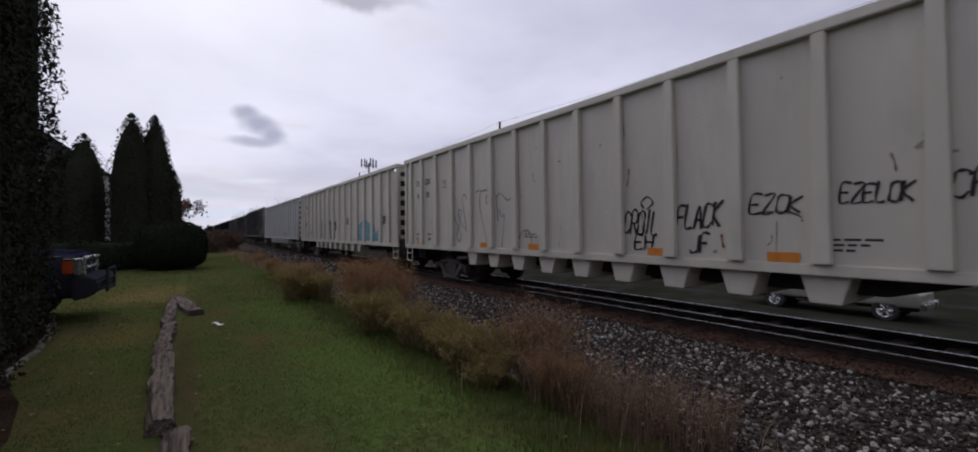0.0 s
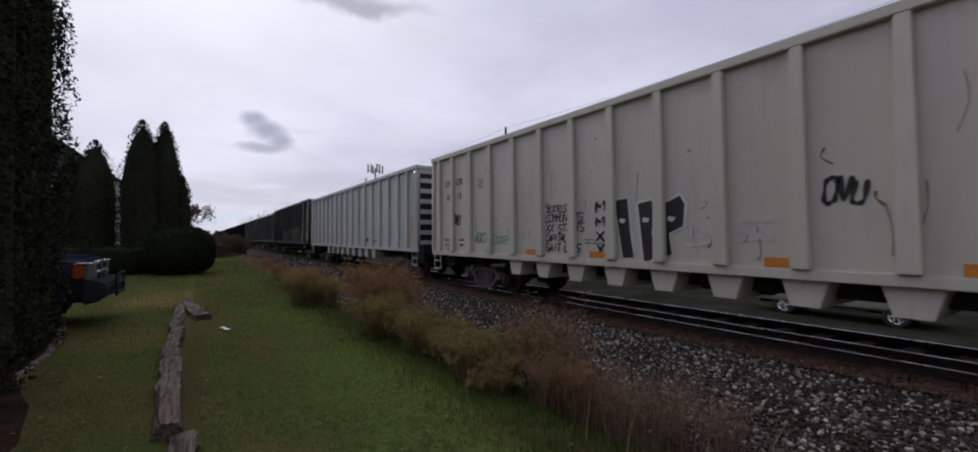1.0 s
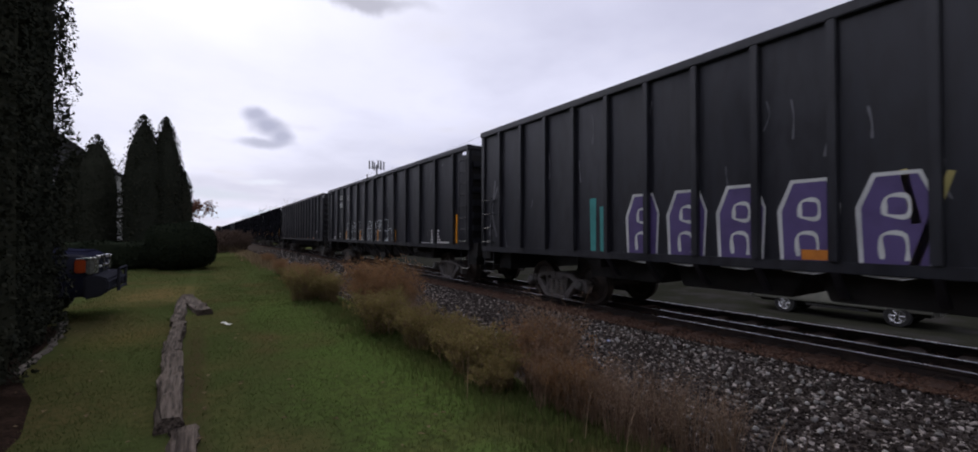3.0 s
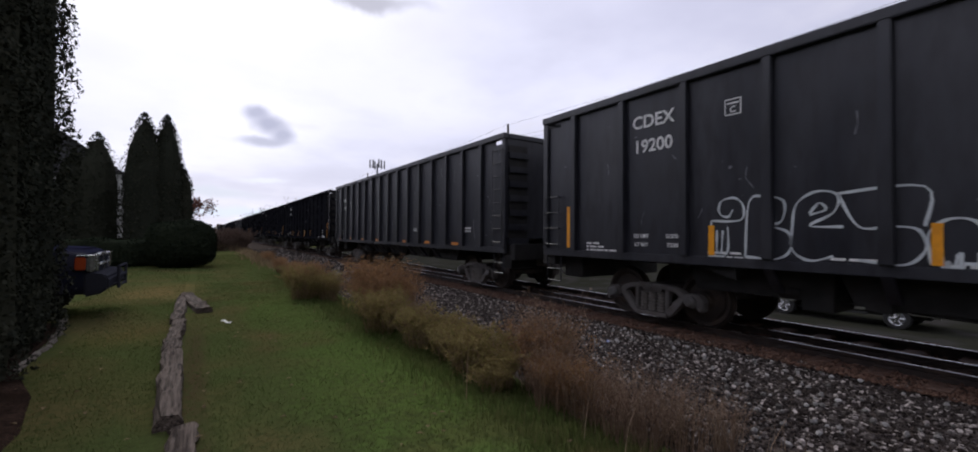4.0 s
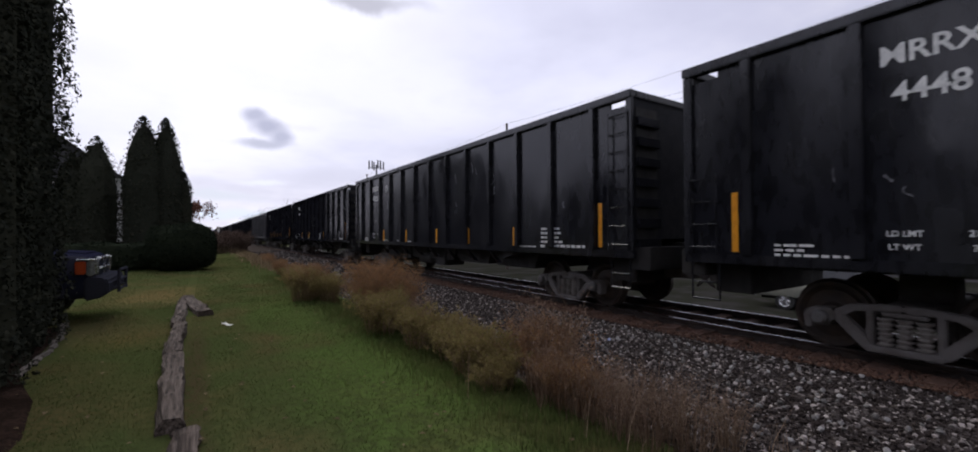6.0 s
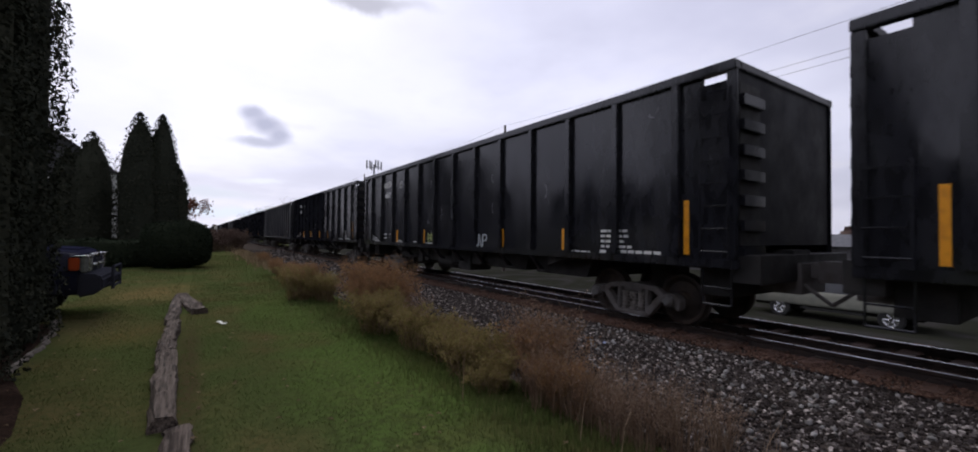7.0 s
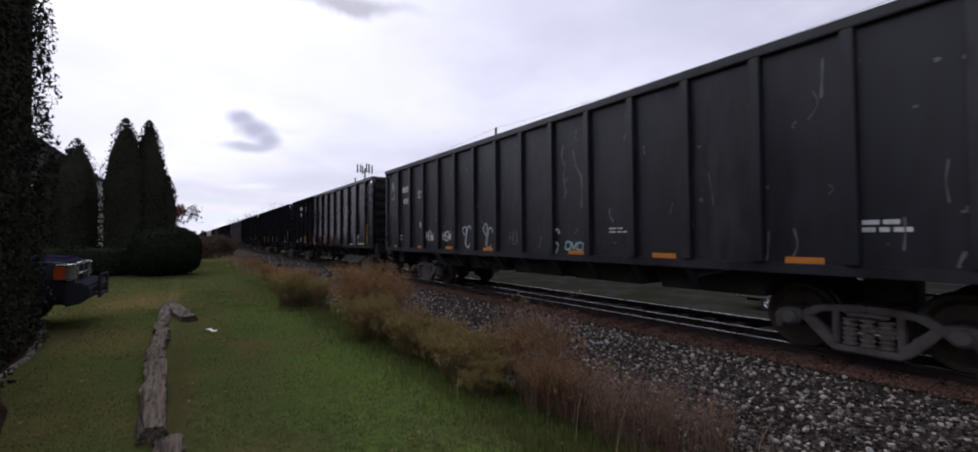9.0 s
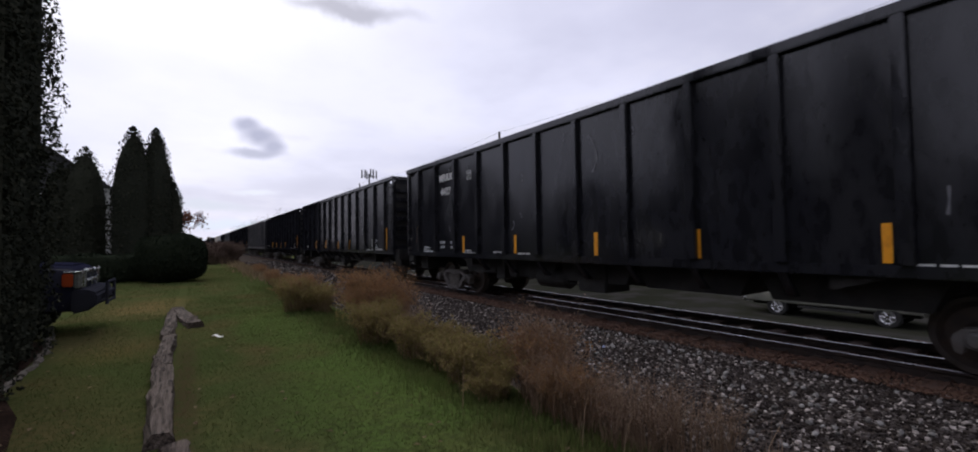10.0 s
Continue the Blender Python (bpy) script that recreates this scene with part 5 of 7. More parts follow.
build_loose_ground()
build_weeds()
build_trees()
build_garden()
build_left_woods()
build_house()
build_suv()
build_lot()


# ---- freight cars: local y runs along the track, the side seen faces -x, z = 0 on the rails ----
ON_SIDE = Matrix(((0, 0, -1, 0), (-1, 0, 0, 0), (0, 1, 0, 0), (0, 0, 0, 1)))  # writing on the side that faces -x


def on_side(x, y, z):
    return Matrix.Translation((x, y, z)) @ ON_SIDE


WHEEL_R, AXLE_Y = 0.42, 0.76


def bogie_meshes():
    """Parts of a bogie, z = 0 on the rails."""
    side = Shape()
    # cast side frame: arched top, sloping arms down to the spring seat, axle boxes
    for k in (-1, 1):
        side.prism([(k * 0.66, 0.50), (k * 0.50, 0.60), (k * 0.2, 0.635), (0, 0.64), (0, 0.56), (k * 0.2, 0.555), (k * 0.42, 0.53), (k * 0.60, 0.42)], "x", -1.14, -1.0)
        side.prism([(k * 0.66, 0.44), (k * 0.54, 0.48), (k * 0.29, 0.22), (k * 0.24, 0.10), (k * 0.34, 0.10), (k * 0.42, 0.17)], "x", -1.15, -1.01)
        side.prism([(k * 0.93, 0.27), (k * 0.95, 0.44), (k * 0.86, 0.53), (k * 0.64, 0.53), (k * 0.60, 0.42), (k * 0.68, 0.36), (k * 0.84, 0.34), (k * 0.86, 0.27)], "x", -1.17, -0.99)
        side.prism([(k * 0.26, 0.16), (k * 0.33, 0.16), (k * 0.33, 0.58), (k * 0.26, 0.58)], "x", -1.13, -1.0)
    side.box(-1.18, -0.98, -0.33, 0.33, 0.09, 0.165)
    s_me = side.mesh("side_frame", M["steel"], bevel=0.016)
    spring = Shape()
    prof = []
    for i in range(6):
        z = 0.17 + i * 0.056
        prof += [(z, 0.05), (z + 0.006, 0.076), (z + 0.028, 0.08), (z + 0.036, 0.054)]
    sp_me = spring.lathe(prof, "z", 12).mesh("spring", M["spring"], smooth=True)
    bolster = Shape().box(-1.12, 1.12, -0.2, 0.2, 0.50, 0.56).box(-0.9, 0.9, -0.22, 0.22, 0.36, 0.62).box(-0.25, 0.25, -0.25, 0.25, 0.6, 0.96).mesh("bolster", M["steel"], bevel=0.015)
    brake = Shape()
    for k in (-1, 1):
        brake.box(-0.85, 0.85, k * 0.29 - 0.03, k * 0.29 + 0.03, 0.29, 0.36)
        for sx in (-0.755, 0.755):
            brake.box(sx - 0.05, sx + 0.05, k * 0.29, k * 0.345, 0.26, 0.52)
    br_me = brake.mesh("brake_beam", M["steel"], bevel=0.008)
    cap = Shape().lathe([(-1.26, 0.0), (-1.26, 0.06), (-1.23, 0.09), (-1.12, 0.09), (-1.12, 0.115), (-0.98, 0.115)], "x", 16).mesh("axle_cap", M["cap"], smooth=True)
    R = WHEEL_R
    wh = Shape()
    for sx, k in ((-0.755, -1), (0.755, 1)):
        prof = [(-0.07, 0.0), (-0.07, 0.11), (-0.02, 0.15), (0.0, R - 0.12), (-0.06, R - 0.06), (-0.06, R - 0.01), (0.05, R), (0.06, R + 0.026), (0.085, R + 0.022), (0.085, R - 0.06), (0.03, R - 0.12), (0.03, 0.15), (0.08, 0.11), (0.08, 0.0)]
        wh.lathe([(sx - k * h, r) for h, r in prof], "x", 36)
    wh.lathe([(-1.0, 0.0), (-1.0, 0.07), (1.0, 0.07), (1.0, 0.0)], "x", 12)
    return s_me, sp_me, bolster, br_me, cap, wh.mesh("wheelset", M["wheel"], smooth=True)


def add_bogie(car, y, meshes):
    s_me, sp_me, bol, br, cap, w_me = meshes
    b = part("bogie", bol, car, "grimy cast-steel four-wheel bogie", at=pose(0, y, RAIL_Z))
    turn = pose(0, 0, 0, 0, 0, 180)
    for m in (Matrix(), turn):
        part("side_frame", s_me, b, at=m)
        for k in (-0.165, 0.0, 0.165):
            part("spring", sp_me, b, at=m @ Matrix.Translation((-1.08, k, 0)))
    part("brake_beam", br, b)
    for k in (-AXLE_Y, AXLE_Y):
        part("wheelset", w_me, b, "steel wheels on an axle", at=pose(0, k, WHEEL_R))
        for m in (Matrix(), turn):
            part("axle_cap", cap, b, at=Matrix.Translation((0, k, WHEEL_R)) @ m)
    return b


LENGTH = {"ofox": 16.45, "cigx": 16.45, "gon": 16.05, "mrrx": 15.6, "old": 15.6, "cdex": 15.6}


def car_master(kind, paint, top, floor_z, posts, post_w, chutes, ladder_bays, label, post_taper=0.0, end_slots=False):
    """One car with its parts. posts: distances from the rear end. kind only names the meshes."""
    HALF = LENGTH[kind] / 2
    car = thing("freight_car", label, "freight car", group="cars of the train")
    w = 1.53                                   # half width over the sheets
    # shell: four sheeted walls open at the top, floor sloping to the hoppers
    hi, lo = top - 0.1, top - (0.24 if kind != "gon" else 0.102)   # the end bays stop short of the chord
    for k in (-1, 1):
        loop = [(-HALF + 0.05, floor_z), (HALF - 0.05, floor_z), (HALF - 0.05, lo), (HALF - 0.5, lo), (HALF - 0.5, hi), (-HALF + 0.5, hi), (-HALF + 0.5, lo), (-HALF + 0.05, lo)]
        part("side_sheet", Shape().prism(loop, "x", k * w - 0.02, k * w + 0.02).mesh(kind + "_side_sheet", M[paint]), car)
    for k in (-1, 1):
        e = Shape().box(-w + 0.02, w - 0.02, k * (HALF - 0.07) - 0.03, k * (HALF - 0.07) + 0.03, 1.25, top - 0.1)
        en = part("end_sheet", e.mesh(kind + "_end", M["end_black"] if paint == "black" else M[paint]), car)
        deep = 0.03 if end_slots else 0.022
        rib = Shape().box(-w + 0.06, w - 0.06, -deep, deep, -0.07, 0.07).mesh(kind + "_end_rib", M[paint], bevel=0.015)
        for i in range(5 if kind == "gon" else 0):
            part("end_rib", rib, en, at=pose(0, k * (HALF - 0.05 + deep), 1.5 + i * (top - 1.9) / 4))
        if end_slots:
            # a flat black sheet stands in for the shade between the steps
            back = Shape().box(-w + 0.06, -w + 0.62, -0.008, 0.008, 1.1, top - 0.28).mesh(kind + "_end_shade_sheet", M["under"])
            part("end_recess", back, en, "black sheet standing in for the shade behind the steps", at=pose(0, k * (HALF - 0.03), 0))
            ins = Shape().box(-w + 0.05, -w + 0.64, -0.045, 0.045, 0, 0.15).mesh(kind + "_step_plate", M[paint], bevel=0.008)
            for i in range(7):
                part("end_step", ins, en, at=pose(0, k * (HALF - 0.005), 1.1 + i * 0.345))
    s = Shape()
    s.box(-w + 0.1, w - 0.1, -HALF + 0.3, HALF - 0.3, top - 0.62, top - 0.56)
    part("load", s.mesh(kind + "_load", M["ballast"]), car, "heaped bulk load below the rim")
    # top chord: one rail round the rim
    for k in (-1, 1):
        c = Shape().box(k * (w + 0.03) - 0.075, k * (w + 0.03) + 0.075, -HALF, HALF, top - 0.13, top)
        part("top_chord", c.mesh(kind + "_chord", M[paint], bevel=0.012), car)
        c = Shape().box(-w + 0.05, w - 0.05, k * (HALF - 0.08) - 0.08, k * (HALF - 0.08) + 0.08, top - 0.12, top - 0.006)
        part("end_chord", c.mesh(kind + "_end_chord", M[paint], bevel=0.012), car)
        c = Shape().box(k * (w + 0.02) - 0.04, k * (w + 0.02) + 0.04, -HALF, HALF, floor_z - 0.03, floor_z + 0.10)
        part("side_sill", c.mesh(kind + "_sill", M[paint], bevel=0.01), car)
    # side posts
    pz0 = floor_z + 0.1
    post = Shape().prism([(-post_w / 2, pz0), (post_w / 2, pz0), (post_w / 2 * (1 - post_taper), top - 0.13), (-post_w / 2 * (1 - post_taper), top - 0.13)], "x", -0.085, 0.0)
    pm = post.mesh(kind + "_post", M[paint], bevel=0.012)
    for d in posts:
        for k in (-1, 1):
            part("side_post", pm, car, at=Matrix.Translation((k * (w + 0.021), HALF - d, 0)) @ pose(0, 0, 0, 0, 0, 0 if k < 0 else 180))
    foot = Shape().prism([(0.0, floor_z - 0.02), (-0.06, floor_z - 0.02), (0.22, floor_z - 0.34), (0.34, floor_z - 0.34)], "y", -post_w * 0.4, post_w * 0.4).mesh(kind + "_foot", M[paint], bevel=0.008)
    for d in posts:
        if 3.4 < d < LENGTH[kind] - 3.4 and kind not in ("ofox", "cigx"):
            for k in (-1, 1):
                part("post_foot", foot, car, at=Matrix.Translation((k * (w + 0.021), HALF - d, 0)) @ pose(0, 0, 0, 0, 0, 0 if k < 0 else 180))
    cpost = Shape().box(-0.05, 0.0, -0.07, 0.07, floor_z + 0.1, top - 0.13).mesh(kind + "_corner", M[paint], bevel=0.012)
    for k in (-1, 1):
        for e in (-1, 1):
            part("corner_post", cpost, car, at=Matrix.Translation((k * (w + 0.021), e * (HALF - 0.07), 0)) @ pose(0, 0, 0, 0, 0, 0 if k < 0 else 180))
    # ladders at the ends of each side
    hw = 0.2
    rung = Shape().rod((0, -hw, 0), (0, hw, 0), 0.011, 6).rod((0, -hw, 0), (0.07, -hw, 0), 0.011, 6).rod((0, hw, 0), (0.07, hw, 0), 0.011, 6)
    rm = rung.mesh(kind + "_rung", M[paint])
    for e in ladder_bays:
        y, rungs = e * (HALF - 0.3), (4 if e > 0 else 8)
        step = (top - 1.55) / 7
        zt = 1.16 + (rungs - 1) * step + 0.06
        lad = part("ladder", Shape().box(-0.006, 0.006, -hw - 0.015, -hw + 0.015, 1.05, zt).box(-0.006, 0.006, hw - 0.015, hw + 0.015, 1.05, zt).mesh(kind + "_stiles", M[paint]), car, at=pose(-w - 0.10, y, 0))
        for i in range(rungs):
            part("rung", rm, lad, at=pose(0, 0, 1.16 + i * step))
        st = Shape().rod((0, -hw, 1.0), (0, -hw, 0.42), 0.014, 6).rod((0, hw, 1.0), (0, hw, 0.42), 0.014, 6).rod((0, -hw, 0.42), (0, hw, 0.42), 0.016, 6).rod((0, -hw, 0.66), (0, hw, 0.66), 0.014, 6)
        part("stirrup_step", st.mesh(kind + "_step", M[paint]), car, at=pose(-w - 0.02, y, 0))
    # under the floor: centre sill, hoppers, end platforms, couplers
    part("centre_sill", Shape().box(-0.3, 0.3, -HALF - 0.15, HALF + 0.15, 0.82, 1.18).mesh(kind + "_centre", M["under"], bevel=0.01), car)
    for e in (-1, 1):
        sl = Shape().prism([(e * (HALF - 0.1), 1.9), (e * (HALF - 3.9), 0.75), (e * (HALF - 3.9), 0.9), (e * (HALF - 0.1), 2.05)], "x", -w + 0.05, w - 0.05)
        part("slope_sheet", sl.mesh(kind + "_slope", M["under"]), car)
        pf = Shape().box(-w + 0.05, w - 0.05, e * HALF - 0.25, e * HALF + 0.12, 0.74, 1.12)
        pf.box(-1.2, 1.2, min(e * (HALF - 0.75), e * (HALF - 0.25)), max(e * (HALF - 0.75), e * (HALF - 0.25)), 0.5, 0.95)
        part("end_platform", pf.mesh(kind + "_platform", M["under"], bevel=0.01), car)
        cp = Shape().box(-0.1, 0.1, min(e * (HALF + 0.1), e * (HALF + 0.62)), max(e * (HALF + 0.1), e * (HALF + 0.62)), 0.78, 0.98)
        cp.box(-0.19, 0.19, min(e * (HALF + 0.42), e * (HALF + 0.66)), max(e * (HALF + 0.42), e * (HALF + 0.66)), 0.73, 1.03)
        cp.box(-0.42, 0.42, min(e * (HALF - 0.3), e * (HALF + 0.3)), max(e * (HALF - 0.3), e * (HALF + 0.3)), 0.55, 1.0)
        cp.rod((-1.2, e * (HALF + 0.2), 0.9), (1.2, e * (HALF + 0.2), 0.9), 0.02, 6)
        cp.rod((-0.35, e * (HALF + 0.15), 0.8), (-0.25, e * (HALF + 0.62), 0.42), 0.03, 6)
        part("coupler", cp.mesh(kind + "_coupler", M["steel"], bevel=0.02), car)
    for y0, y1, z0, mat in chutes:
        d = (y1 - y0) * (0.2 if mat != "under" else 0.09)
        ch = Shape()
        wide = w - 0.02 if mat != "under" else 1.15
        ch.prism([(y0, floor_z), (y1, floor_z), (y1 - d, z0), (y0 + d, z0)], "x", -wide, wide)
        part("hopper_chute", ch.mesh(kind + "_chute", M[mat], bevel=0.01), car)
    cyl = Shape().lathe([(-0.55, 0.0), (-0.55, 0.16), (-0.48, 0.2), (0.48, 0.2), (0.55, 0.16), (0.55, 0.0)], "y", 16, (-0.85, -0.6, 0.72))
    part("air_tank", cyl.mesh(kind + "_tank", M["under"], smooth=True), car)
    if kind in ("mrrx", "cdex"):
        # brake gear hung below the near sill
        gear = Shape().box(-1.15, -0.5, 2.9, 3.25, 0.42, 0.95).rod((-1.1, 3.25, 0.62), (-1.1, 3.5, 0.62), 0.09, 10).box(-1.2, -0.9, 2.35, 2.6, 0.5, 0.9)
        gear.rod((-1.1, 2.5, 0.55), (-1.1, 0.2, 0.45), 0.022, 6).rod((-1.0, 3.4, 0.5), (-0.9, 1.0, 0.62), 0.018, 6)
        part("brake_valve", gear.mesh(kind + "_valve", M["under"], bevel=0.02), car, "black brake valve with pipes")
        res = Shape().lathe([(-0.5, 0.0), (-0.5, 0.15), (-0.42, 0.21), (0.42, 0.21), (0.5, 0.15), (0.5, 0.0)], "y", 16, (-1.0, 1.2, 0.55))
        part("air_reservoir", res.mesh(kind + "_reservoir", M["under"], smooth=True), car)
        box = Shape().box(-1.2, -0.5, -0.35, 0.35, 0.36, 0.95).box(-1.24, -1.2, -0.3, 0.3, 0.62, 0.68)
        part("gate_motor", box.mesh(kind + "_motor", M["under"], bevel=0.03), car)
    for e in (-1, 1):
        add_bogie(car, e * (HALF - (2.3 if e > 0 else 2.05)), BOGIE)
    return car


# copy of the sides' black, darker and duller so the ends mirror less sky
M["end_black"] = material("dull_black_end_paint", (0.014, 0.0145, 0.018), 0.6, spec=0.15, tint=(0.022, 0.021, 0.022), tint_scale=1.2, grain=(0.010, 0.010, 0.012), grain_scale=8, bump=0.2, bump_scale=3)
M["under"] = material("black_underframe", (0.008, 0.0075, 0.007), 0.7, tint=(0.018, 0.015, 0.013), tint_scale=3, bump=0.2)
M["spring"] = material("pale_dusty_springs", (0.17, 0.155, 0.14), 0.7, tint=(0.10, 0.085, 0.075), tint_scale=9, bump=0)
M["cap"] = material("grey_bearing_cap", (0.10, 0.098, 0.095), 0.55, tint=(0.07, 0.06, 0.055), tint_scale=9, bump=0)
BOGIE = bogie_meshes()

even = lambda first, step, count: [first + step * i for i in range(count)]
chutes_at = lambda mat: [(6.925 - 0.96 * i - 0.26, 6.925 - 0.96 * i + 0.26, 0.5, mat) for i in range(3, 12)] + [(-5.0, 5.0, 0.60, "under")]
CHUTES_BLACK = [(-4.85 + i * 1.95, -2.98 + i * 1.95, 0.54, "under") for i in range(5)]
MASTERS = {
    "ofox": car_master("ofox", "grey", 3.77, 0.86, [0.5] + even(1.3, 0.96, 15) + [15.6], 0.21, chutes_at("grey"), (1, -1), "light grey ribbed steel hopper car on the track, weathered", 0.3, True),
    "cigx": car_master("cigx", "grey2", 3.77, 0.90, [0.5] + even(1.3, 0.96, 15) + [15.6], 0.21, chutes_at("grey2"), (1, -1), "pale grey ribbed steel hopper car with yellow stripes", 0.3, True),
    "gon": car_master("gon", "black_matt", 3.94, 0.95, even(0.82, 0.83, 16) + [14.5, 14.8], 0.10, CHUTES_BLACK, (1,), "black high-sided gondola car with colourful graffiti"),
    "mrrx": car_master("mrrx", "black", 3.77, 0.96, even(0.9, 1.15, 13), 0.14, CHUTES_BLACK, (1, -1), "glossy black ribbed hopper car with yellow stripes", 0.15, True),
    "cdex": car_master("cdex", "black_matt", 3.77, 0.96, even(0.9, 1.15, 13), 0.14, CHUTES_BLACK, (1, -1), "black ribbed hopper car with pale outlined graffiti", 0.15, True),
    "old": car_master("old", "black_matt", 3.77, 0.93, even(1.15, 0.955, 15), 0.15, CHUTES_BLACK, (1, -1), "dull black ribbed hopper car with orange plates", 0.15, True),
}

# the train: kind of car, place of its rear end along the track at the start, running marks
TRAIN = [("ofox", 13.86, "OFOX", "1818"), ("ofox", 30.95, "OFOX", "1813"), ("cigx", 48.51, "CIGX", "803178"), ("gon", 65.49, "", ""), ("cdex", 81.71, "CDEX", "19200"),
         ("old", 98.70, "MRRX", "4389"), ("mrrx", 115.69, "MRRX", "4448"), ("mrrx", 132.21, "MRRX", "4425"), ("mrrx", 149.03, "MRRX", "4437"), ("mrrx", 165.77, "FGRX", "4502"),
         ("old", 182.70, "MRRX", "4365"), ("mrrx", 199.64, "MRRX", "4427")]
far = ["mrrx", "mrrx", "old", "mrrx", "mrrx", "old", "mrrx", "cigx", "ofox", "mrrx", "mrrx", "old", "mrrx", "mrrx", "mrrx", "old", "mrrx", "mrrx", "mrrx", "mrrx", "mrrx"]
for i, k in enumerate(far):
    TRAIN.append((k, 199.64 + 16.85 * (i + 1), "", ""))

CARS = []
for k, rear, mark, number in TRAIN:
    c = copy_thing(MASTERS[k], pose(TRACK_X, rear - LENGTH[k] / 2, 0))
    CARS.append((c, k, rear, mark, number))
for m in MASTERS.values():
    for o in [*m.children_recursive, m]:
        bpy.data.objects.remove(o)



# ---- writing, plates, paint and dents on the cars' near side ----
SHEET = -1.5535            # the outer face of the side sheets


class Flat:
    """Flat shapes on a car's side: u runs to the right as one reads it, v up; a few millimetres thick steps keep layers apart."""

    def __init__(self, layer=0):
        self.s, self.x = Shape(), -0.002 - 0.0015 * layer

    def poly(self, pts):
        self.s.add([(self.x, -u, v) for u, v in pts], [tuple(range(len(pts)))])
        return self

    def bar(self, u, v, w, h):
        return self.poly([(u - w / 2, v - h / 2), (u + w / 2, v - h / 2), (u + w / 2, v + h / 2), (u - w / 2, v + h / 2)])

    def stroke(self, pts, pen, smooth=True):
        if smooth and len(pts) > 2:
            fine = []
            P = [pts[0]] + list(pts) + [pts[-1]]
            for i in range(1, len(P) - 2):
                for k in range(5):
                    t = k / 5
                    fine.append(tuple(0.5 * ((2 * P[i][j]) + (P[i + 1][j] - P[i - 1][j]) * t + (2 * P[i - 1][j] - 5 * P[i][j] + 4 * P[i + 1][j] - P[i + 2][j]) * t * t
                                             + (3 * P[i][j] - P[i - 1][j] - 3 * P[i + 1][j] + P[i + 2][j]) * t ** 3) for j in (0, 1)))
            pts = fine + [pts[-1]]
        left, right = [], []
        for i, p in enumerate(pts):
            a, b = pts[max(0, i - 1)], pts[min(len(pts) - 1, i + 1)]
            d = Vector((b[0] - a[0], b[1] - a[1]))
            if d.length < 1e-6:
                d = Vector((1, 0))
            d.normalize()
            w = pen * (0.8 + 0.3 * math.sin(i * 0.9)) / 2
            left.append((p[0] - d.y * w, p[1] + d.x * w))
            right.append((p[0] + d.y * w, p[1] - d.x * w))
        for i in range(len(pts) - 1):
            self.poly([left[i], right[i], right[i + 1], left[i + 1]])
        return self

    def put(self, car, y, z, mat, name="graffiti", label="", parent=None, x=SHEET):
        return part(name, self.s.mesh(name, mat), parent or car, label, at=pose(x, y, z))


def spray(colour, name):
    return material(name, colour, 0.6, tint=tuple(c * 0.75 for c in colour), tint_scale=3, bump=0)


SP = {
    "black": spray((0.018, 0.018, 0.02), "black_spray"), "white": spray((0.62, 0.63, 0.62), "white_spray"), "teal": spray((0.05, 0.30, 0.28), "teal_spray"),
    "purple": spray((0.10, 0.07, 0.20), "purple_spray"), "green": spray((0.24, 0.30, 0.10), "olive_green_spray"), "lime": spray((0.42, 0.48, 0.16), "lime_spray"),
    "yellow": spray((0.60, 0.52, 0.18), "yellow_spray"), "mint": spray((0.08, 0.34, 0.24), "mint_spray"), "blue": spray((0.13, 0.34, 0.38), "blue_spray"),
    "faint": spray((0.26, 0.25, 0.24), "faded_grey_spray"), "rust": spray((0.20, 0.11, 0.07), "rust_streak"), "scuff": spray((0.15, 0.15, 0.165), "pale_scuff"), "chalk": spray((0.56, 0.60, 0.61), "pale_grey_spray"), "pale_teal": spray((0.32, 0.50, 0.50), "pale_teal_spray"),
    "olive_dark": spray((0.07, 0.09, 0.03), "dark_olive_spray"), "stain": spray((0.36, 0.33, 0.29), "brown_stain"), "red": spray((0.25, 0.03, 0.025), "red_decal"),
}


def tag(car, y, z, w, h, col, seed, chars=4, pen=0.03, label="sprayed graffiti tag"):
    rng = random.Random(seed)
    f = Flat(1)
    cw = w / chars
    for i in range(chars):
        u0 = -w / 2 + cw * i
        for k in range(2):
            n = rng.randint(3, 6)
            f.stroke([(u0 + cw * rng.uniform(-0.1, 1.1), h * rng.uniform(-0.5, 0.5)) for _ in range(n)], pen)
    f.stroke([(-w / 2, -h * 0.5), (0, -h * 0.58), (w / 2, -h * 0.45)], pen)
    return f.put(car, y, z, SP[col], label=label)


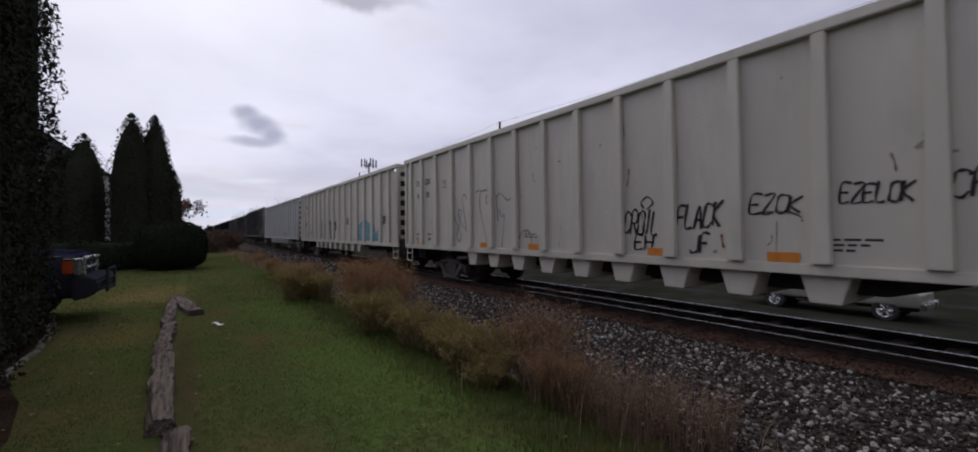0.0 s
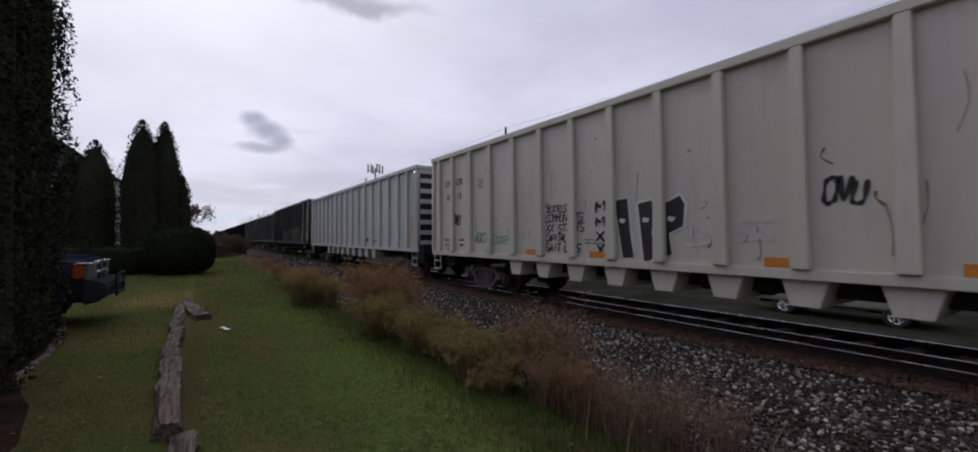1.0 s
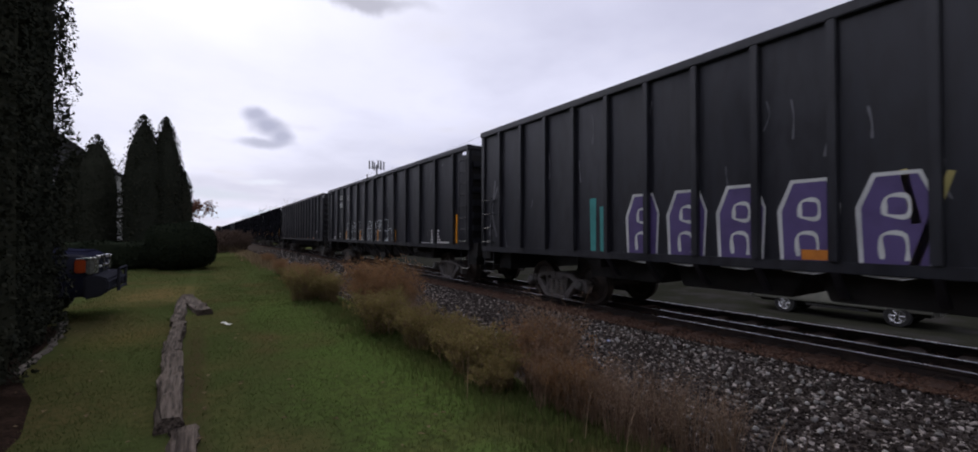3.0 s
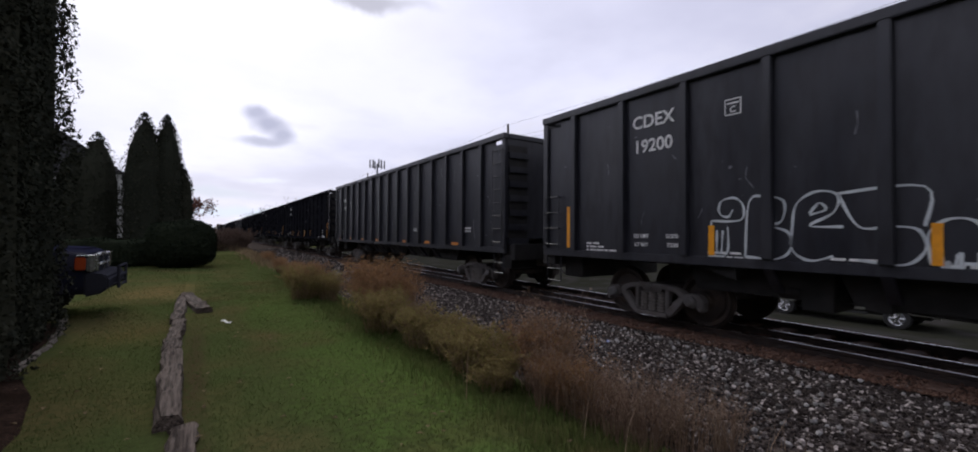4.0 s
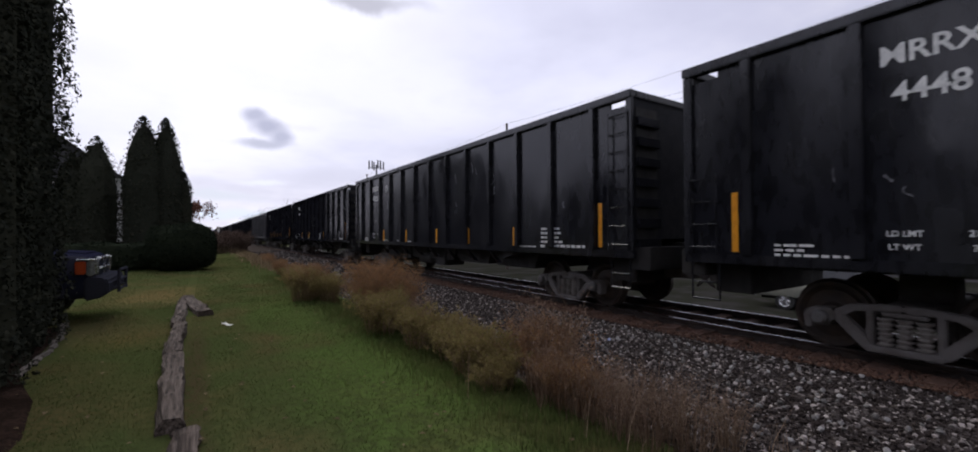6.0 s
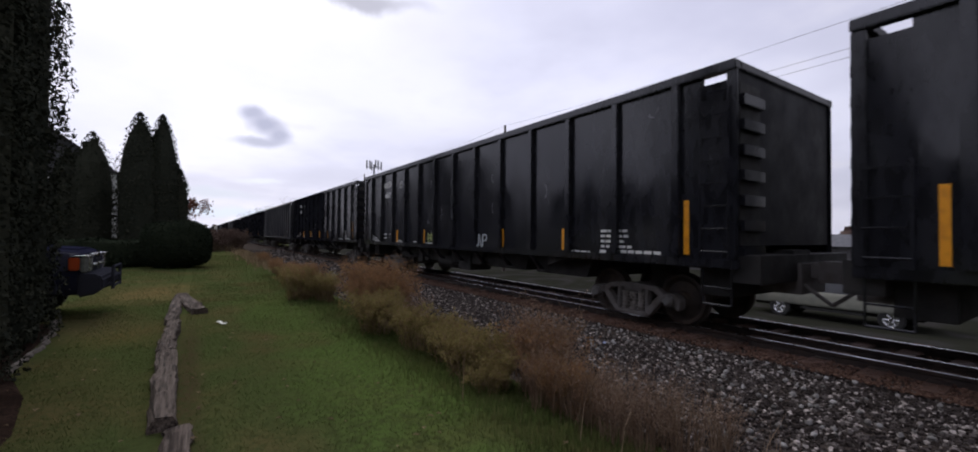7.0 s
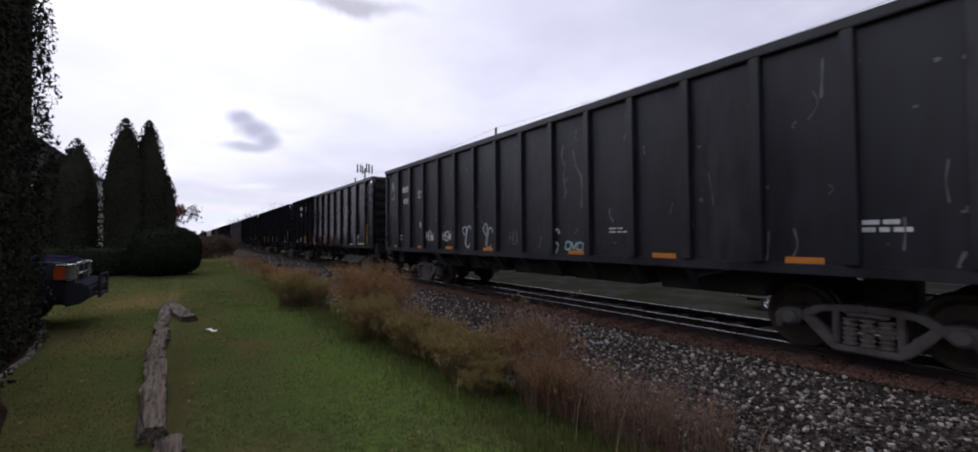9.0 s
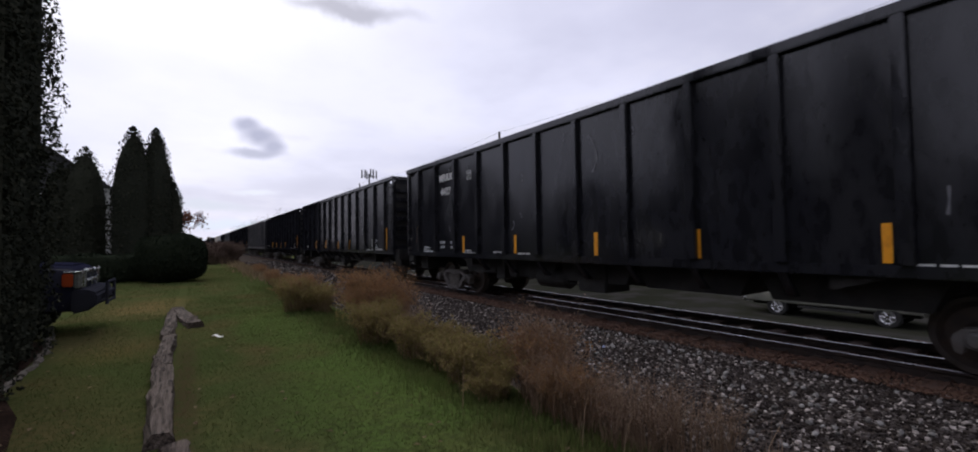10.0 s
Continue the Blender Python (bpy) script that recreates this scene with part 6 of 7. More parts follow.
# a plain stroke alphabet on a grid four wide and six high: each pair of digits is a point, strokes are parted by blanks
PEN = {"A": "002640 1232", "B": "00063645440333 3342413000", "C": "4536160501103041", "D": "00062644422000", "E": "46060040 0333", "F": "460600 0333", "G": "4536160501103041 434123",
       "H": "0006 4046 0343", "I": "2026", "J": "4641301001", "K": "0006 460340", "L": "060040", "M": "0006234640", "N": "00064046", "O": "163645413010010516", "P": "00063645443303",
       "R": "00063645443303 2340", "S": "4536160504134241301001", "T": "0646 2620", "U": "060110304146", "V": "062046", "W": "0610243046", "X": "0046 0640", "Y": "0623 4620", "Z": "06460040",
       "5": "46060434413010", "6": "451604011030413303", "9": "4333140516364540", "8": "332415163644330210304233", ":": "2122 2425"}


def scrawl(car, y, z, text, w, h, col, pen=0.03, seed=1, slant=0.15, label="sprayed graffiti writing", layer=1):
    """Sprayed words in an unsteady hand: y is the middle, z the foot of the letters, w and h the size of the word."""
    rng = random.Random(seed)
    f = Flat(layer)
    cw = w / len(text)
    for i, ch in enumerate(text):
        if ch == " ":
            continue
        u0, hh, dz = -w / 2 + cw * i, h * rng.uniform(0.88, 1.1), h * rng.uniform(-0.06, 0.06)
        for st in PEN[ch].split():
            pts = []
            for q in range(0, len(st), 2):
                gx, gy = int(st[q]) / 4 + rng.uniform(-0.06, 0.06), int(st[q + 1]) / 6 + rng.uniform(-0.04, 0.04)
                pts.append((u0 + cw * (0.1 + 0.82 * gx) + slant * h * (gy - 0.5), dz + hh * gy))
            f.stroke(pts, pen * 1.25)
    return f.put(car, y, z, SP[col], label=label)


def strokes(car, d_to_y, lines, col, pen, label):
    """Free strokes given as (distance from the rear end, height)."""
    f = Flat(1)
    for ln in lines:
        f.stroke([(d, v) for d, v in ln], pen)
    return f.put(car, d_to_y(0), 0, SP[col], label=label)


def blotches(car, seed, count, col, low, high, half, size, label):
    """Irregular chips and stains on the sheets."""
    rng = random.Random(seed)
    f = Flat(0)
    for i in range(count):
        u, v, r = rng.uniform(-half, half), rng.uniform(low, high), size * rng.uniform(0.2, 1) ** 2
        k, turn, flat = rng.randint(6, 9), rng.uniform(0, 6), rng.uniform(0.3, 1.0)
        f.poly([(u + r * rng.uniform(0.4, 1.2) * math.cos(6.283 * q / k + turn) * (1 if rng.random() < 0.8 else 1.5), v + flat * r * rng.uniform(0.4, 1.2) * math.sin(6.283 * q / k + turn)) for q in range(k)])
    tagged(f.put(car, 0, 0, SP[col], "paint_chips", label), kind="stuff")


def outlined_word(car, y, z, w, h, col, pen):
    """Two-storey hollow letters drawn with one thin line."""
    f = Flat(1)
    for ln in (((0, .62), (0, .1), (.05, 0), (.1, .1), (.1, .52)), ((.035, .45), (.035, .12), (.06, .08), (.07, .45)), ((.0, .62), (.17, .62), (.19, .85), (.14, 1), (.06, .95), (.05, .75), (.1, .68), (.13, .8)),
               ((.2, .02), (.22, .9), (.3, 1), (.4, .9), (.39, .6), (.33, .52), (.42, .42), (.43, .15), (.36, 0), (.2, .02)), ((.3, .62), (.31, .8)), ((.29, .2), (.31, .4)),
               ((.44, .5), (.46, .85), (.55, 1.02), (.64, .95), (.62, .7), (.52, .52), (.66, .5)), ((.44, .5), (.44, .15), (.52, 0), (.62, .08)), ((.52, .7), (.56, .85), (.59, .75), (.52, .68)),
               ((.64, .97), (.95, 1.0), (.95, .5)), ((.64, .97), (.72, .5), (.84, .5), (.93, .45), (.95, .2), (.88, 0), (.72, .04)), ((.97, .02), (.96, .4), (1.02, .58), (1.1, .55), (1.13, .3), (1.12, .02))):
        f.stroke([((a - 0.5) * w, b * h) for a, b in ln], pen)
    f.put(car, y, z, SP[col], label="pale hollow graffiti letters drawn in one line")


def plate(car, y, z, w, h, mat, name="reflector", label="", x=SHEET):
    me = Shape().box(-0.006, 0, -w / 2, w / 2, -h / 2, h / 2).mesh(name, mat)
    part(name, me, car, label, at=pose(x - 0.001, y, z))


def words(car, text, y, z, size, mat):
    part("lettering", LETTERS[text, size, mat], car, "painted lettering", at=on_side(SHEET - 0.004, y, z))


def bars(car, y, z, rows, mat, seed=1, size=0.045, gap=0.085):
    """Small print that cannot be read: short bars in rows."""
    rng = random.Random(seed)
    f = Flat(0)
    for i, length in enumerate(rows):
        u = -0.4
        while u < -0.4 + length:
            w = rng.uniform(0.06, 0.16)
            f.bar(u + w / 2, -i * gap, w, size)
            u += w + 0.03
    tagged(f.put(car, y, z, mat, "small_print", "rows of small stencilled print"), kind="stuff")


def square_mark(car, y, z, mat):
    f = Flat(0)
    q = 0.105
    f.stroke([(-q, -q), (q, -q), (q, q), (-q, q), (-q, -q)], 0.022, False)
    f.bar(0, 0.05, 0.16, 0.022)
    f.put(car, y, z, M[mat], "square_mark", "outlined square stencil")
    part("lettering", LETTERS["C", 0.12, mat], car, at=on_side(SHEET - 0.004, y, z - 0.04))


def scuffs(car, seed, count, col, low=1.1, high=3.5, length=0.5, half=7.5):
    """Scratches and streaks down the sheets."""
    rng = random.Random(seed)
    f = Flat(0)
    for i in range(count):
        u, v, l = rng.uniform(-half, half), rng.uniform(low, high), length * rng.uniform(0.15, 1)
        f.stroke([(u, v), (u + rng.uniform(-0.05, 0.05), v - l * 0.5), (u + rng.uniform(-0.08, 0.08), max(1.05, v - l))], rng.uniform(0.008, 0.035))
    tagged(f.put(car, 0, 0, SP[col], "scuffing", "pale scratches and streaks"), kind="stuff")


def decorate(car, kind, mark, number, seed):
    H = LENGTH[kind] / 2
    at = lambda d: H - d
    rng = random.Random(seed)
    if kind in ("ofox", "cigx"):
        if kind == "ofox":
            for d in (4.8, 6.7, 9.7, 11.45, 1.1, 15.4):
                plate(car, at(d), 1.03, 0.36, 0.12, M["orange"])
        else:
            for d, h in ((0.62, 0.7), (2.55, 0.34), (4.4, 0.36), (6.2, 0.36), (8.1, 0.36), (9.95, 0.36), (11.8, 0.36), (14.5, 0.4), (15.9, 0.7)):
                plate(car, at(d), 1.2 + h / 2, 0.075, h, M["yellow"])
            plate(car, at(11.2), 1.25, 0.36, 0.24, M["white"], "data_plate", "black data plate with white rim")
            plate(car, at(11.2), 1.25, 0.32, 0.2, M["ink"], "data_plate", "black data plate with white rim", SHEET - 0.004)
        if mark:
            if kind == "ofox":
                for tx, d, z in ((mark[:2], 1.0, 2.9), (mark[2:], 1.64, 2.9), (number[:2], 1.0, 2.5), (number[2:], 1.64, 2.5)):
                    words(car, tx, at(d), z, 0.25, "ink")
                words(car, "LD LMT", at(0.95), 1.28, 0.085, "ink")
                words(car, "213700", at(1.75), 1.28, 0.085, "ink")
                words(car, "LT WT", at(0.95), 1.14, 0.085, "ink")
                words(car, "72300", at(1.75), 1.14, 0.085, "ink")
                square_mark(car, at(2.74), 2.74, "ink")
            else:
                words(car, mark, at(0.92), 2.95, 0.25, "ink")
                words(car, number, at(0.92), 2.62, 0.25, "ink")
                square_mark(car, at(1.78), 2.9, "ink")
        bars(car, at(6.8), 1.3, (0.3, 0.4), M["ink"], seed, 0.02, 0.06)
        bars(car, at(12.2), 1.25, (0.5, 0.5, 0.3), M["ink"], seed + 1, 0.025, 0.06)
        scuffs(car, seed, 26, "faint", 1.0, 3.5, 0.7)
        scuffs(car, seed + 9, 12, "rust", 1.2, 3.5, 0.35)
    elif kind in ("mrrx", "cdex"):
        for d, z0, z1 in ((0.72, 1.1, 1.9), (3.6, 1.08, 1.5), (5.87, 1.08, 1.5), (8.25, 1.08, 1.5), (10.17, 1.08, 1.5), (12.24, 1.08, 1.5), (14.85, 1.1, 1.9)):
            if number != "4437" or d not in (8.25, 10.27):
                plate(car, at(d), (z0 + z1) / 2, 0.085, z1 - z0, M["yellow"])
        if mark:
            words(car, mark, at(2.63), 3.2, 0.29, "white")
            words(car, number, at(2.63), 2.8, 0.29, "white")
            square_mark(car, at(3.9), 3.12, "white")
            bars(car, at(3.95), 1.12, (0.4, 0.55), M["white"], seed + 6, 0.03, 0.06)
            bars(car, at(5.4), 1.1, (0.45, 0.5), M["white"], seed + 7, 0.028, 0.06)
            bars(car, at(6.35), 1.08, (0.35,), M["white"], seed + 8, 0.028)
            for tx, d, z in (("LD LMT", 2.42, 1.34), ("213700", 3.0, 1.34), ("LT WT", 2.42, 1.2), ("72300", 3.0, 1.2)):
                words(car, tx, at(d), z, 0.085, "white")
        bars(car, at(1.6), 1.2, (0.3, 0.35, 0.8), M["white"], seed + 2, 0.03, 0.06)
        bars(car, at(13.6), 1.45, (0.5, 0.5, 0.5, 0.6), M["white"], seed + 3, 0.045, 0.09)
        bars(car, at(13.9), 1.1, (0.9,), M["white"], seed + 4, 0.05)
        plate(car, at(13.25), 1.07, 0.13, 0.09, M["white"], "data_plate")
        bars(car, at(12.85), 1.07, (0.5,), M["white"], seed + 5, 0.025)
        part("decal", Shape().box(-0.005, 0, -0.04, 0.04, -0.09, 0.09).mesh("decal", SP["red"]), car, "small red decal", at=pose(SHEET - 0.001, at(13.48), 1.2))
        scuffs(car, seed, 16, "scuff", 1.4, 3.5, 0.3)
    elif kind == "old":
        for d in (0.95, 2.8, 4.6, 6.5, 9.42, 11.25, 13.1):
            plate(car, at(d), 1.05, 0.4, 0.11, M["orange"], label="orange reflective plate")
        if mark:
            words(car, mark, at(1.76), 2.95, 0.27, "white")
            words(car, number, at(1.76), 2.56, 0.27, "white")
            square_mark(car, at(2.7), 2.72, "white")
            for tx, d, z in (("LD LMT", 1.3, 1.42), ("LT WT", 1.3, 1.3)):
                words(car, tx, at(d), z, 0.075, "white")
            plate(car, at(2.85), 1.75, 0.18, 0.18, M["white"], "data_plate", "white square card")
        bars(car, at(10.6), 1.5, (0.3, 0.4), M["white"], seed, 0.025, 0.06)
        bars(car, at(13.95), 1.5, (0.28, 0.42), M["white"], seed + 3, 0.05, 0.08)
        scuffs(car, seed, 40, "scuff", 1.2, 3.5, 0.5)
    elif kind == "gon":
        for d in (7.3, 11.6, 13.2):
            plate(car, at(d), 1.12, 0.35, 0.12, M["orange"])
        plate(car, at(15.25), 1.32, 0.42, 0.24, M["orange"])
        plate(car, at(15.25), 1.62, 0.4, 0.09, M["yellow"])
        bars(car, at(14.0), 2.35, (0.7, 0.7, 0.6, 0.2, 0.25, 0.2, 0.4, 0.9, 0.5), M["white"], seed, 0.035, 0.1)
        bars(car, at(14.0), 1.4, (0.6, 0.7), M["white"], seed + 1, 0.04, 0.1)
        bars(car, at(15.2), 1.95, (0.9, 0.6), M["white"], seed + 1, 0.03, 0.1)
        scuffs(car, seed, 40, "scuff", 1.1, 3.6, 0.6)


for i, (c, k, rear, mark, number) in enumerate(CARS):
    if i < 13:
        decorate(c, k, mark, number, 100 + i)
    elif k in ("mrrx", "old", "cigx", "ofox"):
        decorate(c, k, "", "", 100 + i)

A, B, C, D, E, F, G, H_, I, J, K, L = [c[0] for c in CARS[:12]]
yA = lambda d: LENGTH["ofox"] / 2 - d
scrawl(A, yA(9.4), 1.32, "CROIL", 0.66, 0.36, "black", 0.032, 1)
scrawl(A, yA(9.45), 1.06, "EH", 0.36, 0.2, "black", 0.03, 2)
strokes(A, yA, [((9.45, 1.72), (9.4, 1.82), (9.52, 1.9), (9.62, 1.8), (9.5, 1.7))], "black", 0.03, "sprayed loop over the tag")
scrawl(A, yA(10.37), 1.4, "FLACK", 0.68, 0.34, "black", 0.034, 3)
scrawl(A, yA(10.38), 1.06, "JF", 0.3, 0.28, "black", 0.034, 4)
scrawl(A, yA(11.37), 1.58, "EZOK", 0.6, 0.22, "black", 0.024, 5)
strokes(A, yA, [((11.1, 1.56), (11.4, 1.6), (11.62, 1.54), (11.66, 1.46))], "black", 0.018, "sprayed underline")
scrawl(A, yA(12.34), 1.66, "EZELOK", 0.62, 0.2, "black", 0.024, 6)
scrawl(A, yA(13.1), 1.68, "CRO", 0.4, 0.26, "black", 0.028, 7)
strokes(A, yA, [((3.07, 1.14), (3.05, 1.8), (3.22, 2.2), (3.3, 1.8), (3.66, 1.28), (3.55, 1.1), (3.45, 1.3), (3.7, 1.85), (3.53, 1.95), (3.6, 1.7), (3.97, 1.37)),
                ((3.97, 1.37), (3.75, 2.2), (3.9, 2.32), (4.1, 1.9), (4.2, 1.78), (4.25, 1.2)), ((4.4, 2.36), (4.65, 2.38), (4.6, 1.99), (4.95, 1.06)), ((4.65, 2.38), (5.25, 2.3), (5.4, 1.6)),
                ((5.3, 2.14), (5.49, 2.26), (5.8, 2.08), (6.11, 2.24), (6.12, 1.7), (5.94, 1.71), (6.2, 0.98)), ((5.45, 1.9), (5.52, 1.71), (5.65, 1.7), (5.54, 1.0)), ((6.2, 1.2), (6.31, 1.35), (6.55, 1.35), (6.66, 1.01))],
        "faint", 0.05, "large faded grey sprayed scribble")
blotches(A, 3, 40, "faint", 1.0, 3.5, 7.8, 0.05, "small chips and stains in the paint")
# second grey car: sprayed lines of writing, outlined capitals, black block letters, teal piece
for k, (line, w) in enumerate((("56:KILLS", 0.62), ("COMMUNISTS", 1.05), ("XX STARTS", 1.1), ("CAPITALIS", 0.8), ("GAIT LIES", 1.0))):
    scrawl(B, yA(5.3 + w / 2), 1.86 - 0.2 * k, line, w, 0.15, "black", 0.024, 20 + k, 0.2)
for k, ch in enumerate("MMXX"):
    scrawl(B, yA(6.78), 1.8 - 0.26 * k, ch, 0.22, 0.2, "white", 0.085, 30 + k, 0.0, "white halo of a black capital", 1)
    scrawl(B, yA(6.78), 1.8 - 0.26 * k, ch, 0.22, 0.2, "black", 0.04, 30 + k, 0.0, "black capital with a white halo", 2)
for u, pts in ((-0.45, [(-0.2, 0.5), (0.14, 0.52), (0.2, -0.1), (0.26, -0.5), (0.0, -0.52), (-0.1, 0.1)]), (0.02, [(-0.16, 0.42), (0.14, 0.46), (0.2, 0.2), (0.14, -0.08), (0.2, -0.46), (-0.04, -0.62), (-0.1, -0.1)]),
               (0.48, [(-0.2, 0.36), (0.16, 0.5), (0.26, 0.34), (0.22, 0.0), (-0.02, -0.1), (0.02, -0.42), (-0.2, -0.5), (-0.24, 0.05)])):
    g = Flat(1).poly(pts).put(B, yA(7.72 + u), 1.5, SP["black"], label="black graffiti letter with white outline")
    o = Flat(2).stroke(pts + pts[:1], 0.05, False).stroke([(-0.04, 0.16), (0.02, 0.1), (0.04, 0.16)], 0.07)
    part("outline", o.s.mesh("outline", SP["white"]), g)
tag(B, yA(8.6), 1.45, 0.3, 0.4, "white", 14, 2, 0.03)
scrawl(B, yA(9.4), 1.32, "SOS", 0.45, 0.25, "white", 0.03, 15)
for d, z in ((10.37, 1.74), (15.0, 1.68), (1.5, 1.72)):
    scrawl(B, yA(d), z, "OVU", 0.4, 0.28, "black", 0.045, int(d))
top_edge = [(11.7, 1.0), (11.72, 1.35), (11.95, 1.5), (12.1, 1.68), (12.6, 1.88), (13.1, 1.8), (13.5, 1.66), (13.8, 1.78), (13.95, 1.6), (14.1, 1.3), (14.5, 1.42), (14.55, 1.0)]
g = Flat(1).poly([(d - 13, v) for d, v in top_edge]).put(B, yA(13), 0, SP["blue"], label="large faded teal graffiti piece")
o = Flat(2)
for ln in (top_edge[1:], [(12.2, 1.0), (12.0, 1.5), (12.25, 1.62), (12.5, 1.0)], [(12.7, 1.7), (12.55, 1.3), (12.85, 1.0), (13.0, 1.6)], [(13.2, 1.0), (13.05, 1.3), (13.3, 1.45), (13.5, 1.2), (13.3, 1.05)], [(13.7, 1.7), (13.6, 1.2), (13.9, 1.0)], [(14.1, 1.3), (14.2, 1.0)]):
    o.stroke([(d - 13, v) for d, v in ln], 0.035)
part("outline", o.s.mesh("outline", SP["purple"]), g, "dark outline")
f = Flat(2)
for d in (12.3, 12.95, 13.6):
    f.stroke([(d - 13, 1.1), (d - 12.95, 1.3), (d - 12.9, 1.55)], 0.1)
part("highlight", f.s.mesh("highlight", SP["pale_teal"]), g, "pale teal streaks")
scrawl(B, yA(2.75), 1.22, "AOKS", 0.5, 0.24, "mint", 0.03, 18)
scrawl(B, yA(3.6), 1.2, "EOTE", 0.66, 0.18, "mint", 0.026, 19)
blotches(B, 4, 40, "faint", 1.0, 3.5, 7.8, 0.05, "small chips and stains in the paint")
blotches(C, 5, 120, "stain", 1.0, 3.5, 7.8, 0.12, "worn brown stains in the paint")
blotches(C, 6, 60, "rust", 1.6, 3.5, 7.8, 0.06, "rusty chips in the paint")
# black gondola: purple letters, teal block, green block letters, white and yellow tags
yD = lambda d: LENGTH["gon"] / 2 - d
for k in range(5):
    d = 4.85 + 0.78 * k
    g = Flat(1).poly([(-0.27, -0.52), (-0.3, 0.2), (-0.16, 0.55), (0.2, 0.55), (0.31, 0.25), (0.27, -0.5), (0.06, -0.55)]).put(D, yD(d), 1.45, SP["purple"], label="purple graffiti letter with white outline")
    o = Flat(2).stroke([(-0.27, -0.52), (-0.3, 0.2), (-0.16, 0.55), (0.2, 0.55), (0.31, 0.25), (0.27, -0.5), (0.06, -0.55), (-0.27, -0.52)], 0.05, False)
    o.stroke([(-0.1, -0.35), (-0.1, -0.1), (0.08, -0.1), (0.1, -0.36)], 0.05).stroke([(-0.08, 0.12), (-0.06, 0.3), (0.1, 0.3), (0.1, 0.1), (-0.08, 0.12)], 0.05)
    part("outline", o.s.mesh("outline", SP["white"]), g)
scrawl(D, yD(8.15), 1.05, "Y", 0.4, 0.9, "yellow", 0.06, 22)
scrawl(D, yD(3.9), 1.0, "II", 0.5, 0.9, "teal", 0.12, 23, 0.0)
g = Flat(1).poly([(-0.33, -0.52), (-0.34, 0.5), (-0.1, 0.54), (0.3, 0.5), (0.33, -0.5)]).put(D, yD(8.95), 1.42, SP["mint"], label="teal graffiti block with dark words")
for k, wd in enumerate(("US", "AND", "THEM")):
    scrawl(D, yD(8.95), 1.66 - 0.3 * k, wd, 0.5, 0.2, "black", 0.035, 24 + k, 0.0, "dark words on the teal block", 2)
for k in range(4):
    d, h = 9.98 + 0.78 * k, 1.08 + 0.07 * k
    shape = [(-0.34, 0.0), (-0.33, h * 0.55), (-0.3, h * 0.93), (-0.1, h), (0.2, h * 0.98), (0.32, h * 0.8), (0.26, h * 0.52), (0.34, h * 0.3), (0.33, 0.02), (0.05, 0.05)]
    g = Flat(1).poly(shape).put(D, yD(d), 0.93, SP["green"], label="olive green graffiti letter with a pale top")
    part("pale_top", Flat(2).poly([(-0.3, h * 0.86), (-0.1, h * 0.99), (0.2, h * 0.97), (0.3, h * 0.8), (0.1, h * 0.82), (-0.1, h * 0.78)]).s.mesh("pale_top", SP["white"]), g, "white sprayed top")
    o = Flat(3).stroke([(-0.12, h * 0.15), (-0.1, h * 0.38), (0.1, h * 0.4), (0.12, h * 0.16)], 0.05).stroke([(-0.1, h * 0.6), (0.02, h * 0.72), (0.14, h * 0.6)], 0.05).stroke([(-0.34, h * 0.5), (-0.05, h * 0.5), (0.3, h * 0.54)], 0.035)
    o.stroke(shape + shape[:1], 0.03, False)
    part("outline", o.s.mesh("outline", SP["olive_dark"]), g, "dark outline")
    f = Flat(2).poly([(-0.22, 0.05), (-0.2, h * 0.3), (-0.05, h * 0.26), (0.0, 0.08)]).poly([(0.1, h * 0.5), (0.2, h * 0.7), (0.28, h * 0.62)])
    part("pale_patch", f.s.mesh("pale_patch", SP["lime"]), g, "pale patches")
scrawl(D, yD(13.22), 1.3, "NEUS", 0.56, 0.34, "white", 0.05, 41)
scrawl(D, yD(13.3), 1.06, "OOE", 0.5, 0.22, "white", 0.045, 42)
scrawl(D, yD(14.38), 1.42, "BB", 0.26, 0.24, "white", 0.03, 43)
scrawl(D, yD(14.33), 1.12, "AOIS", 0.4, 0.2, "lime", 0.03, 44)
strokes(D, yD, [((14.9, 3.2), (15.1, 3.1), (15.2, 2.95), (15.05, 2.85), (15.0, 3.0), (15.25, 3.15), (15.3, 3.45), (15.42, 3.42), (15.38, 3.3), (15.28, 3.32)), ((15.1, 2.7), (15.3, 2.8), (15.4, 3.1), (15.2, 3.1)), ((15.15, 2.95), (15.35, 2.65), (15.3, 2.5), (15.5, 2.7)),
                ((15.05, 2.3), (15.05, 2.52), (15.2, 2.5)), ((15.0, 2.4), (15.2, 2.4)), ((15.25, 2.28), (15.3, 2.5), (15.36, 2.3)), ((15.4, 2.28), (15.4, 2.5), (15.5, 2.42), (15.42, 2.36), (15.55, 2.28))], "yellow", 0.028, "pale yellow sprayed tag")
scrawl(D, yD(15.14), 1.4, "BB", 0.22, 0.2, "pale_teal", 0.028, 45)
scrawl(D, yD(15.36), 1.42, "OTH", 0.3, 0.16, "blue", 0.03, 46)
scrawl(D, yD(15.7), 1.38, "BB", 0.26, 0.3, "lime", 0.036, 47)
scrawl(D, yD(15.76), 1.06, "HA", 0.22, 0.2, "lime", 0.03, 48)
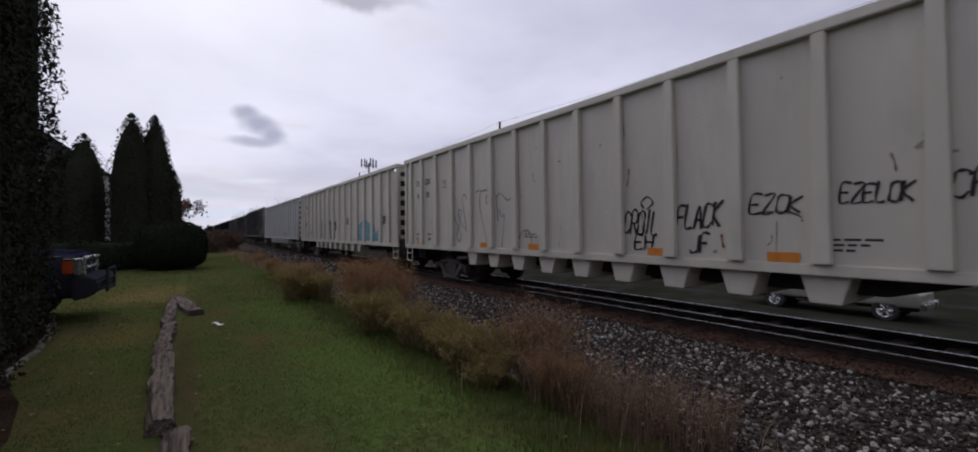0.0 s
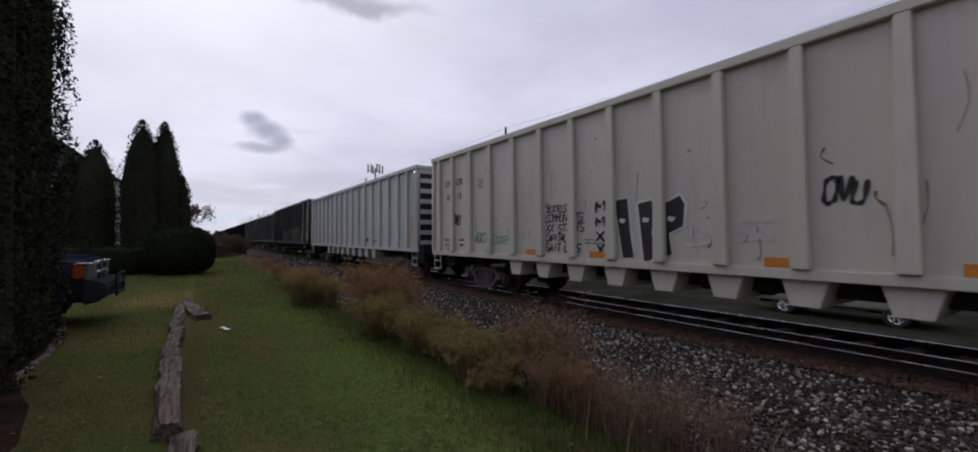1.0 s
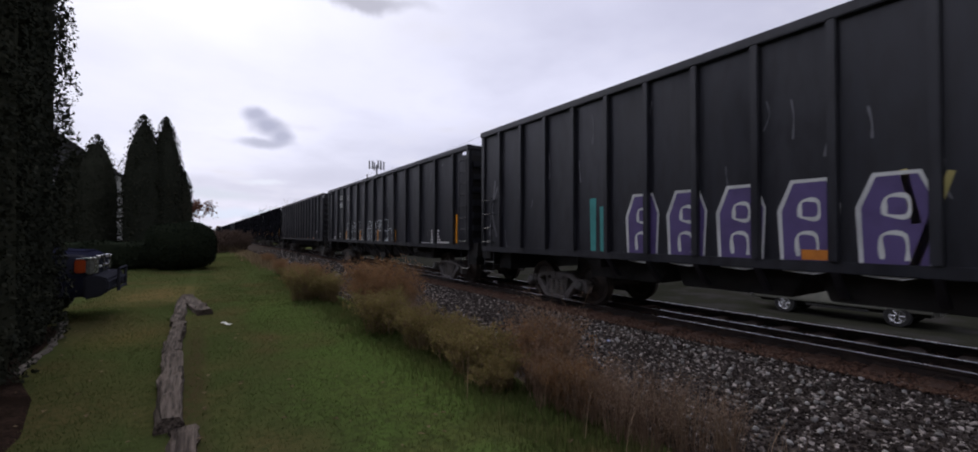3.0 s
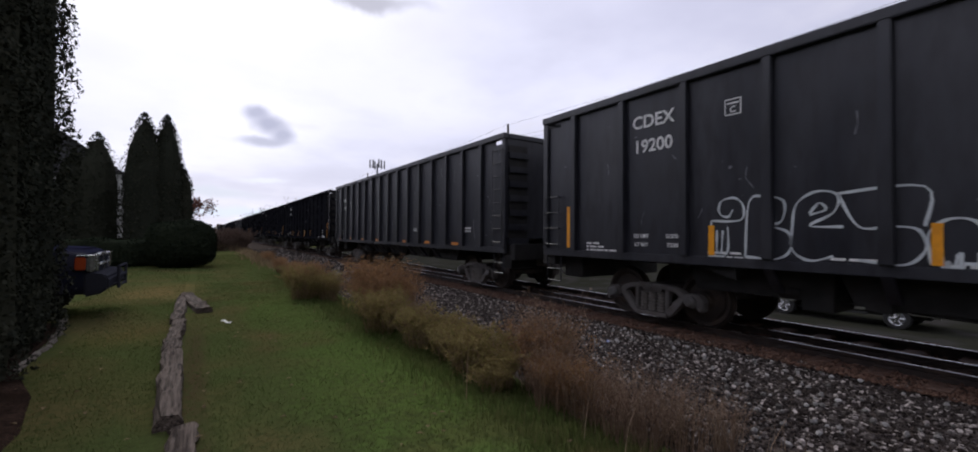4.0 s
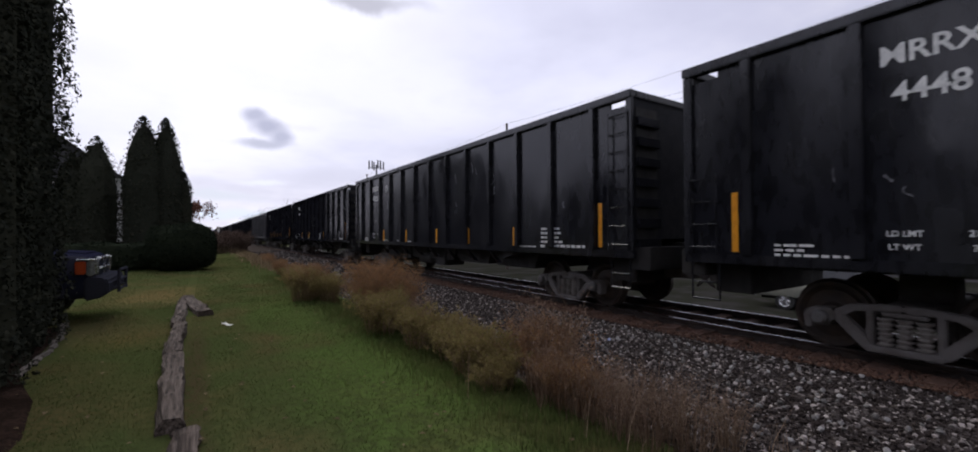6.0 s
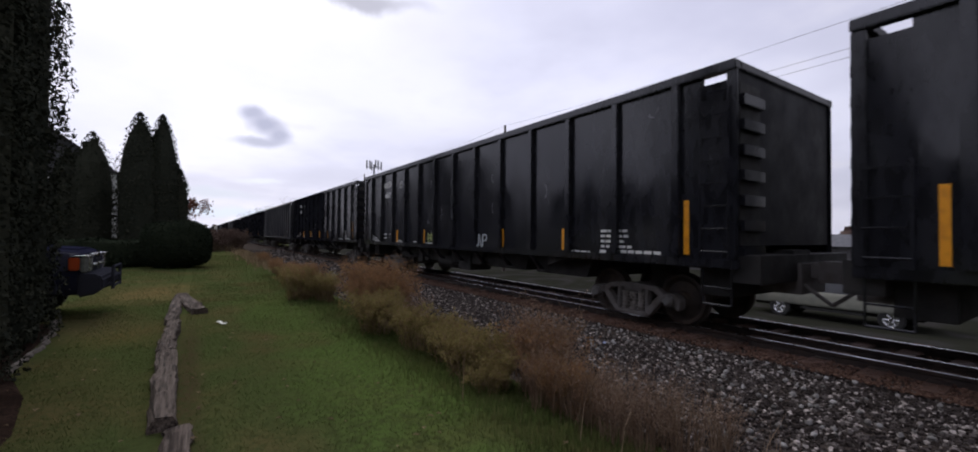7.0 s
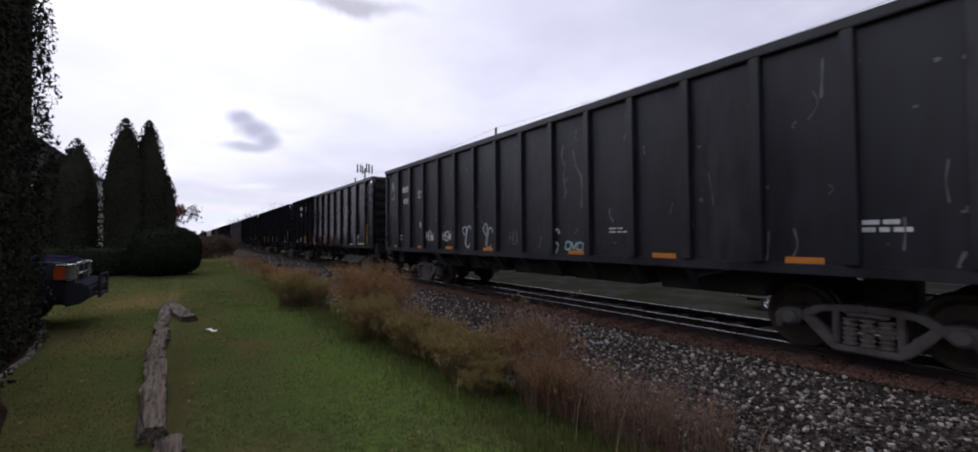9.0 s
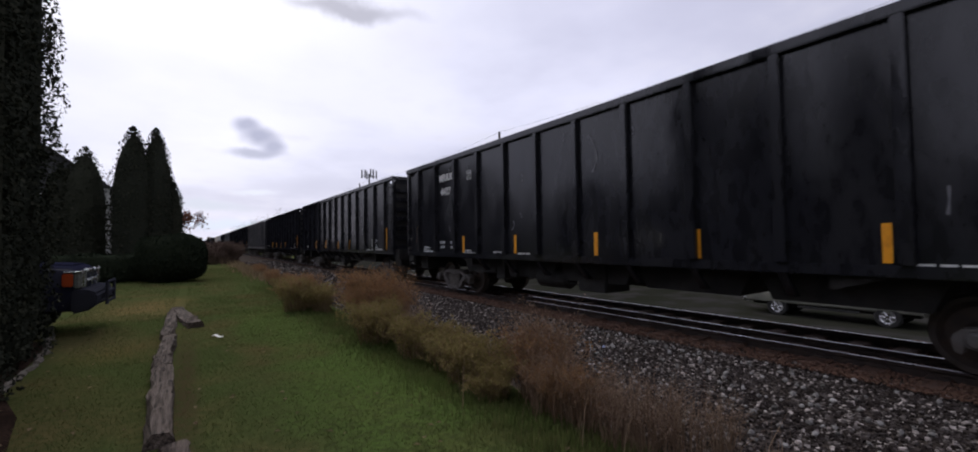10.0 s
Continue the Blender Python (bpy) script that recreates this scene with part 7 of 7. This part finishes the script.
strokes(D, yD, [((15.97, 1.1), (15.95, 1.2), (15.99, 1.25), (15.94, 1.35), (15.98, 1.45), (15.95, 1.6), (15.99, 1.65))], "white", 0.025, "small upright white tag")
f = Flat(0).stroke([(-0.15, -0.15), (0.15, -0.15), (0.15, 0.15), (-0.15, 0.15), (-0.15, -0.15)], 0.018, False).stroke([(0, -0.15), (0, 0.15)], 0.012, False).stroke([(-0.15, 0.02), (0.15, 0.02)], 0.012, False)
f.put(D, yD(14.02), 1.14, M["white"], "data_panel", "white ruled data panel")
sign = part("frame_plate", Shape().box(-0.02, 0, -0.3, 0.3, -0.07, 0.07).mesh("frame_plate", M["under"], bevel=0.006), D, "dark plate with white scribble over the bogie", at=pose(SHEET, yD(14.76), 0.74))
part("scribble", Flat(0).stroke([(-0.24, -0.02), (-0.15, 0.03), (-0.1, -0.03), (0, 0.03), (0.06, -0.02), (0.22, 0.02)], 0.02).s.mesh("scribble", SP["white"]), sign, at=pose(-0.022, 0, 0))
scrawl(D, yD(0.6), 1.3, "K", 0.35, 1.6, "scuff", 0.05, 49)
# glossy black cars
yM = lambda d: LENGTH["mrrx"] / 2 - d
outlined_word(E, yM(4.75), 1.07, 2.3, 0.80, "chalk", 0.032)
outlined_word(E, yM(8.2), 1.07, 2.6, 0.82, "chalk", 0.036)
scrawl(E, yM(6.02), 1.0, "WH", 0.28, 0.2, "chalk", 0.03, 50, 0)
scrawl(E, yM(9.24), 1.0, "WH", 0.3, 0.2, "chalk", 0.03, 51, 0)
strokes(E, yM, [((9.3, 3.0), (9.36, 2.7), (9.4, 2.4)), ((9.05, 2.85), (9.2, 2.6)), ((8.85, 3.05), (8.84, 2.8))], "scuff", 0.05, "pale scrape in the black paint")
blotches(E, 7, 60, "scuff", 1.2, 3.5, 7.4, 0.035, "pale chips in the black paint")
strokes(I, yM, [((0.86, 1.3), (0.9, 1.1), (0.98, 1.3), (1.0, 1.08), (1.1, 1.26), (1.08, 1.05)), ((0.84, 1.14), (1.15, 1.18))], "white", 0.03, "small white sprayed tag")
scrawl(I, yM(6.35), 1.16, "TEXOU", 0.58, 0.2, "lime", 0.026, 52, 0.1, "pale yellow chalked writing")
strokes(I, yM, [((6.2, 1.08), (6.4, 1.07), (6.6, 1.08))], "chalk", 0.015, "chalk underline")
strokes(J, yM, [((9.56, 3.4), (9.62, 3.1), (9.74, 2.8), (9.82, 2.45), (9.78, 2.25), (9.9, 2.0)), ((10.1, 1.7), (10.25, 1.6), (10.2, 1.52), (10.3, 1.45))], "scuff", 0.03, "pale crooked drip of paint")
scrawl(I, yM(9.2), 1.06, "JNP", 0.55, 0.3, "chalk", 0.034, 53)
for d, wd, w, h in ((3.43, "HSW", 0.5, 0.26), (4.47, "HSW", 0.5, 0.24), (5.5, "9C", 0.42, 0.5), (6.47, "9C", 0.46, 0.52)):
    scrawl(K, yM(d), 1.4 - h / 2, wd, w, h, "chalk", 0.034, int(d * 10))
strokes(K, yM, [((9.1, 3.15), (9.06, 2.9), (9.14, 2.75), (9.1, 2.5), (9.16, 2.3), (9.12, 2.1)), ((9.2, 2.5), (9.12, 2.35), (9.2, 2.2)), ((9.36, 3.0), (9.42, 2.75), (9.56, 2.5), (9.72, 2.6), (9.74, 2.9)), ((9.56, 2.5), (9.58, 2.2), (9.56, 1.9))], "scuff", 0.045, "pale scraped paint")
scrawl(K, yM(9.44), 1.12, "OVOS", 0.62, 0.14, "pale_teal", 0.03, 54)
scrawl(K, yM(7.56), 1.2, "HUA", 0.4, 0.3, "scuff", 0.025, 55)
scrawl(K, yM(8.86), 1.05, "S", 0.2, 0.4, "chalk", 0.04, 56)
tag(K, yM(0.62), 3.05, 0.28, 0.62, "chalk", 57, 2, 0.022)
for c, sd in ((F, 60), (K, 61)):
    blotches(c, sd, 110, "scuff", 1.2, 3.5, 7.4, 0.05, "pale chips in the dull black paint")
strokes(L, yM, [((8.1, 3.3), (8.25, 3.1), (8.3, 2.8), (8.2, 2.6))], "scuff", 0.035, "pale scratch in the black paint")


# ---- what moves: the train rolls past at a steady pace, its wheels turning ----
def ran(t):
    """Metres that the train has rolled by t seconds."""
    return 18.719 * t - 0.0123 * t * t


def motions():
    for c, k, rear, mark, number in CARS:
        walk(c, [(t, pose(TRACK_X, rear - LENGTH[k] / 2 - ran(t), 0)) for t in range(11)])
    turns = [(i / FPS, Matrix.LocRotScale(None, Euler((ran(i / FPS) / WHEEL_R, 0, 0)), None)) for i in range(0, 301)]
    for c, k, rear, mark, number in CARS[:12]:
        for o in c.children_recursive:
            if o.name.startswith("wheelset"):
                seat = o.matrix_basis.translation.copy()
                walk(o, [(t, Matrix.Translation(seat) @ m) for t, m in turns])


motions()
